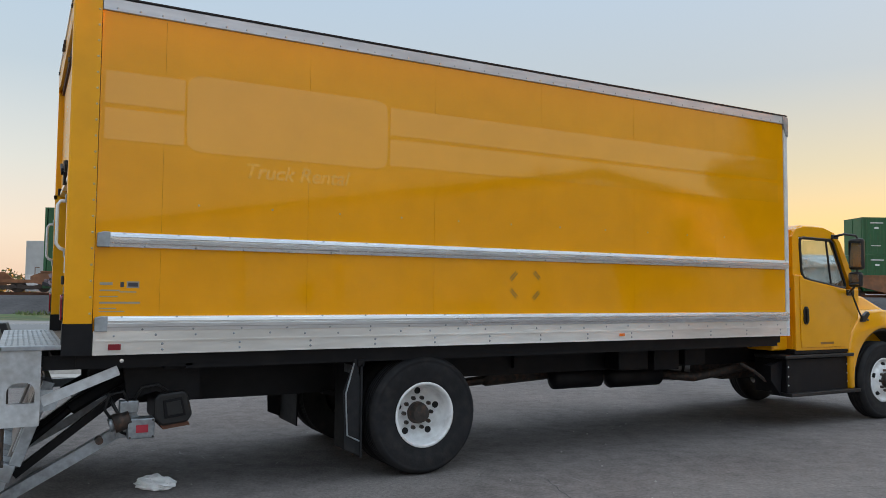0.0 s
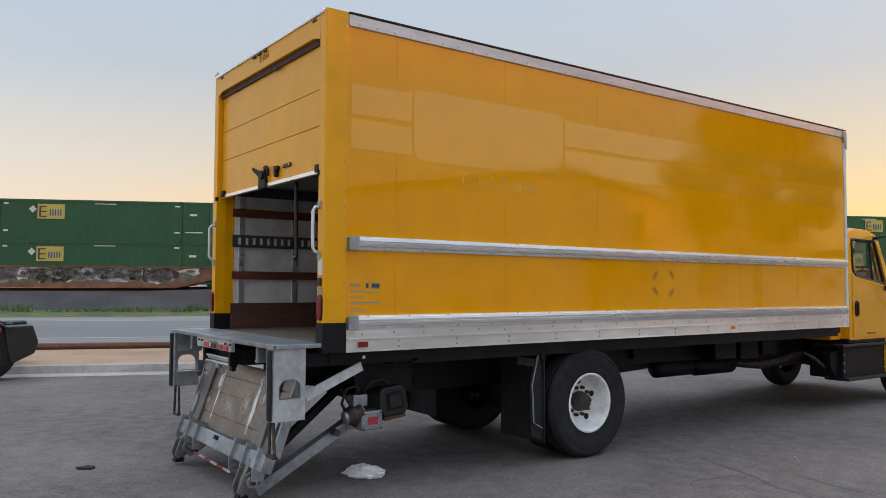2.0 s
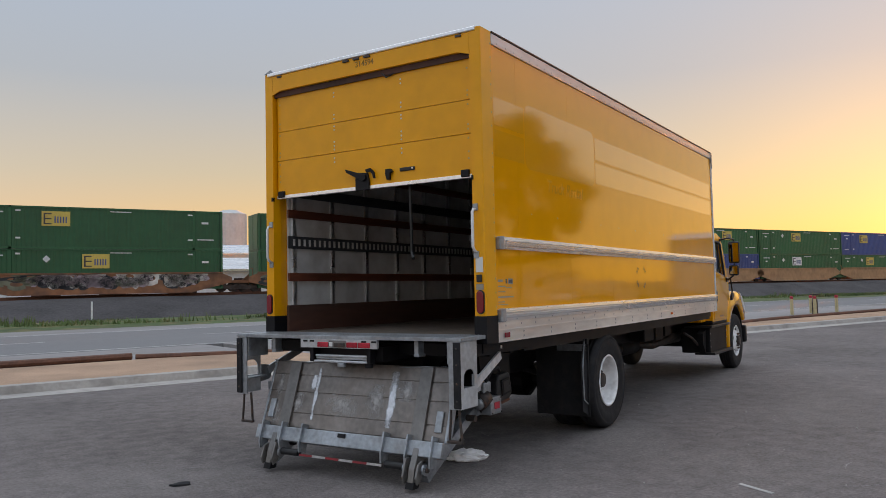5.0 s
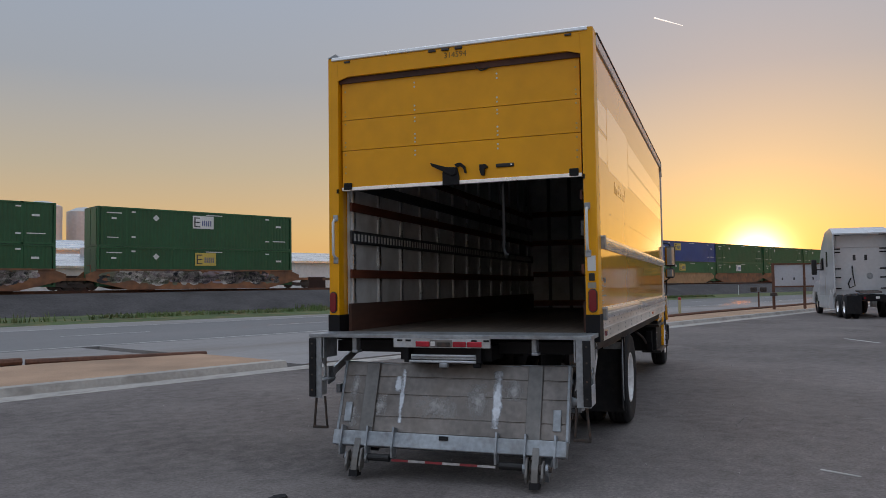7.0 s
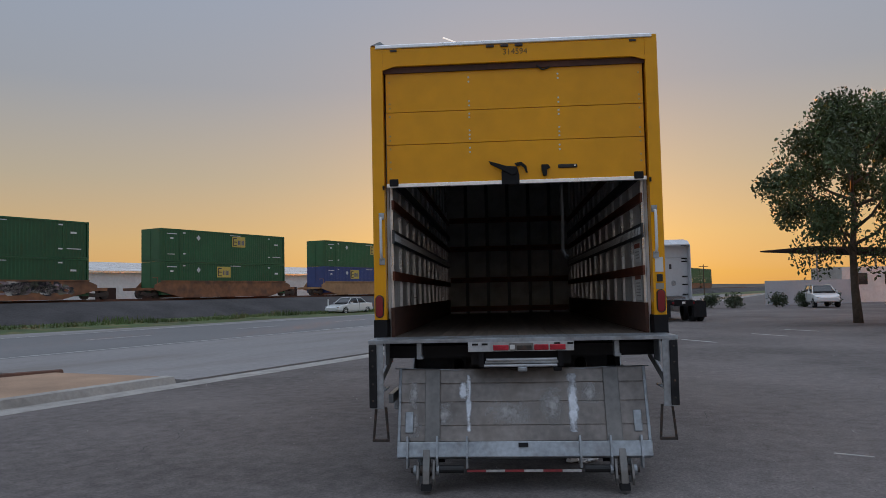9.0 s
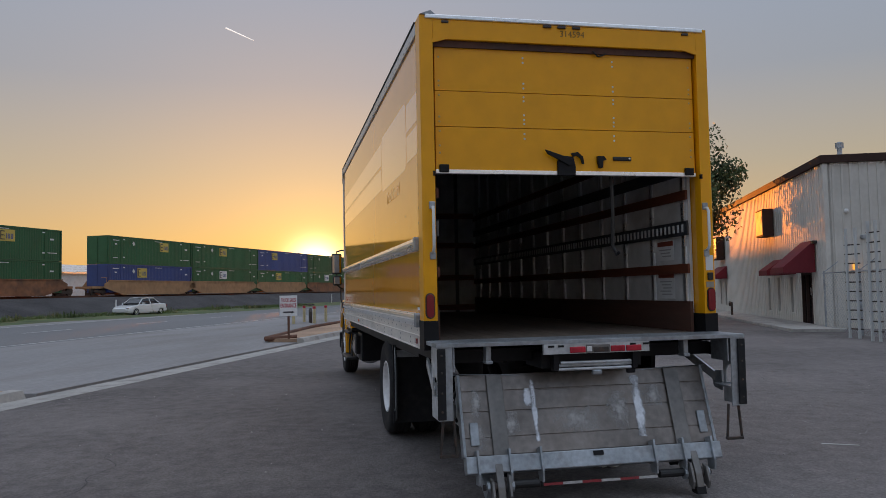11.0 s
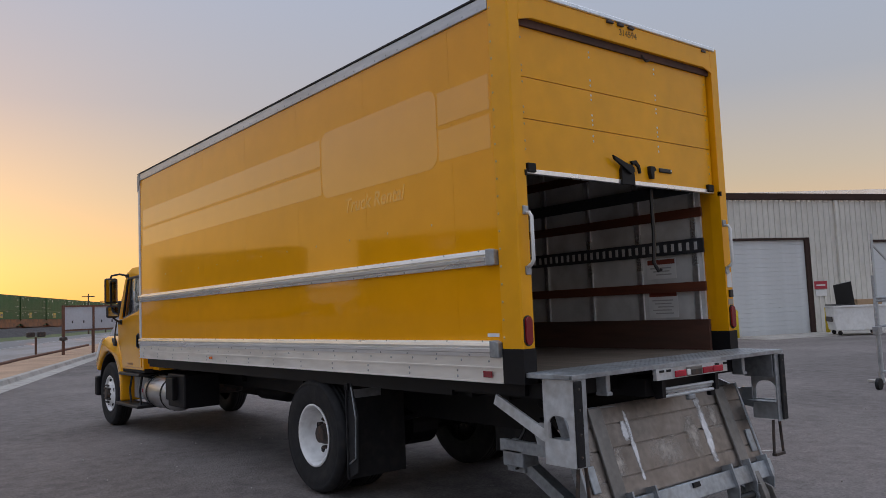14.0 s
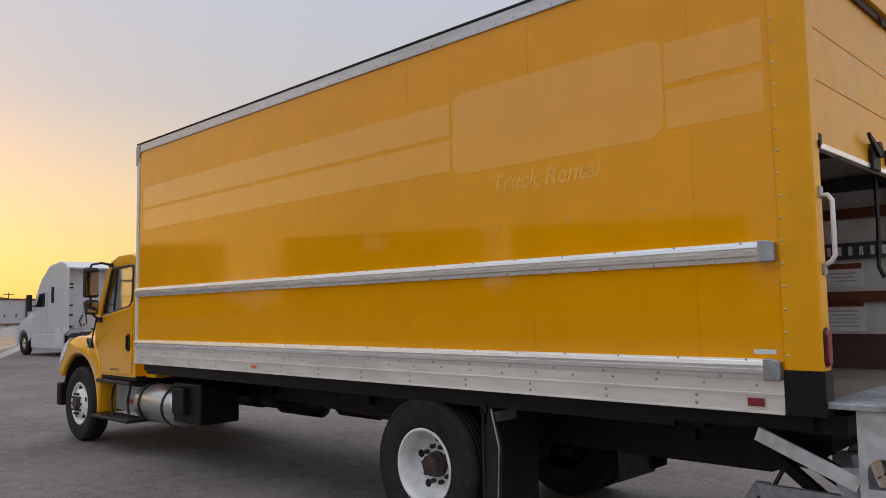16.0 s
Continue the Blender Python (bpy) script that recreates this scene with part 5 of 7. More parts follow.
for g in (-1, 1):
    bm = bmesh.new()
    y0, y1 = min(g * 1.255, g * 1.268), max(g * 1.255, g * 1.268)
    for x0, x1, z0, z1 in ((-0.40, -0.345, 0.69, 1.236), (-0.165, -0.13, 0.69, 1.236), (-0.345, -0.165, 0.69, 0.855), (-0.345, -0.165, 1.005, 1.236)):
        hexa(bm, x0, x1, y0, y1, z0, z1)
    for s in (-1, 1):
        cx = -0.255 + s * 0.09
        arc = [(-0.255 + s * (0.02 + 0.07 * math.cos(radians(t))), 0.935 + 0.07 * math.sin(radians(t))) for t in range(0, 91, 15)]
        prism([(cx, 1.005)] + arc, y0, y1, "y", bm)
    br = part("side_bracket", bm, GALV_PALE, truck, "galvanised lift gate side bracket")
    part("bracket_flange", block(-0.405, -0.395, g * 1.16, g * 1.268, 0.69, 1.235), GALV, br)
    bump = part("dock_bumper", block(-0.425, -0.405, g * 1.215, g * 1.28, 0.70, 1.23, 0.006), RUBBER, br, "black rubber bumper strip")
    bm = bmesh.new()
    for z in (0.76, 0.90, 1.05, 1.18):
        dome(bm, (-0.425, g * 1.247, z), 0.010, (-1, 0, 0))
    part("bumper_bolts", bm, HUB_DARK, bump)
    part("bracket_inner", block(-0.39, -0.14, g * 1.14, g * 1.15, 1.05, 1.235), GALV, br)
    part("bracket_shelf", block(-0.39, -0.14, g * 1.15, g * 1.25, 0.835, 0.847), GALV, br)
    part("step_stirrup", tube([(-0.37, g * 1.23, 0.70), (-0.37, g * 1.255, 0.43), (-0.36, g * 1.13, 0.42), (-0.36, g * 1.15, 0.70)], 0.012, 6), HUB_DARK, br, "hanging step stirrup")
    part("stirrup_tread", block(-0.385, -0.345, g * 1.12, g * 1.265, 0.412, 0.436, 0.004), HUB_DARK, br)
    bm = bar(bmesh.new(), (-0.12, g * 1.24, 0.86), (0.40, g * 1.20, 1.065), 0.02, 0.075)
    part("diagonal_brace", bm, GALV_PALE, truck, "galvanised diagonal brace")
    part("brace_plate", prism([(-0.15, 0.78), (-0.03, 0.80), (0.0, 0.88), (-0.05, 0.94), (-0.15, 0.95)], g * 1.225, g * 1.238, "y"), GALV, truck)
    # lift arms
    bm = bar(bmesh.new(), (-0.36, g * 0.86, 0.10), (0.55, g * 0.86, 0.60), 0.09, 0.085)
    arm = part("lift_arm", bm, GALV, truck, "galvanised lift arm")
    bm = bar(bmesh.new(), (-0.28, g * 0.70, 0.24), (0.50, g * 0.66, 0.84), 0.07, 0.06)
    part("parallel_arm", bm, BLACK_STEEL, arm)
    part("lift_cylinder", tube([(-0.2, g * 0.58, 0.45), (0.1, g * 0.58, 0.70), (0.11, g * 0.58, 0.71), (0.55, g * 0.58, 0.98)], [0.03, 0.03, 0.055, 0.055], 12), BLACK_STEEL, arm, "black hydraulic cylinder")
    part("pivot_bracket", prism([(0.42, 0.50), (0.60, 0.50), (0.62, 0.62), (0.54, 0.74), (0.46, 0.74), (0.44, 0.62)], g * 0.90, g * 0.93, "y"), GALV, arm)
    part("hose", tube([(0.35, g * 0.95, 0.86), (0.42, g * 0.98, 0.72), (0.50, g * 0.97, 0.66), (0.46, g * 0.95, 0.55), (0.55, g * 0.9, 0.5)], 0.014, 6), BLACK_PLASTIC, arm, "", True)
# switch box and pump housing on the passenger side
sw = part("switch_box", block(0.50, 0.70, -1.04, -0.88, 0.50, 0.66, 0.01), GALV, truck, "grey switch box with a red label")
part("switch_label", block(0.56, 0.65, -1.046, -1.04, 0.55, 0.61), SIGN_RED, sw)
for z in (0.515, 0.645):
    for x in (0.515, 0.685):
        part("box_screw", tube([(x, -1.048, z), (x, -1.038, z)], 0.008, 6), HUB_DARK, sw)
part("gate_motor", tube([(0.40, -0.97, 0.62), (0.52, -0.97, 0.66)], 0.075, 14), HUB_DARK, truck, "greasy round motor beside the switch box", True)
part("motor_cap", tube([(0.37, -0.97, 0.61), (0.40, -0.97, 0.62)], 0.055, 12), GALV, truck, "", True)
part("valve_block", block(0.44, 0.58, -1.0, -0.9, 0.70, 0.80, 0.012), GALV, truck)
part("hose", tube([(0.50, -0.99, 0.80), (0.46, -1.02, 0.88), (0.36, -1.02, 0.86), (0.33, -1.0, 0.74), (0.38, -0.98, 0.66)], 0.013, 6), BLACK_PLASTIC, truck, "", True)
part("hose", tube([(0.55, -0.97, 0.80), (0.60, -1.0, 0.90), (0.72, -1.0, 0.92), (0.80, -0.98, 0.86)], 0.012, 6), BLACK_PLASTIC, truck, "", True)
part("arm_bolt", tube([(0.30, -0.99, 0.50), (0.30, -0.90, 0.50)], 0.03, 10), HUB_DARK, truck)
pump = part("pump_housing", prism([(0.70, 0.80), (0.73, 0.84), (0.92, 0.86), (0.96, 0.83), (1.0, 0.66), (0.96, 0.60), (0.76, 0.58), (0.70, 0.64)], -1.0, -0.55, "y", bevel=0.02), BLACK_PLASTIC, truck, "black moulded pump housing")
rim = prism([(0.76, 0.79), (0.91, 0.81), (0.945, 0.66), (0.78, 0.64)], -1.012, -1.0, "y", bevel=0.004)
lid_ = part("pump_lid", rim, BLACK_STEEL, pump, "raised square housing lid")
part("lid_panel", prism([(0.785, 0.77), (0.895, 0.785), (0.92, 0.68), (0.80, 0.665)], -1.018, -1.012, "y", bevel=0.003), BLACK_PLASTIC, lid_)
part("pump_tray", prism([(0.75, 0.585), (0.97, 0.605), (0.985, 0.575), (0.77, 0.55)], -0.98, -0.56, "y", bevel=0.005), RUST, pump, "rusty tray under the housing")
part("gate_guard", prism([(0.46, 1.08), (1.06, 1.08), (1.06, 0.80), (0.95, 0.76), (0.72, 0.86), (0.50, 0.80)], -0.94, -0.90, "y"), BLACK_STEEL, truck, "black steel guard plate under the body")
part("driver_side_rail", block(-0.12, 0.42, 1.12, 1.16, 0.70, 0.78), GALV, truck)
part("driver_side_box", block(0.20, 0.40, 1.0, 1.16, 0.60, 0.72, 0.01), GALV, truck)

# light bar and step under the deck
lightbar = part("light_bar", block(-0.415, -0.385, -0.44, 0.44, 1.158, 1.236), GALV_PALE, truck, "white bar with red lights and holes")
for y0, y1 in ((0.10, 0.23), (-0.23, -0.11), (-0.37, -0.24)):
    part("red_light", block(-0.427, -0.415, y0, y1, 1.165, 1.212, 0.006), RED_BRIGHT, lightbar, "red tail lamp")
part("lamp_plate", block(-0.422, -0.415, -0.105, 0.095, 1.163, 1.226, 0.004), PLATE_DARK, lightbar, "grimy dark lamp plate")
part("plate_lamp", block(-0.427, -0.421, -0.09, 0.035, 1.168, 1.205, 0.005), HUB_DARK, lightbar)
part("white_lens", block(-0.427, -0.421, 0.05, 0.09, 1.172, 1.212, 0.004), SIGN_WHITE, lightbar, "white lamp lens")
for y in (0.30, 0.38, -0.30, -0.41):
    part("bolt_slot", block(-0.42, -0.413, y - 0.025, y + 0.025, 1.21, 1.226), HOLE_SHADE, lightbar)
house = part("step_housing", block(-0.30, 0.1, -0.42, 0.42, 1.04, 1.165), BLACK_STEEL, truck)
for x, z, y0, y1 in ((-0.37, 1.085, -0.30, 0.29), (-0.35, 1.062, -0.31, 0.30), (-0.37, 1.035, -0.30, 0.31)):
    part("step_rod", tube([(x, y0, z), (x, y1, z)], 0.012, 8), GALV_PALE, house, "worn bright step bar")
part("step_drop", block(-0.39, -0.35, -0.05, 0.03, 0.985, 1.025, 0.01), GALV, house)
part("step_drop", block(-0.37, -0.33, -0.34, -0.27, 0.985, 1.025, 0.01), BLACK_STEEL, house)
for y in (-0.33, 0.33):
    part("step_cheek", prism([(-0.39, 1.03), (-0.33, 1.02), (-0.29, 1.16), (-0.39, 1.16)], y - 0.02, y + 0.02, "y"), BLACK_STEEL, house)
for y in (-0.80, 0.86):
    part("hanger_hook", block(-0.345, -0.245, y - 0.034, y + 0.022, 1.095, 1.12, 0.006), GALV, dock)
    part("deck_hanger", block(-0.34, -0.25, y - 0.022, y + 0.022, 1.115, 1.236, 0.008), GALV, dock)

# folded platform leaning on the arms
lean = pose(-0.085, 0, 0.99) @ pose(0, 0, 0, 0, 19, 0)  # local z runs down the sloping face
plat = part("folded_platform", block(0.0, 0.05, -1.05, 1.05, -0.64, 0.0, 0.006), PLATE, truck, "folded scuffed aluminium platform")
plat.matrix_local = lean
for k, (z0, z1) in enumerate(((-0.133, -0.02), (-0.295, -0.143), (-0.495, -0.305), (-0.63, -0.505))):
    part("platform_plank", block(-0.012, 0.0, -1.04, 1.04, z0, z1, 0.002), PLATE, plat)
bm = bmesh.new()
dips = ((-1.06, 0.004), (-0.76, 0.0), (-0.45, -0.022), (0.0, -0.030), (0.45, -0.026), (0.76, -0.004), (1.06, 0.006))
for (y0, d0), (y1, d1) in zip(dips, dips[1:]):
    bar(bm, (0.01, y0 - 0.003, d0), (0.01, y1 + 0.003, d1), 0.08, 0.036)
part("platform_lip", bm, GALV, plat, "bent galvanised top lip")
for g in (-1, 1):
    part("platform_arm", block(-0.035, -0.012, g * 0.70, g * 0.83, -0.70, -0.01, 0.006), PLATE_DARK, plat)
    part("platform_edge", block(-0.02, 0.06, g * 1.04, g * 1.065, -0.64, 0.0, 0.005), GALV, plat)
    part("latch_pocket", block(-0.03, -0.012, g * 0.93, g * 1.0, -0.56, -0.38, 0.008), GALV, plat)
for y, w, z0, z1, mat, word in ((0.455, 0.030, -0.55, -0.06, SCRAPE, "bright scraped streak"), (-0.435, 0.060, -0.56, -0.06, SCRAPE, "broad bright scraped streak"),
                           (0.50, 0.05, -0.27, -0.13, SCRAPE, "short scraped fleck"), (-0.57, 0.14, -0.32, -0.14, RUBBED, "hazy rubbed patch"), (0.68, 0.16, -0.50, -0.30, RUBBED, "hazy rubbed patch"),
                           (-0.26, 0.16, -0.50, -0.18, RUBBED, "hazy rubbed patch"), (0.1, 0.3, -0.50, -0.29, RUBBED, "hazy rubbed patch"), (0.93, 0.07, -0.36, -0.12, RUBBED, "hazy rubbed patch"), (0.93, 0.1, -0.6, -0.40, RUBBED, "hazy rubbed patch")):
    x = -0.0140 - (0.0006 if mat is SCRAPE else 0)
    bm = bmesh.new()
    vs = [bm.verts.new((x, y + s * w, z)) for s, z in ((-1, z0), (1, z0), (1, z1), (-1, z1))]
    bm.faces.new(vs)
    part("scrape_mark" if mat is SCRAPE else "rubbed_patch", bm, mat, plat, word)
beam = part("platform_beam", block(-0.07, 0.03, -1.06, 1.06, -0.77, -0.64, 0.008), GALV, plat)
part("beam_hook", block(-0.085, -0.07, -0.04, 0.04, -0.69, -0.655), BLACK_STEEL, beam)
for y in (-0.97, -0.72, -0.47, 0.47, 0.72, 0.97):
    part("beam_rib", prism([(-0.10, -0.60), (0.0, -0.60), (0.02, -0.84), (-0.07, -0.86), (-0.10, -0.78)], y - 0.008, y + 0.008, "y"), GALV, beam)
for g in (-1, 1):
    part("torsion_roller", tube([(-0.03, g * 0.50, -0.86), (-0.03, g * 0.74, -0.86)], 0.032, 12), BLACK_PLASTIC, plat, "black spring roller")
    part("hinge_knuckle", prism([(-0.07, -0.70), (0.02, -0.72), (0.03, -0.90), (-0.02, -1.0), (-0.08, -0.99), (-0.09, -0.88)], g * 0.78, g * 0.84, "y", bevel=0.006), PLATE_DARK, plat)
    part("hinge_pin", tube([(-0.03, g * 0.72, -0.87), (-0.03, g * 0.92, -0.87)], 0.026, 10), GALV, plat)
    for dy in (0.715, 0.775, 0.85, 0.905):
        part("hinge_collar", tube([(-0.035, g * dy - 0.011, -0.87), (-0.035, g * dy + 0.011, -0.87)], 0.045, 12), HUB_DARK if dy in (0.775, 0.85) else GALV, plat)
    part("hinge_link", prism([(-0.11, -0.80), (-0.06, -0.78), (-0.03, -0.95), (-0.075, -1.0), (-0.115, -0.95)], g * 0.735, g * 0.755, "y", bevel=0.004), PLATE_DARK, plat)
    part("hinge_link", prism([(-0.11, -0.84), (-0.06, -0.80), (-0.03, -0.95), (-0.075, -1.0), (-0.115, -0.95)], g * 0.868, g * 0.888, "y", bevel=0.004), PLATE_DARK, plat)
    part("hinge_nut", tube([(-0.035, g * 0.915, -0.87), (-0.035, g * 0.94, -0.87)], 0.022, 6), HUB_DARK, plat)
    part("foot_pad", prism([(-0.08, -0.98), (0.0, -0.98), (0.0, -1.015), (-0.08, -1.04)], g * 0.77, g * 0.85, "y"), BLACK_STEEL, plat)
for k in range(6):
    y = -0.47 + 0.157 * k
    part("warning_stripe", block(-0.055, -0.045, y, y + 0.155, -0.888, -0.868), STRIPE_RED if k % 2 else STRIPE_WHITE, plat)


# ---- the metal building ----
BLD = pose(18.3, -16.9, 0, 0, 0, -21.5)  # x along its front, y out of the front
hall = thing("metal_building", "cream ribbed-steel building with dark fascia and maroon awnings", "building", BLD)


def ribbed_wall(length, height, holes):
    """A wall along x, facing +y, as one plate of cells pierced by the openings."""
    bm = bmesh.new()
    xs = sorted({0.0, length} | {h[0] for h in holes} | {h[1] for h in holes})
    zs = sorted({0.0, height} | {h[2] for h in holes} | {h[3] for h in holes})
    corner = {}

    def at(i, k, d):
        if (i, k, d) not in corner:
            corner[i, k, d] = bm.verts.new((xs[i], d, zs[k]))
        return corner[i, k, d]

    def full(i, k):
        if not (0 <= i < len(xs) - 1 and 0 <= k < len(zs) - 1):
            return False
        x, z = (xs[i] + xs[i + 1]) / 2, (zs[k] + zs[k + 1]) / 2
        return not any(h[0] < x < h[1] and h[2] < z < h[3] for h in holes)

    for i in range(len(xs) - 1):
        for k in range(len(zs) - 1):
            if not full(i, k):
                continue
            for d in (0.0, -0.2):
                bm.faces.new((at(i, k, d), at(i + 1, k, d), at(i + 1, k + 1, d), at(i, k + 1, d)))
            for di, dk, p, q in ((-1, 0, (i, k), (i, k + 1)), (1, 0, (i + 1, k), (i + 1, k + 1)), (0, -1, (i, k), (i + 1, k)), (0, 1, (i, k + 1), (i + 1, k + 1))):
                if not full(i + di, k + dk):
                    bm.faces.new((at(*p, 0.0), at(*q, 0.0), at(*q, -0.2), at(*p, -0.2)))
    bmesh.ops.recalc_face_normals(bm, faces=bm.faces[:])
    return bm


def wall_ribs(wall, length, height, holes, along):
    """Standing ribs of the siding, each a piece of its own."""
    shared = {}
    for k in range(1, int(length / 0.305)):
        a = k * 0.305
        w = 0.035 if k % 3 else 0.05
        hit = [h for h in holes if h[0] - 0.06 < a < h[1] + 0.06]
        spans = [(0.0, height)] if not hit else [(hit[0][3] + 0.1, height)] + ([(0.0, hit[0][2] - 0.05)] if hit[0][2] > 0 else [])
        for z0, z1 in spans:
            key = (w, z0, z1)
            if key not in shared:
                bm = block(-w, w, 0, 0.014, z0, z1) if along == "x" else block(-0.032, 0, -w, w, z0, z1)
                ob = part("wall_rib", bm, WALLMAT, wall)
                shared[key] = ob.data
            else:
                ob = new("wall_rib", shared[key])
                ob.parent = wall
            ob.location = (a, 0, 0) if along == "x" else (0, -a, 0)


WINDOWS = [(4.6, 5.0), (6.7, 7.1), (8.4, 8.8), (19.0, 19.4), (20.6, 21.0)]
FRONT_HOLES = [(1.95, 3.3, 0.0, 2.1)] + [(a, b, 0.45, 1.95) for a, b in WINDOWS]
SIDE_HOLES = [(2.15, 2.95, 0.0, 2.2), (9.5, 13.9, 0.0, 4.2), (17.5, 22.0, 0.0, 4.05)]
front = part("front_wall", ribbed_wall(44, 6.05, FRONT_HOLES), WALLMAT, hall)
outline = [(0.0, 0.0)]
for a0, a1, z0, z1 in SIDE_HOLES:
    outline += [(-a0, 0.0), (-a0, z1), (-a1, z1), (-a1, 0.0)]
outline += [(-40.0, 0.0), (-40.0, 6.05), (0.0, 6.05)]
side = part("side_wall", prism(outline, 0.0, 0.2, "x"), WALLMAT, hall)
wall_ribs(front, 44, 6.05, FRONT_HOLES, "x")
wall_ribs(side, 40, 6.05, SIDE_HOLES, "y")
part("back_wall", block(0.0, 44, -40.2, -40, 0, 6.05), WALLMAT, hall)
part("end_wall", block(43.8, 44, -40, -0.2, 0, 6.05), WALLMAT, hall)
part("roof", prism([(0.0, 6.05), (-20, 6.6), (-40.2, 6.05), (-40.2, 5.95), (0.0, 5.95)], 0, 44, "x"), ALU, hall)
part("front_fascia", block(-0.12, 44.1, 0.0, 0.14, 6.02, 6.3, 0.01), FASCIA, hall)
part("side_fascia", block(-0.14, 0.0, -40.2, 0.12, 6.02, 6.3, 0.01), FASCIA, hall)
part("corner_trim", block(-0.05, 0.12, -0.12, 0.05, 0.0, 6.0), WALLMAT, hall)
part("downspout", block(-0.14, -0.03, -15.6, -15.48, 0.1, 6.0), WALLMAT, hall)
part("vent_pipe", lathe([(0.09, 6.2), (0.09, 6.75), (0.15, 6.76), (0.15, 6.95), (0.02, 7.0)], (1.3, -1.0, 0), "z", 12), GALV, hall)
part("roof_dish", lathe([(0.02, -0.06), (0.20, -0.04), (0.23, 0.10), (0.02, 0.12)], (0.6, -3.0, 6.66), "x", 18), GALV, hall)
part("dish_stand", block(0.58, 0.68, -3.05, -2.95, 6.2, 6.5), GALV, hall)
for a, b in WINDOWS:
    w = part("window", block(a, b, -0.15, -0.12, 0.45, 1.95), DARKGLASS, front)
entry = part("glass_door", block(2.0, 2.65, -0.12, -0.08, 0.02, 2.08), DARKGLASS, front, "dark glass entrance door")
part("glass_door", block(2.68, 3.25, -0.12, -0.08, 0.02, 2.08), DARKGLASS, front)
bm = bmesh.new()
for x in (1.95, 2.64, 3.22):
    hexa(bm, x, x + 0.08, -0.1, 0.02, 0.0, 2.1)
hexa(bm, 1.95, 3.3, -0.1, 0.02, 2.0, 2.1)
part("door_frame", bm, FASCIA, front)
part("door_notice", block(2.15, 2.45, -0.078, -0.074, 1.2, 1.5), SIGN_WHITE, front)
part("number_bar", block(1.3, 1.75, 0.035, 0.05, 2.5, 2.75), BAR_GREY, front)


def awning(x0, x1, z0, z1, out):
    pts = [(0.04, z1), (out, z0 + 0.22), (out, z0), (0.04, z0)]
    a = prism(pts, x0, x1, "x", bevel=0.01)
    part("awning", a, MAROON, front, "maroon cloth awning")


awning(1.3, 3.1, 2.08, 3.30, 1.2)
awning(3.9, 5.4, 2.05, 2.75, 0.7)
awning(6.0, 7.5, 2.05, 2.75, 0.7)
awning(18.5, 21.6, 2.05, 2.8, 0.7)
for x0, x1, z0, z1 in ((7.2, 8.6, 3.85, 5.1), (19.0, 20.6, 3.2, 4.6)):
    sg = part("sign_box", block(x0, x1, 0.04, 0.5, z0, z1, 0.02), FASCIA, front, "dark projecting sign box")
    part("sign_face", block(x0 + 0.08, x1 - 0.08, 0.5, 0.515, z0 + 0.08, z1 - 0.08), TAN_SIGN, sg, "dull cream blank sign face")
part("floodlight", block(1.0, 1.2, 0.03, 0.2, 3.15, 3.27, 0.02), BLACK_PLASTIC, front)
part("standpipe", tube([(12.4, 1.0, 0.0), (12.4, 1.0, 0.75), (12.9, 1.0, 0.75), (12.9, 1.0, 0.55)], 0.06, 8), HUB_DARK, front)

for y0, y1, z1 in ((-13.9, -9.5, 4.2), (-22.0, -17.5, 4.05)):
    d = part("rollup_door", block(0.1, 0.13, y0, y1, 0.0, z1), DOORWHITE, side, "pale ribbed roll-up door")
    slat = None
    for k in range(int(z1 / 0.2)):
        if slat is None:
            ob = part("door_slat", block(0.075, 0.1, y0, y1, 0.003, 0.196, 0.003), DOORWHITE, d)
            slat = ob.data
        else:
            ob = new("door_slat", slat)
            ob.parent = d
        ob.location = (0, 0, 0.2 * k)
    part("door_jamb", block(-0.03, 0.07, y0 - 0.08, y0 + 0.16, 0, z1 + 0.1), FASCIA, side)
    part("door_jamb", block(-0.03, 0.1, y1, y1 + 0.1, 0, z1 + 0.1), FASCIA, side)
    part("door_lintel", block(-0.03, 0.1, y0, y1, z1, z1 + 0.1), FASCIA, side)
sd = part("service_door", block(0.08, 0.12, -2.95, -2.15, 0.02, 2.2), DARKGLASS, side, "dark service door")
part("door_poster", block(0.07, 0.08, -2.75, -2.35, 0.9, 1.6), BAR_GREY, sd)
pd = part("white_door", block(-0.06, -0.033, -7.25, -6.35, 0.02, 2.15, 0.005), WHITE_PAINT, side, "white flush door")
part("door_edge", block(-0.045, -0.033, -7.3, -6.3, 0.0, 2.2), FASCIA, pd)
lamp = part("wall_lamp", prism([(-0.03, 4.1), (-0.30, 4.12), (-0.34, 4.02), (-0.30, 3.97), (-0.03, 3.9)], -7.0, -6.6, "y", bevel=0.01), GALV, side, "lit wall lamp over the door")
part("lamp_lens", block(-0.31, -0.08, -6.98, -6.62, 3.945, 3.965), LAMP_GLOW, lamp, "glowing lens")
for y, z in ((-1.2, 3.3), (-2.1, 3.3), (-3.9, 3.4)):
    part("wall_fixture", block(-0.22, -0.03, y - 0.08, y + 0.08, z - 0.07, z + 0.07, 0.02), GALV, side)
for y, z in ((-3.5, 2.25), (-0.9, 2.25)):
    part("amber_lamp", block(-0.16, -0.03, y - 0.08, y + 0.08, z - 0.12, z + 0.12, 0.02), AMBER_GLOW, side, "lit amber wall lamp")
part("alarm_dome", lathe([(0.09, -0.03), (0.07, -0.1), (0.01, -0.13)], (0, -0.7, 4.25), "x", 12), WHITE_PAINT, side)
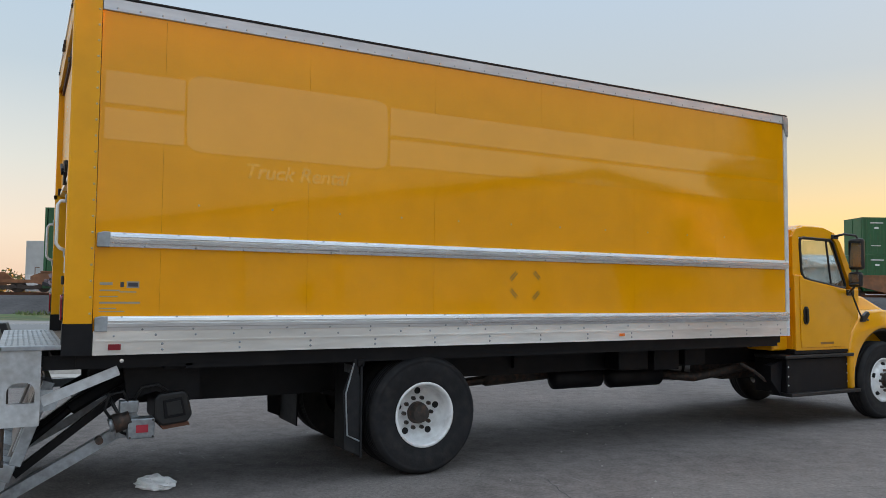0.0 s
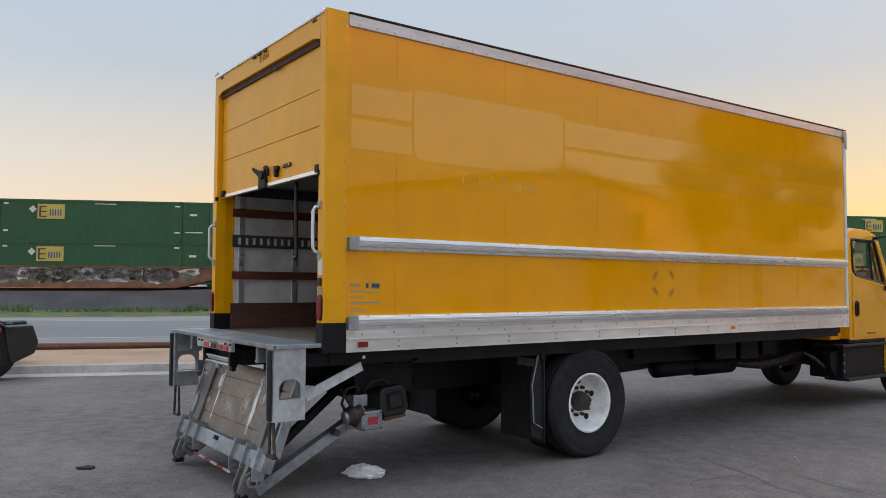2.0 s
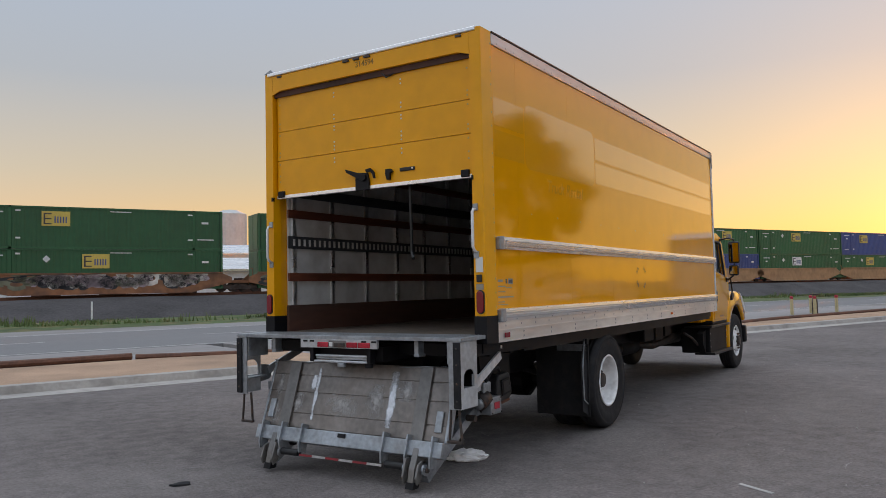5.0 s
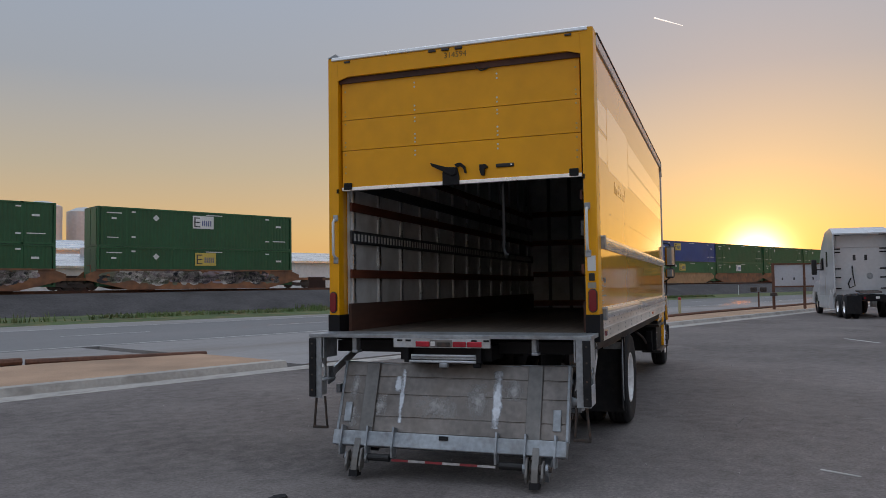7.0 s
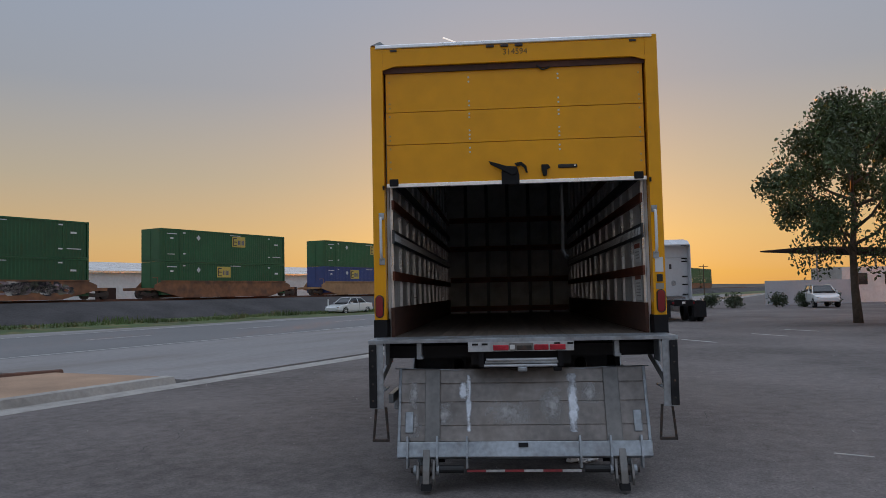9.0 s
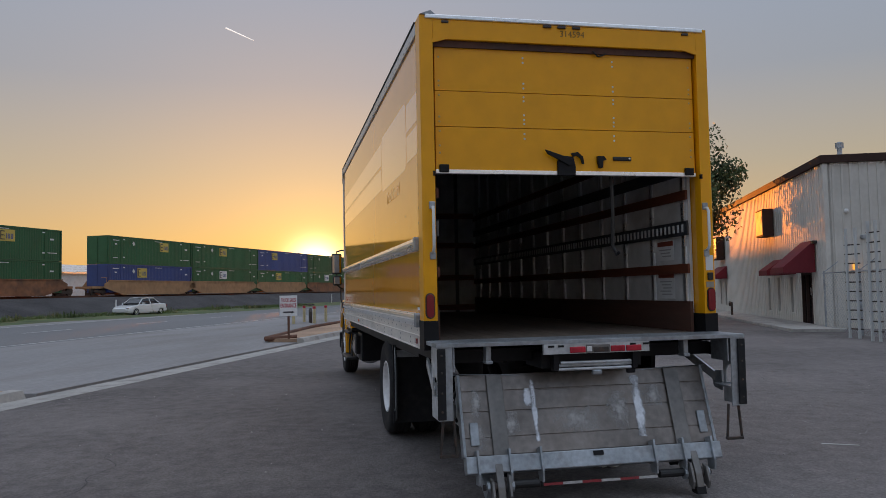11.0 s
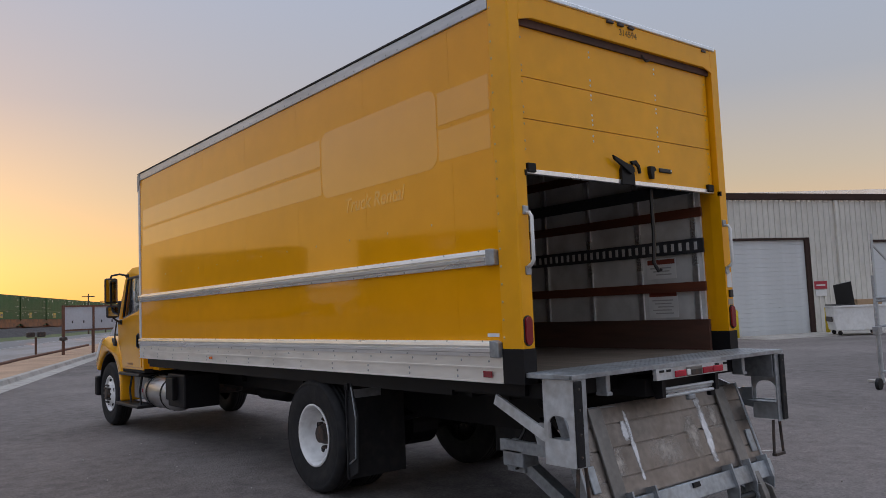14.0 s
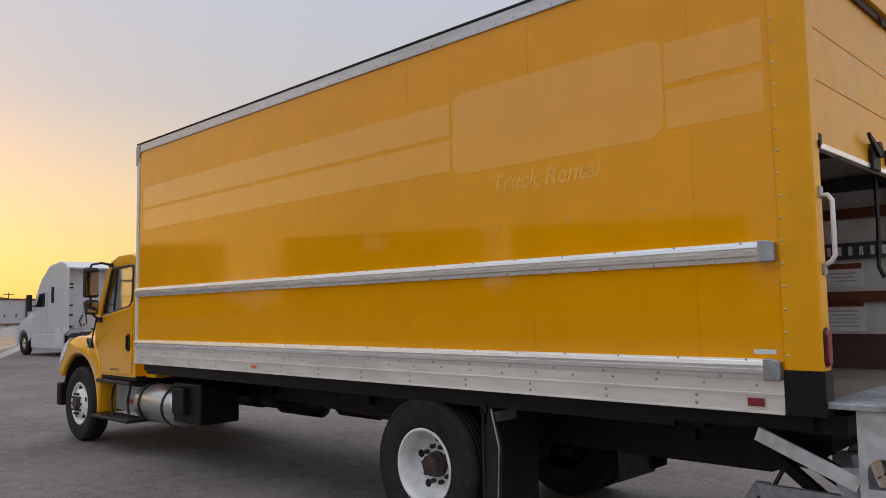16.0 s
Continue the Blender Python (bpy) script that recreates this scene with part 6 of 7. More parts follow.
part("service_conduit", tube([(-0.06, -5.0, 0.0), (-0.06, -5.0, 3.3), (-0.06, -4.2, 3.3)], 0.025, 6), GALV, side)
red = part("warning_sign", block(-0.05, -0.034, -14.75, -14.05, 1.95, 2.3), SIGN_RED, side, "red and white warning sign")
part("sign_line", block(-0.054, -0.05, -14.65, -14.15, 2.09, 2.15), SIGN_WHITE, red)
part("white_sign", block(-0.05, -0.034, -14.7, -14.1, 1.62, 1.9), SIGN_WHITE, side)
lp = bpy.data.lights.new("wall_lamp_light", "SPOT")
lp.energy, lp.color, lp.spot_size, lp.spot_blend, lp.shadow_soft_size = 45, (1.0, 0.74, 0.36), radians(150), 0.6, 0.08
lpo = new("wall_lamp_light", lp)
lpo.matrix_world = BLD @ pose(-0.25, -6.8, 3.9)
solid("sidewalk", block(-1.6, 44, 0.02, 1.7, 0.0, 0.11, 0.01), CONCRETE, "concrete walk along the building's front", "sidewalk", BLD, "structure")
solid("loading_apron", block(-3.2, -0.06, -40, -8.8, 0.0, 0.02), CONCRETE, "pale concrete apron before the roll-up doors", "apron", BLD, "structure")
for k, (x, y) in enumerate(((5.4, 3.3), (8.2, 3.5))):
    solid("wheel_stop", prism([(-0.9, 0.0), (0.9, 0.0), (0.85, 0.13), (-0.85, 0.13)], -0.09, 0.09, "y", bevel=0.02), WHITE_PAINT, "white concrete wheel stop on the lot", "wheel stop", BLD @ pose(x, y, 0, 0, 0, 8), group="wheel stops")
for y in (-9.2, -13.95):
    b = solid("bollard", lathe([(0.09, 0.0), (0.09, 1.1), (0.06, 1.16), (0.01, 1.18)], (0, 0, 0), "z", 16), SAFETY, "yellow steel bollard beside a roll-up door", "bollard", BLD @ pose(-0.75, y, 0.02), group="door bollards", smooth=True)

# dumpster
bin_ = thing("dumpster", "scuffed white steel dumpster with one black lid raised", "dumpster", BLD @ pose(-3.13, -13.12, 0.02, 0, 0, 58) @ Matrix.Diagonal((0.8, 0.85, 1.0, 1)))
part("bin_body", prism([(-1.1, 0.2), (1.1, 0.2), (1.2, 0.75), (1.2, 1.15), (-1.2, 1.15), (-1.2, 0.75)], -0.85, 0.85, "y", bevel=0.02), WHITE_PAINT, bin_)
part("bin_rim", block(-1.24, 1.24, -0.89, 0.89, 1.12, 1.2, 0.01), WHITE_PAINT, bin_)
part("closed_lid", block(0.25, 1.2, -0.88, 0.88, 1.2, 1.25, 0.01), BLACK_PLASTIC, bin_, "closed black lid")
lid = part("raised_lid", block(0.10, 0.95, -0.02, 0.03, 0.0, 1.0, 0.01), BLACK_PLASTIC, bin_, "raised black lid")
lid.matrix_local = pose(0, 0.5, 1.22, -14, 9, 0)
for k in range(5):
    part("lid_rib", block(0.15 + 0.17 * k, 0.21 + 0.17 * k, -0.045, -0.02, 0.06, 0.95), BLACK_PLASTIC, lid)
part("cardboard", block(-1.15, 0.0, -0.5, 0.5, 1.1, 1.42, 0.02), material("brown_cardboard", (0.33, 0.22, 0.13), 0.9), bin_, "brown cardboard sticking out")
for x in (-1.24, 1.2):
    part("fork_pocket", block(x, x + 0.05, -0.6, 0.6, 0.55, 0.75, 0.01), HUB_DARK, bin_)
for x in (-0.9, 0.9):
    for y in (-0.65, 0.65):
        part("caster", lathe([(0.01, -0.03), (0.1, -0.03), (0.1, 0.03), (0.01, 0.03)], (x, y, 0.1), "y", 14), RUBBER, bin_)
part("printed_block", block(-0.7, -0.1, -0.858, -0.85, 0.5, 0.8), BAR_GREY, bin_)
part("printed_block", block(0.15, 0.7, -0.858, -0.85, 0.45, 0.75), BAR_GREY, bin_)

# ---- chain-link fence, ladders and the gate frame ----
FENCE_V = -8.75
fence = thing("chain_link_fence", "grey chain-link fence with angled barbed-wire arms", "fence", ROAD)
bm = bmesh.new()
u0, u1, h = 13.0, 22.9, 1.95
step = 0.16
k = 0
while u0 + k * step < u1 + h:
    for sgn in (-1, 1):
        a = u0 + k * step - (h if sgn > 0 else 0)
        s0, s1 = a, a + h
        z0, z1 = (0.05, h + 0.05) if sgn > 0 else (h + 0.05, 0.05)
        if s0 < u0:
            z0 += (u0 - s0) * (z1 - z0) / h
            s0 = u0
        if s1 > u1:
            z1 -= (s1 - u1) * (z1 - z0) / (s1 - s0)
            s1 = u1
        if s1 - s0 > 0.05:
            tube([(s0, FENCE_V, z0), (s1, FENCE_V + 0.004, z1)], 0.0028, 3, bm)
    k += 1
ob = part("wire_mesh", bm, GALV, fence)
ob["kind"] = "stuff"
part("top_rail", tube([(u0, FENCE_V, 2.02), (u1, FENCE_V, 2.02)], 0.022, 8), GALV, fence)
for u in (13.4, 16.3, 19.3, 22.8):
    part("fence_post", tube([(u, FENCE_V, 0.0), (u, FENCE_V, 2.1)], 0.035, 10), GALV, fence)
    part("barb_arm", tube([(u, FENCE_V, 2.05), (u + 0.05, FENCE_V - 0.5, 2.42)], 0.018, 6), GALV, fence)


def ladder(u, v, height, width, label, turn=0.0):
    lad = thing("ladder", label, "ladder", ROAD @ pose(u, v, 0, 0, 0, turn))
    for s in (-1, 1):
        part("ladder_rail", block(s * width / 2 - 0.03, s * width / 2 + 0.03, -0.035, 0.035, 0.0, height, 0.005), GREY_BOX, lad)
    n = int(height / 0.28)
    for k in range(1, n):
        part("rung", tube([(-width / 2 - 0.1, -0.03, 0.28 * k), (width / 2 + 0.1, -0.03, 0.28 * k)], 0.02, 6), HUB_DARK, lad)


ladder(18.3, -8.2, 3.3, 0.34, "tall pale ladder standing upright at the fence", 30)
ladder(16.9, -8.3, 3.4, 0.30, "tall pale ladder standing upright at the fence", 20)
ladder(11.9, -8.9, 3.5, 0.30, "tall pale ladder standing upright near the wall lamp", -52)
ladder(4.5, -8.9, 3.4, 0.5, "wide pale ladder standing beside the gate frame", 60)
for u in (15.2, 14.3):
    pole = thing("spiked_pole", "slim pale pole with short dark spikes", "pole", ROAD @ pose(u, -8.5, 0))
    part("shaft", tube([(0, 0, 0), (0, 0, 3.3)], 0.02, 8), WALLMAT, pole)
    for k in range(9):
        part("spike", tube([(-0.06, 0, 0.35 + 0.34 * k), (0.06, 0, 0.35 + 0.34 * k)], 0.018, 5), BLACK_STEEL, pole)
gate = thing("rolling_gate_frame", "grey tubular rolling gate frame with a small wheel", "gate", ROAD @ pose(5.6, -8.1, 0, 0, 0, -70))
for x in (0.0, 1.5):
    part("gate_upright", tube([(x, 0, 0.12), (x, 0, 2.0)], 0.03, 8), GALV, gate)
part("tall_upright", tube([(0.12, 0.02, 0.1), (0.12, 0.02, 2.75)], 0.022, 8), GREY_BOX, gate)
for z in (0.3, 1.1, 1.55, 1.6):
    part("gate_bar", tube([(0, 0, z), (1.5, 0, z)], 0.022, 8), GALV, gate)
part("stay_arm", tube([(0.12, 0.02, 2.55), (0.75, 0.0, 2.2)], 0.02, 6), GREY_BOX, gate)
part("gate_lock", block(-0.08, 0.08, -0.05, 0.05, 0.95, 1.1, 0.01), GALV, gate)
part("gate_wheel", lathe([(0.02, -0.03), (0.1, -0.03), (0.1, 0.03), (0.02, 0.03)], (-0.1, 0, 0.1), "y", 14), RUBBER, gate)
solid("gate_footing", block(-0.4, 2.4, -0.5, 0.5, 0.0, 0.05, 0.01), CONCRETE, "pale concrete slab under the gate frame", "slab", ROAD @ pose(4.2, -9.3, 0), "structure")


def entrance_sign(m, post, label):
    s = thing("entrance_sign", label, "sign", m)
    if post:
        part("sign_post", block(-0.05, 0.05, -0.0, 0.09, 0.0, 0.95), RUST, s, "brown square sign post")
    z0 = 0.9 if post else 1.12
    bd = part("sign_board", block(-0.4, 0.4, -0.02, 0.0, z0, z0 + 0.8, 0.004), SIGN_WHITE, s, "white board with red lettering")
    for words, z in (("TRUCK SALES", 0.61), ("ENTRANCE", 0.40)):
        letters("sign_lettering", words, 0.15 if words[0] == "T" else 0.165, SIGN_RED, bd, pose(0, -0.0225, z0 + z, 90, 0, 0) @ Matrix.Diagonal((0.72 if words[0] == "T" else 0.86, 1.35, 1, 1)), "red capital lettering", 0, 0.004)
    part("sign_arrow", prism([(-0.24, z0 + 0.12), (0.14, z0 + 0.12), (0.14, z0 + 0.09), (0.27, z0 + 0.15), (0.14, z0 + 0.21), (0.14, z0 + 0.18), (-0.24, z0 + 0.18)], -0.024, -0.02, "y"), BAR_DARK, bd, "black arrow")


entrance_sign(pose(20.4, 2.2, 0.13, 0, 0, -94) @ Matrix.Diagonal((0.73, 0.73, 0.86, 1)), True, "white entrance sign with red words on a brown post")
entrance_sign(pose(8.95, -13.0, 0.57, 0, 0, -139) @ Matrix.Diagonal((0.6, 0.6, 0.6, 1)), False, "white entrance sign with red words on the fence")

# yellow-capped bollards round a hydrant, a mailbox, the framed boards
for du, dv in ((-1.3, 0.5), (0.9, 0.7), (1.2, -0.5), (-1.1, -0.6)):
    b = thing("guard_post", "tan guard post with a red cap beside the road", "post", pose(*road_at(35 + du, 14.7 + dv)), "guard posts")
    part("post_shaft", lathe([(0.08, 0), (0.08, 0.8), (0.01, 0.82)], (0, 0, 0), "z", 12), material("tan_post_paint", (0.55, 0.45, 0.25), 0.7), b)
    part("post_cap", lathe([(0.085, 0.8), (0.085, 0.92), (0.01, 0.95)], (0, 0, 0), "z", 12), SIGN_RED, b)
hyd = thing("pipe_valve", "dark standing water valve between guard posts", "valve", pose(*road_at(35, 14.7)))
part("valve_pipe", tube([(-0.5, 0, 0), (-0.5, 0, 0.6), (-0.35, 0, 0.75), (0.35, 0, 0.75), (0.5, 0, 0.6), (0.5, 0, 0)], 0.08, 8), HUB_DARK, hyd)
part("valve_wheel", lathe([(0.02, 0.95), (0.22, 0.97), (0.22, 1.02), (0.02, 1.04)], (0, 0, 0), "z", 12), HUB_DARK, hyd)
mb = thing("mailbox", "dark mailbox pair on a slim post", "mailbox", pose(46, -4.5, 0.13))
part("mailbox_post", block(-0.05, 0.05, -0.05, 0.05, 0, 1.0), RUST, mb)
for y in (-0.28, 0.28):
    part("mail_box", block(-0.25, 0.25, y - 0.2, y + 0.2, 1.0, 1.3, 0.05), HUB_DARK, mb)
boards = thing("notice_boards", "white panels in a rusty steel frame on posts", "board", pose(42.4, -5.17, 0.13, 0, 0, -67.5))
for k in range(4):
    part("board_post", block(1.85 * k - 0.06, 1.85 * k + 0.06, -0.06, 0.06, 0, 2.7), RUST, boards)
for k in range(3):
    part("board_panel", block(1.85 * k + 0.06, 1.85 * k + 1.79, -0.02, 0.02, 1.35, 2.6), TARP_GREY, boards, "blank white panel")
    for x in (0.5, 1.2):
        part("panel_vent", block(1.85 * k + x, 1.85 * k + x + 0.08, -0.03, -0.02, 1.7, 1.85), BAR_DARK, boards)
for z in (1.28, 2.6):
    part("board_rail", block(-0.06, 5.6, -0.05, 0.05, z, z + 0.09), RUST, boards)
part("floral_tie", lathe([(0.02, 0.75), (0.22, 0.8), (0.2, 0.95), (0.02, 1.0)], (0, 0, 0), "z", 8), HUB_DARK, boards)


# ---- parked vehicles ----
def small_wheel(x, y, g, parent, r=0.31, w=0.2):
    t = part("wheel", lathe([(r * 0.62, g * (y - 0.015)), (r * 0.8, g * y), (r * 0.95, g * (y - 0.02)), (r, g * (y - 0.05)), (r, g * (y - w + 0.03)), (r * 0.7, g * (y - w))], (x, 0, r), "y", 26), RUBBER, parent, smooth=True)
    part("wheel_disc", lathe([(r * 0.64, g * (y - 0.02)), (r * 0.5, g * (y - 0.035)), (0.06, g * (y - 0.02)), (0.01, g * (y - 0.015))], (x, 0, r), "y", 20), ALU, t, "silver wheel cover")
    bm = bmesh.new()
    for k in range(5):
        a = k * math.tau / 5
        c, s = math.cos(a), math.sin(a)
        lathe([(0.05, g * (y - 0.012)), (0.001, g * (y - 0.012))], (x + 0.4 * r * c, 0, r + 0.4 * r * s), "y", 8, bm)
    part("wheel_gap", bm, HOLE_SHADE, t)


def sedan(name, paint, label, m, suv=False, cat="car"):
    """A car facing +x: lofted lower body, glasshouse, wheels, lamps, plates."""
    car = thing(name, label, cat, m)
    L, W = (4.5, 0.88) if not suv else (4.7, 0.93)
    up = 0.0 if not suv else 0.18
    def loft(sections, nm, mat, lbl=""):
        bm = bmesh.new()
        rings = []
        for x, hw, z0, z1, tuck in sections:
            pts = [(-hw + tuck, z0), (-hw, z0 + 0.12), (-hw, (z0 + z1) / 2), (-hw + tuck * 0.6, z1 - 0.05), (-hw + tuck * 1.6, z1), (hw - tuck * 1.6, z1), (hw - tuck * 0.6, z1 - 0.05), (hw, (z0 + z1) / 2), (hw, z0 + 0.12), (hw - tuck, z0)]
            rings.append([bm.verts.new((x, y, z)) for y, z in pts])
        for a, b in zip(rings, rings[1:]):
            for k in range(10):
                bm.faces.new((a[k], a[(k + 1) % 10], b[(k + 1) % 10], b[k]))
        bm.faces.new(rings[0])
        bm.faces.new(rings[-1])
        bmesh.ops.recalc_face_normals(bm, faces=bm.faces[:])
        return part(nm, bm, mat, car, lbl, False)
    b0, b1 = -L / 2, L / 2
    belt = 0.93 + up * 1.2
    body = loft([(b0, W - 0.16, 0.34 + up, 0.80 + up, 0.1), (b0 + 0.15, W - 0.05, 0.26 + up, belt, 0.07), (b0 + 0.8, W, 0.22 + up, belt + 0.03, 0.05), (0, W, 0.2 + up, belt, 0.05), (b1 - 1.3, W, 0.2 + up, belt - 0.03, 0.05), (b1 - 0.5, W - 0.02, 0.22 + up, 0.80 + up, 0.06), (b1 - 0.1, W - 0.12, 0.26 + up, 0.68 + up, 0.1), (b1, W - 0.25, 0.32 + up, 0.58 + up, 0.1)], "body", paint)
    top = 1.42 if not suv else 1.72
    back = b0 + (0.75 if not suv else 0.2)
    gh = [(back, W - 0.14, belt - 0.02, belt + 0.02, 0.04), (back + (0.65 if not suv else 0.35), W - 0.22, belt - 0.02, top - 0.05, 0.12), (-0.1, W - 0.2, belt - 0.02, top, 0.13), (0.35, W - 0.2, belt - 0.02, top - 0.04, 0.13), (b1 - 1.25, W - 0.12, belt - 0.04, belt, 0.05)]
    loft(gh, "glasshouse", DARKGLASS, "dark tinted windows")
    roof = [(back + (0.62 if not suv else 0.3), W - 0.26, top - 0.09, top - 0.02, 0.05), (-0.1, W - 0.27, top - 0.06, top + 0.02, 0.06), (0.38, W - 0.26, top - 0.1, top - 0.02, 0.05)]
    loft(roof, "roof", paint)
    for g in (-1, 1):
        for p, q in (((back + 0.02, belt), (back + 0.66, top - 0.05)), ((0.42, top - 0.05), (b1 - 1.22, belt - 0.02)), ((-0.35, belt), (-0.3, top - 0.03))):
            part("pillar", tube([(p[0], g * (W - 0.12), p[1]), (q[0], g * (W - 0.28), q[1])] if q[1] > p[1] else [(p[0], g * (W - 0.27), p[1]), (q[0], g * (W - 0.12), q[1])], 0.035, 6), paint, car)
        for x in (b0 + 0.85, b1 - 0.88):
            part("wheel_arch", lathe([(0.36, g * (W + 0.004)), (0.36, g * (W - 0.24)), (0.01, g * (W - 0.24))], (x, 0, 0.31 + up * 0.4), "y", 22), HOLE_SHADE, car)
            small_wheel(x, W + 0.012, g, car, 0.31 + up * 0.3)
        part("tail_lamp", block(b0 - 0.01, b0 + 0.12, g * (W - 0.42), g * (W - 0.10), 0.66 + up, 0.84 + up, 0.03), RED_LENS, car, "red tail lamp")
        part("head_lamp", block(b1 - 0.25, b1 - 0.06, g * (W - 0.45), g * (W - 0.13), 0.56 + up, 0.68 + up, 0.03), CHROME, car)
        part("wing_mirror", block(0.62, 0.80, g * (W - 0.02), g * (W + 0.16), belt + 0.0, belt + 0.12, 0.03), paint, car)
        part("door_seam", block(-0.36, -0.345, g * (W - 0.01), g * (W + 0.003), 0.35 + up, belt), HOLE_SHADE, car)
        for x in (-0.62, 0.3):
            part("door_pull", block(x, x + 0.16, g * (W - 0.01), g * (W + 0.02), belt - 0.16, belt - 0.12, 0.008), paint, car)
    part("number_plate", block(b0 - 0.015, b0 + 0.03, -0.16, 0.16, 0.62 + up, 0.72 + up), BAR_GREY, car)
    part("rear_bumper", block(b0 - 0.06, b0 + 0.1, -W + 0.14, W - 0.14, 0.36 + up, 0.56 + up, 0.04), paint, car)
    return car


sedan("silver_sedan", SILVER_CAR, "silver sedan parked behind the chain-link fence", ROAD @ pose(18.1, -11.2, 0))
sedan("white_sedan", WHITE_CAR, "white sedan on the far lane of the road", pose(64.9, 14.5, 0.0, 0, 0, 150) @ Matrix.Diagonal((1.12, 1.1, 1.06, 1)))
sedan("white_suv", WHITE_CAR, "white sport utility car parked beyond the bushes", pose(55, -24.5, 0, 0, 0, 172), True)

# white sleeper tractor
semi = thing("road_tractor", "white sleeper road tractor parked with its bare frame behind", "truck", pose(35.0, -8.6, 0, 0, 0, 4) @ Matrix.Diagonal((1, 1, 1.06, 1)))
part("sleeper_box", prism([(0.0, 1.15), (0.0, 3.98), (0.5, 4.08), (1.6, 3.95), (2.5, 3.35), (3.0, 2.75), (3.3, 2.1), (3.3, 0.9), (0.0, 0.9)], -1.22, 1.22, "y", bevel=0.06), SEMI_WHITE, semi)
part("rear_panel", block(-0.03, 0.0, -1.08, 1.08, 1.2, 3.1, 0.01), SEMI_WHITE, semi)
part("upper_rear_panel", block(-0.03, 0.0, -1.02, 1.02, 3.14, 3.9, 0.01), SEMI_WHITE, semi)
for g in (-1, 1):
    part("side_fairing", prism([(-0.45, 1.1), (-0.40, 3.75), (0.05, 4.0), (0.05, 0.9)], g * 1.18, g * 1.24, "y"), SEMI_WHITE, semi, "white gap fairing")
    part("skirt", block(0.0, 3.4, g * 1.16, g * 1.24, 0.35, 0.95, 0.02), SEMI_WHITE, semi)
    part("side_window", prism([(2.0, 2.15), (2.0, 2.75), (2.6, 2.72), (3.0, 2.15)], g * 1.215, g * 1.235, "y"), DARKGLASS, semi)
    part("sleeper_window", block(1.05, 1.3, g * 1.215, g * 1.23, 2.3, 3.0, 0.03), DARKGLASS, semi)
    part("door_line", block(1.72, 1.74, g * 1.215, g * 1.228, 0.95, 2.8), BAR_GREY, semi)
    part("mirror", block(3.05, 3.2, g * 1.35, g * 1.6, 1.95, 2.7, 0.04), BLACK_PLASTIC, semi)
    part("mirror_stay", tube([(2.9, g * 1.2, 2.2), (3.1, g * 1.42, 2.2)], 0.03, 6), BLACK_PLASTIC, semi)
    for z in (1.25, 1.75, 2.15, 2.9, 3.05, 3.7):
        part("fairing_hinge", block(-0.06, -0.03, g * 0.85, g * 1.15, z, z + 0.06), BLACK_STEEL, semi)
    part("fender", prism([(3.3, 0.9), (3.3, 1.75), (4.4, 1.6), (5.1, 1.3), (5.4, 1.0), (5.4, 0.5), (4.95, 0.5)] + [(4.4 + 0.6 * math.cos(radians(a)), 0.52 + 0.6 * math.sin(radians(a))) for a in range(10, 171, 16)], g * 0.75, g * 1.22, "y", bevel=0.03), SEMI_WHITE, semi)
    for x in (-0.7, -2.05):
        for y in (1.2, 0.86):
            t = part("drive_wheel", lathe([(0.28, g * y), (0.46, g * y), (0.51, g * (y - 0.05)), (0.51, g * (y - 0.24)), (0.3, g * (y - 0.28))], (x, 0, 0.51), "y", 28), RUBBER, semi, smooth=True)
            part("rim", lathe([(0.29, g * (y - 0.02)), (0.25, g * (y - 0.12)), (0.05, g * (y - 0.14))], (x, 0, 0.51), "y", 20), CHROME, t)
    t = part("steer_wheel", lathe([(0.28, g * 1.18), (0.46, g * 1.18), (0.51, g * 1.13), (0.51, g * 0.95), (0.3, g * 0.9)], (4.4, 0, 0.51), "y", 28), RUBBER, semi, smooth=True)
    part("rim", lathe([(0.29, g * 1.16), (0.2, g * 1.15), (0.05, g * 1.19), (0.01, g * 1.2)], (4.4, 0, 0.51), "y", 20), CHROME, t)
    part("mud_flap", block(-2.68, -2.66, g * 0.58, g * 1.2, 0.22, 0.98), RUBBER, semi)
    part("frame_rail", block(-2.9, 3.4, g * 0.38, g * 0.46, 0.78, 1.02), BLACK_STEEL, semi)
    part("tail_lamp", block(-2.93, -2.9, g * 0.35, g * 0.55, 0.85, 0.95), RED_LENS, semi)
part("hood", prism([(3.2, 0.8), (3.2, 2.05), (4.2, 1.9), (5.1, 1.65), (5.5, 1.3), (5.55, 0.6)], -0.95, 0.95, "y", bevel=0.08), SEMI_WHITE, semi)
part("fifth_wheel", prism([(-1.9, 1.08), (-1.0, 1.14), (-0.9, 1.2), (-1.8, 1.16)], -0.45, 0.45, "y"), HUB_DARK, semi)
part("deck_plate", block(-0.6, 0.0, -0.5, 0.5, 1.02, 1.06), GALV, semi)
part("air_hoses", tube([(-0.03, 0.35, 2.3), (-0.2, 0.36, 1.9), (-0.25, 0.3, 1.4), (-0.12, 0.5, 1.3), (-0.05, 0.55, 1.5), (-0.15, 0.45, 1.75)], 0.03, 6), BLACK_PLASTIC, semi, "coiled black air hoses", True)
for y in (0.25, -0.25):
    part("rear_port", block(-0.05, -0.03, y - 0.06, y + 0.06, 2.55, 2.8, 0.02), BAR_DARK, semi)
# black strip painting the shadowed gap beside the fairing, no post stands here
part("gap_shadow_post", block(-0.06, -0.03, 1.10, 1.17, 1.2, 3.9, 0.01), BLACK_STEEL, semi)
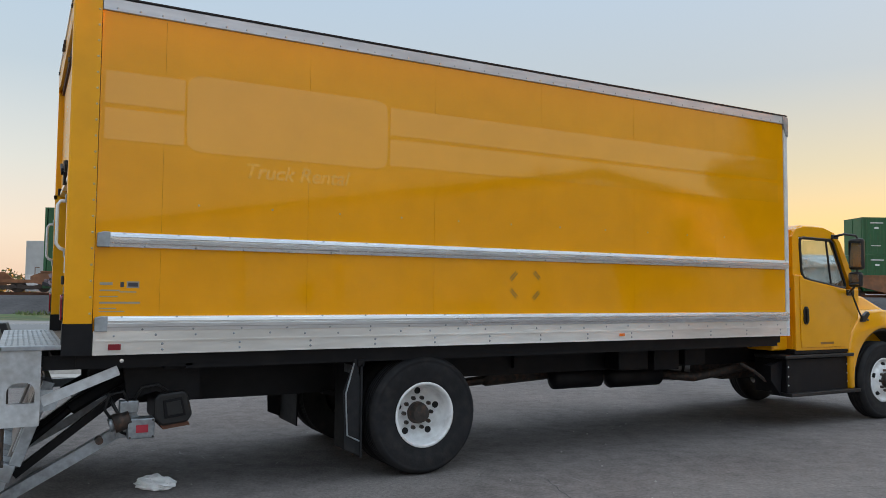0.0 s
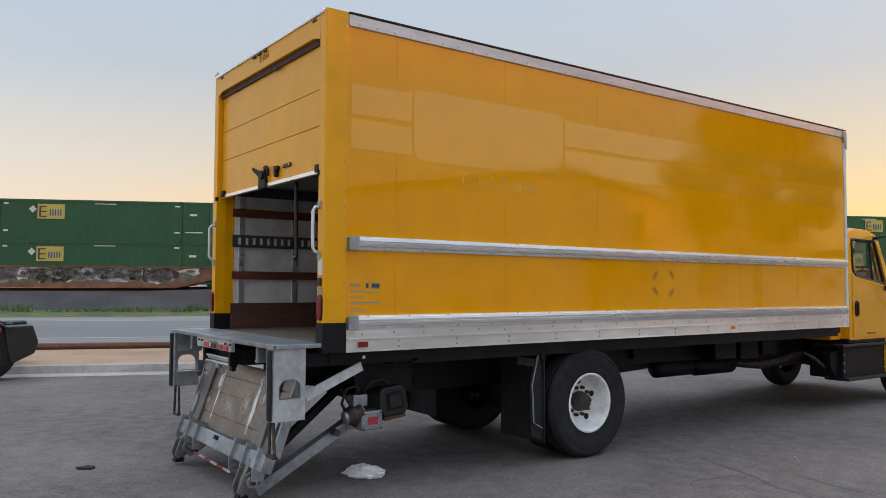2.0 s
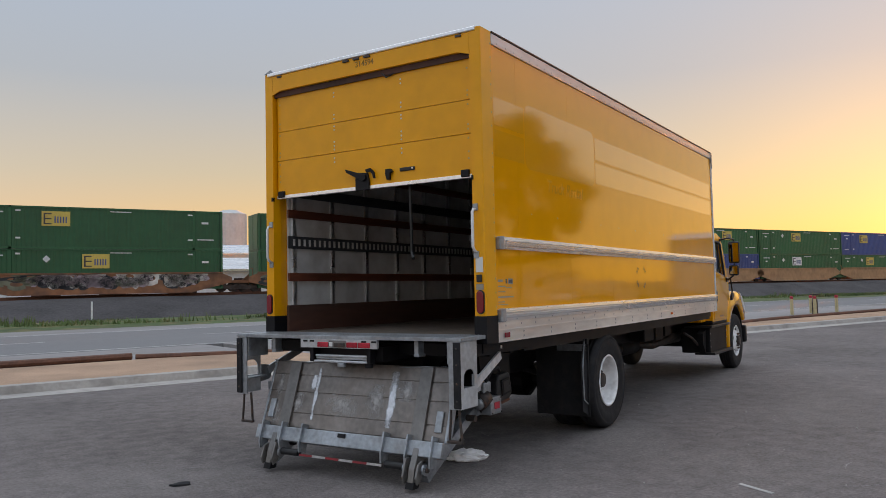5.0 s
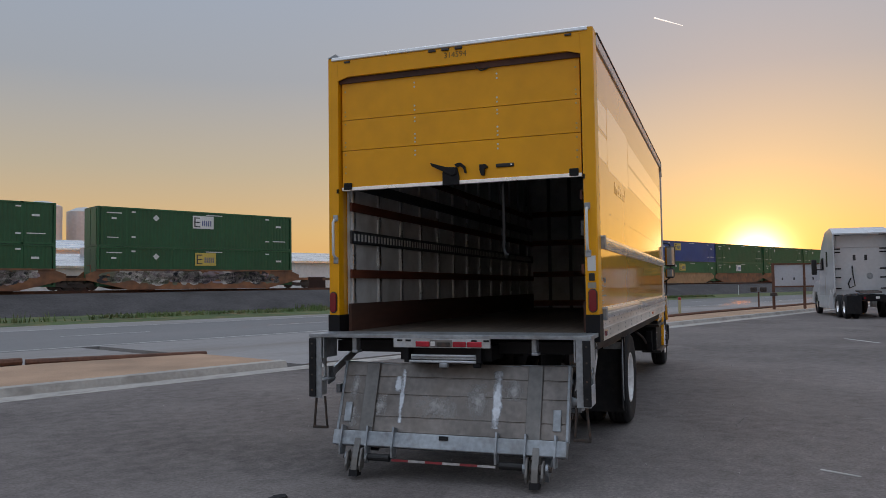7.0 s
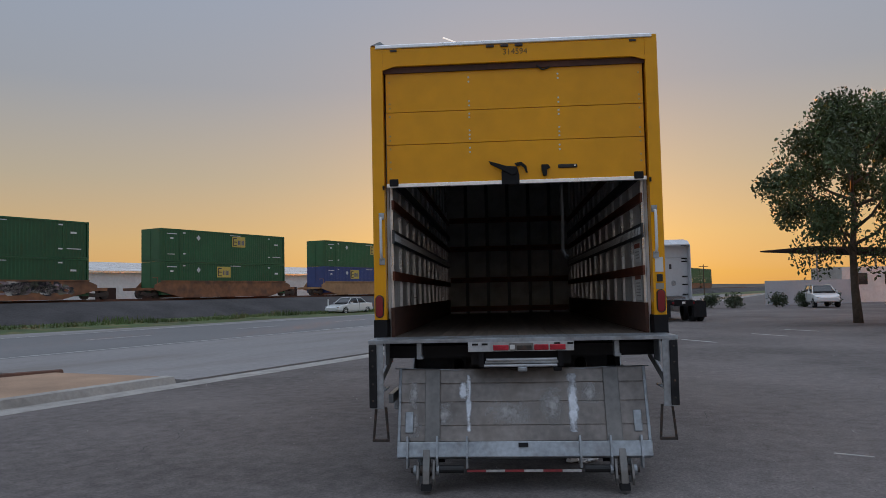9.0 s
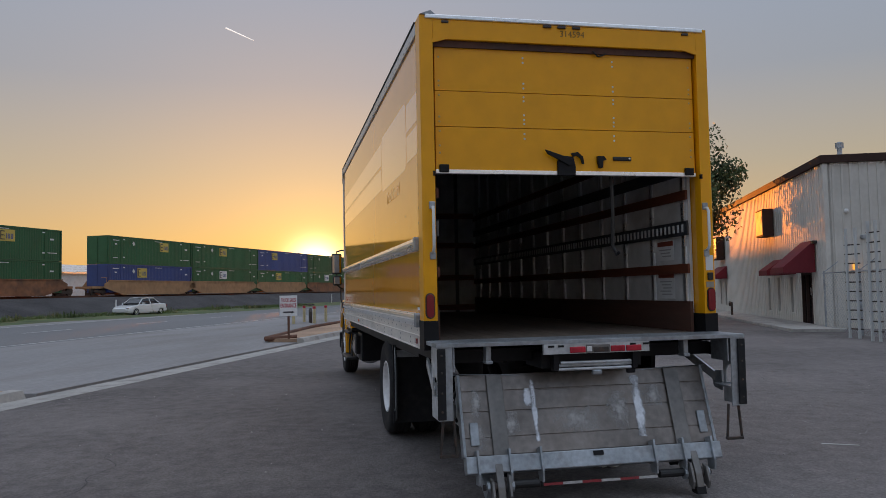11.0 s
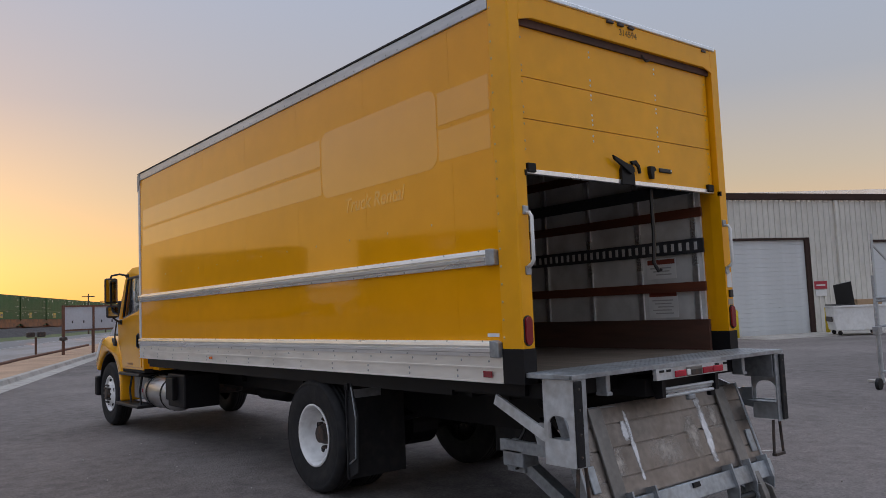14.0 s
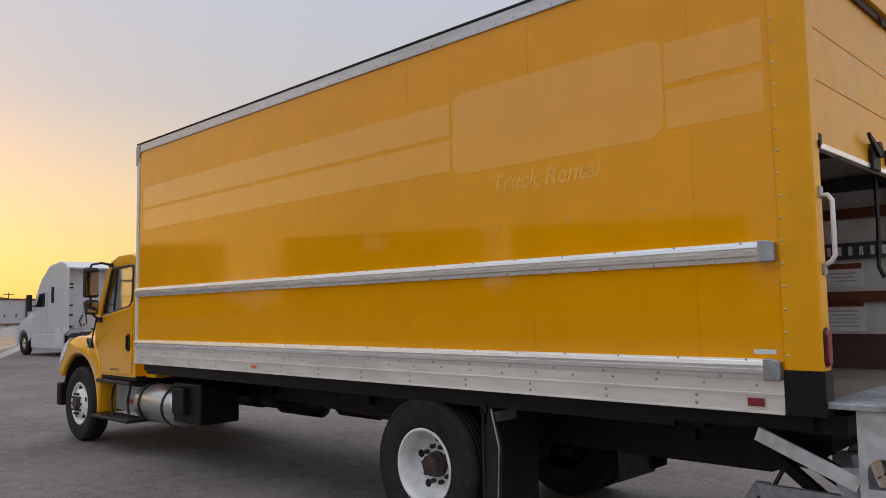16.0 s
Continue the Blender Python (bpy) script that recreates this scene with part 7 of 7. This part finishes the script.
part("roof_deflector", prism([(0.05, 4.0), (-0.42, 3.78), (-0.42, 3.72), (0.05, 3.92)], -1.18, 1.18, "y"), SEMI_WHITE, semi)
part("rear_emblem", lathe([(0.14, -0.035), (0.12, -0.05), (0.01, -0.05)], (0, -0.4, 1.85), "x", 16), GALV, semi)
part("tail_crossmember", block(-2.95, -2.85, -0.46, 0.46, 0.75, 1.02), BLACK_STEEL, semi)
part("work_lamp", block(-2.98, -2.95, -0.08, 0.08, 0.86, 0.96, 0.01), SIGN_WHITE, semi)

# rear of a dark flatbed tractor near the road
dark = thing("flatbed_tractor", "dark bare-frame tractor rear parked near the curb", "truck", pose(-1.3, 10.15, 0, 0, 0, -4))
for g in (-1, 1):
    part("frame_rail", block(-7.0, 0.45, g * 0.36, g * 0.45, 0.72, 0.98), BLACK_STEEL, dark)
    for x in (0.0, -1.35):
        t = part("drive_wheel", lathe([(0.28, g * 1.2), (0.46, g * 1.2), (0.51, g * 1.15), (0.51, g * 0.68), (0.3, g * 0.62)], (x, 0, 0.51), "y", 28), RUBBER, dark, smooth=True)
        part("rim", lathe([(0.29, g * 1.18), (0.25, g * 1.1), (0.05, g * 1.08)], (x, 0, 0.51), "y", 20), HUB_DARK, t)
    part("fender_panel", prism([(0.42, 0.30), (0.78, 0.48), (0.84, 0.68), (0.74, 0.98), (0.30, 0.96), (0.34, 0.62)], g * 0.66, g * 1.24, "y", bevel=0.02), BLACK_PLASTIC, dark, "black moulded rear fender")
    part("fender_arch", prism([(0.56 * math.cos(radians(a)), 0.51 + 0.56 * math.sin(radians(a))) for a in range(40, 141, 10)] + [(0.53 * math.cos(radians(a)), 0.51 + 0.53 * math.sin(radians(a))) for a in range(140, 39, -10)], g * 0.64, g * 1.24, "y"), BLACK_PLASTIC, dark)
    part("tail_lamp", block(0.0, 0.26, g * 1.24, g * 1.27, 0.86, 0.95, 0.01), RED_LENS, dark)
    part("side_marker", block(-0.35, -0.1, g * 1.24, g * 1.26, 0.84, 0.92, 0.01), AMBER_LENS, dark)
part("tail_beam", block(0.36, 0.46, -0.6, 0.6, 0.70, 0.98), BLACK_STEEL, dark)
part("cab_back", block(-7.6, -5.2, -1.2, 1.2, 0.8, 3.0, 0.06), SEMI_WHITE, dark)
for g in (-1, 1):
    part("steer_wheel", lathe([(0.05, g * 1.18), (0.46, g * 1.18), (0.51, g * 1.13), (0.51, g * 0.95), (0.05, g * 0.9)], (-7.2, 0, 0.51), "y", 24), RUBBER, dark)

# ---- loose things on the ground ----
bm = bmesh.new()
bmesh.ops.create_icosphere(bm, subdivisions=4, radius=1.0)
for v in bm.verts:
    n1 = noise.noise(v.co * 2.1) * 0.35 + noise.noise(v.co * 6.0) * 0.16 + noise.noise(v.co * 14) * 0.05
    v.co *= 1 + n1
    v.co = Vector((v.co.x * 0.11, v.co.y * 0.18, max(0.002, v.co.z * 0.062 + 0.04)))
solid("plastic_bag", bm, BAG, "crumpled white plastic bag on the asphalt", "plastic bag", pose(0.78, -0.60, 0, 0, 0, 35))
solid("paint_mark", prism([(1.02, -3.06), (1.06, -3.08), (0.87, -3.37), (0.83, -3.35)], 0.001, 0.005, "z"), LINE_PAINT, "short faded white paint mark on the lot", "paint mark")
for x, y, a in ((18.0, -6.0, 20), (20.5, -9.0, 20), (23.0, -11.0, 20)):
    solid("stall_mark", block(-0.9, 0.9, -0.06, 0.06, 0.001, 0.005), LINE_PAINT, "faded white parking stall mark", "paint mark", pose(x, y, 0, 0, 0, a), group="stall marks")
rng = random.Random(21)
bm = bmesh.new()
for k in range(260):
    x, y, r = rng.uniform(-9, 12), rng.uniform(-9, 8), rng.uniform(0.004, 0.013)
    s = bmesh.ops.create_icosphere(bm, subdivisions=1, radius=r, matrix=Matrix.Translation((x, y, r * 0.4)))
solid("loose_gravel", bm, CONCRETE, "small loose stones scattered over the asphalt", "gravel", None, "stuff")


def crack(points, w, label):
    bm = bmesh.new()
    rows = []
    for i, p in enumerate(points):
        d = Vector(points[min(i + 1, len(points) - 1)]) - Vector(points[max(i - 1, 0)])
        nrm = Vector((-d.y, d.x)).normalized() * w * (0.5 + 0.8 * rng.random())
        rows.append((bm.verts.new((p[0] + nrm.x, p[1] + nrm.y, 0.003)), bm.verts.new((p[0] - nrm.x, p[1] - nrm.y, 0.003))))
    for a, b in zip(rows, rows[1:]):
        bm.faces.new((a[0], a[1], b[1], b[0]))
    solid("asphalt_crack", bm, material("crack_tar", (0.05, 0.046, 0.044), 0.8), label, "crack")


for x, y, a, n in ((3.95, -1.75, -110, 15), (3.7, -2.5, -160, 7), (-2.5, -2.2, 80, 16), (5.0, -6.0, 15, 26), (-4.5, 3.0, 60, 18), (0.5, 4.5, -10, 24), (4.0, -4.5, 70, 14)):
    pts = []
    px, py, ang = x, y, radians(a)
    for k in range(n):
        pts.append((px, py))
        ang += rng.uniform(-0.5, 0.5) + (radians(a) - ang) * 0.3
        px, py = px + 0.13 * math.cos(ang), py + 0.13 * math.sin(ang)
    crack(pts, 0.004, "thin dark crack wandering over the asphalt")


def scrap(x, y, r, turn):
    """A small torn flake of dark rubber lying on the lot."""
    bm = bmesh.new()
    top = [bm.verts.new((r * (0.7 + 0.5 * rng.random()) * math.cos(k * math.tau / 11), 0.55 * r * (0.7 + 0.5 * rng.random()) * math.sin(k * math.tau / 11), 0.012 + 0.012 * rng.random())) for k in range(11)]
    low = [bm.verts.new((v.co.x * 1.08, v.co.y * 1.08, 0.001)) for v in top]
    bm.faces.new(top)
    for k in range(11):
        bm.faces.new((low[k], low[(k + 1) % 11], top[(k + 1) % 11], top[k]))
    solid("rubber_scrap", bm, RUBBER, "small torn scrap of dark rubber on the asphalt", "debris", pose(x, y, 0, 0, 0, turn))


scrap(-1.213, 1.12, 0.085, -35)
scuff_rng = random.Random(77)
bm = bmesh.new()
for k in range(46):
    x, y, a, n = scuff_rng.uniform(-3, 6), scuff_rng.uniform(-4.2, 2.5), scuff_rng.uniform(0, math.tau), scuff_rng.uniform(0.05, 0.22)
    w = scuff_rng.uniform(0.003, 0.007)
    c, e = Vector((x, y, 0.002)), Vector((math.cos(a), math.sin(a), 0))
    side, bow = Vector((-e.y, e.x, 0)), scuff_rng.uniform(-0.03, 0.03)
    ring = [c - e * n, c + side * (bow - w), c + e * n, c + side * (bow + w)]
    bm.faces.new([bm.verts.new(p) for p in ring])
solid("asphalt_scratches", bm, ROADMAT, "pale scratches scraped into the asphalt", "scratches", None, "stuff")


# ---- planting ----
def leaf_cloud(bm, centres, count, size, seed):
    r = random.Random(seed)
    for c, rad in centres:
        for k in range(count):
            d = Vector((r.gauss(0, 1), r.gauss(0, 1), r.gauss(0, 0.8))).normalized() * rad * r.random() ** 0.45
            p = Vector(c) + d
            a, b = Vector((r.gauss(0, 1), r.gauss(0, 1), r.gauss(0, 1))).normalized(), Vector((r.gauss(0, 1), r.gauss(0, 1), r.gauss(0, 1)))
            b = a.cross(b).normalized()
            s = size * r.uniform(0.6, 1.4)
            vs = [bm.verts.new(p + a * s), bm.verts.new(p + b * s * 0.5), bm.verts.new(p - a * s), bm.verts.new(p - b * s * 0.5)]
            bm.faces.new(vs)


tree = thing("tree", "tall leafy tree with open airy crown before the building", "tree", pose(28.0, -15.3, 0) @ Matrix.Diagonal((0.9, 0.9, 0.99, 1)))
rt = random.Random(5)
part("trunk", tube([(0, 0, -0.1), (0.1, 0.05, 1.6), (0.0, 0.1, 3.2), (-0.15, 0.0, 5.0), (0.05, 0.1, 7.5)], [0.24, 0.18, 0.16, 0.12, 0.05], 10), BARK, tree, smooth=True)
centres = []
for k in range(15):
    a = k * 2.4
    z0 = 2.8 + 0.33 * k
    reach = 3.5 * (1 - abs(k - 6) / 14)
    tip = Vector((reach * math.cos(a), reach * math.sin(a), z0 + 1.4 + 0.5 * rt.random()))
    mid = Vector((0.45 * tip.x, 0.45 * tip.y, z0 + 0.5))
    part("limb", tube([(0, 0, z0), mid, tip], [0.09, 0.06, 0.02], 6), BARK, tree, smooth=True)
    centres += [(tip, 0.95), (tip * 0.75 + mid * 0.25 + Vector((rt.uniform(-0.5, 0.5), rt.uniform(-0.5, 0.5), 0.3)), 0.8), (tip + Vector((rt.uniform(-0.8, 0.8), rt.uniform(-0.8, 0.8), rt.uniform(-0.6, 0.8))), 0.6)]
centres += [((0.5, 1.6, 3.1), 1.0), ((-0.5, -0.8, 3.0), 0.9), ((0.4, -1.4, 8.6), 1.1), ((0.3, 1.3, 8.3), 1.0), ((0.6, -2.4, 6.4), 1.2), ((-0.4, -2.2, 5.0), 1.2), ((0.8, -2.6, 4.0), 1.0), ((0.2, -1.7, 7.6), 1.2), ((-0.6, 2.2, 5.2), 1.2), ((0.2, 0.1, 8.9), 1.0), ((-0.5, 0.6, 8.2), 1.0), ((0.7, -0.6, 8.0), 0.9), ((0.1, 0.2, 9.8), 0.6), ((1.2, 0.8, 7.2), 0.8), ((0.0, -2.6, 8.4), 1.2), ((0.3, -3.0, 7.3), 1.2), ((0.5, -2.0, 9.3), 0.9), ((0.0, -3.3, 6.2), 1.2), ((-0.3, -3.3, 5.0), 1.1), ((0.2, -1.0, 9.6), 0.8)]
bm = bmesh.new()
leaf_cloud(bm, [(c, r * 1.3) for c, r in centres], 520, 0.095, 8)
part("crown", bm, LEAF, tree, "dark green leaves with gaps")


def bush(m, r, h, seed):
    b = thing("bush", "rounded clipped green bush at the lot's far edge", "bush", m, "far bushes")
    bm = bmesh.new()
    rr = random.Random(seed)
    leaf_cloud(bm, [((rr.uniform(-0.35, 0.35) * r, rr.uniform(-0.35, 0.35) * r, h * rr.uniform(0.3, 0.7)), r * 0.65) for k in range(6)], 170, 0.08, seed)
    for v in bm.verts:
        v.co.z = max(0.0, v.co.z)
    part("foliage", bm, BUSH, b)
    part("stems", tube([(0, 0, 0), (0.02, 0.02, h * 0.6)], 0.05, 6), BARK, b)


for k, (u, v, r) in enumerate(((60.0, 5.4, 0.95), (59.6, 3.6, 1.05), (61.5, 0.6, 1.0), (61.2, -1.4, 0.85), (66.0, -3.4, 0.9))):
    bush(pose(*road_at(u, v)), r, 1.25, 40 + k)
# low trees far beyond the railway
bm = bmesh.new()
rf = random.Random(77)
for k in range(46):
    x = -46 + 1.05 * k + rf.uniform(-1, 1)
    h = rf.uniform(2.2, 5.6)
    leaf_cloud(bm, [((x, 150 + rf.uniform(-8, 8), h * 0.45), h * 0.5), ((x + rf.uniform(-1, 1), 150, h * 0.8), h * 0.32)], 90, 0.34, 500 + k)
for v in bm.verts:
    v.co.z = max(-0.1, v.co.z)
solid("tree_line", bm, LEAF, "low dark trees far off beyond the railway", "trees", None, "stuff")
# verge grass and weeds
bm = bmesh.new()
rg = random.Random(31)
for k in range(15000):
    s = rg.uniform(-40, 90)
    t = -rg.uniform(6.6, 11.8)
    if noise.noise((s * 0.12, t * 0.3, 2)) < -0.05:
        continue
    h = rg.uniform(0.12, 0.42) * (1.5 if noise.noise((s * 0.2, 7, 2)) > 0.2 else 0.8)
    a = rg.uniform(0, math.tau)
    w = 0.05
    base = Vector((s, t, 0.12))
    d = Vector((math.cos(a), math.sin(a), 0)) * w
    tip = base + Vector((rg.gauss(0, 0.1), rg.gauss(0, 0.1), h))
    bm.faces.new((bm.verts.new(base - d), bm.verts.new(base + d), bm.verts.new(tip)))
solid("verge_grass", bm, GRASS, "tufts of dry and green verge grass along the railway", "grass", TRAIN, "stuff")
for s, t in ((7.0, -8.5), (54, -9.0), (100, -9)):
    mk = thing("marker_post", "slim white marker post on the railway verge", "post", TRAIN @ pose(s, t, 0.1))
    part("marker_stake", block(-0.05, 0.05, -0.03, 0.03, 0, 1.3), WHITE_PAINT, mk)
mk = thing("track_sign", "small red sign on a slim post beside the track", "sign", TRAIN @ pose(2.0, -8.6, 0.1))
part("sign_stake", tube([(0, 0, 0), (0, 0, 1.5)], 0.03, 6), GALV, mk)
part("red_plate", block(-0.25, 0.25, -0.05, -0.03, 1.3, 1.75), SIGN_RED, mk)

# ---- far edge of the lot ----
screen = solid("screen_fence", block(0, 9, -0.04, 0.04, 0, 2.2), TARP_GREY, "pale screened fence at the lot's far end", "fence", pose(64.5, -23.5, 0, 0, 0, -75))
cano = thing("canopy", "dark flat canopy roof on slim posts far off", "canopy", pose(70, -29.5, 0, 0, 0, -70))
part("canopy_roof", prism([(-1.5, 5.2), (16, 4.6), (16, 4.9), (-1.5, 5.35)], -3, 5, "y"), FASCIA, cano)
for x in (1, 8, 15):
    part("canopy_post", tube([(x, 0, 0), (x, 0, 4.8)], 0.1, 8), GALV, cano)
part("cabin", block(2, 14, -2, 2, 0, 3.4), WHITE_PAINT, cano)
for x in (3.5, 7, 10.5):
    part("cabin_window", block(x, x + 1.4, -2.05, -2.0, 1.7, 2.8), DARKGLASS, cano)
for x, y, h in ((150, -33, 7.5), (165, -40, 7), (185, -49, 7.5), (250, -58, 9)):
    pl = thing("utility_pole", "slim wooden utility pole far off", "utility pole", pose(x, y, 0), "far poles")
    part("pole_shaft", tube([(0, 0, -0.1), (0, 0, h)], [0.16, 0.1], 8), BARK, pl)
    part("crossarm", block(-0.06, 0.06, -1.1, 1.1, h - 0.6, h - 0.45), BARK, pl)
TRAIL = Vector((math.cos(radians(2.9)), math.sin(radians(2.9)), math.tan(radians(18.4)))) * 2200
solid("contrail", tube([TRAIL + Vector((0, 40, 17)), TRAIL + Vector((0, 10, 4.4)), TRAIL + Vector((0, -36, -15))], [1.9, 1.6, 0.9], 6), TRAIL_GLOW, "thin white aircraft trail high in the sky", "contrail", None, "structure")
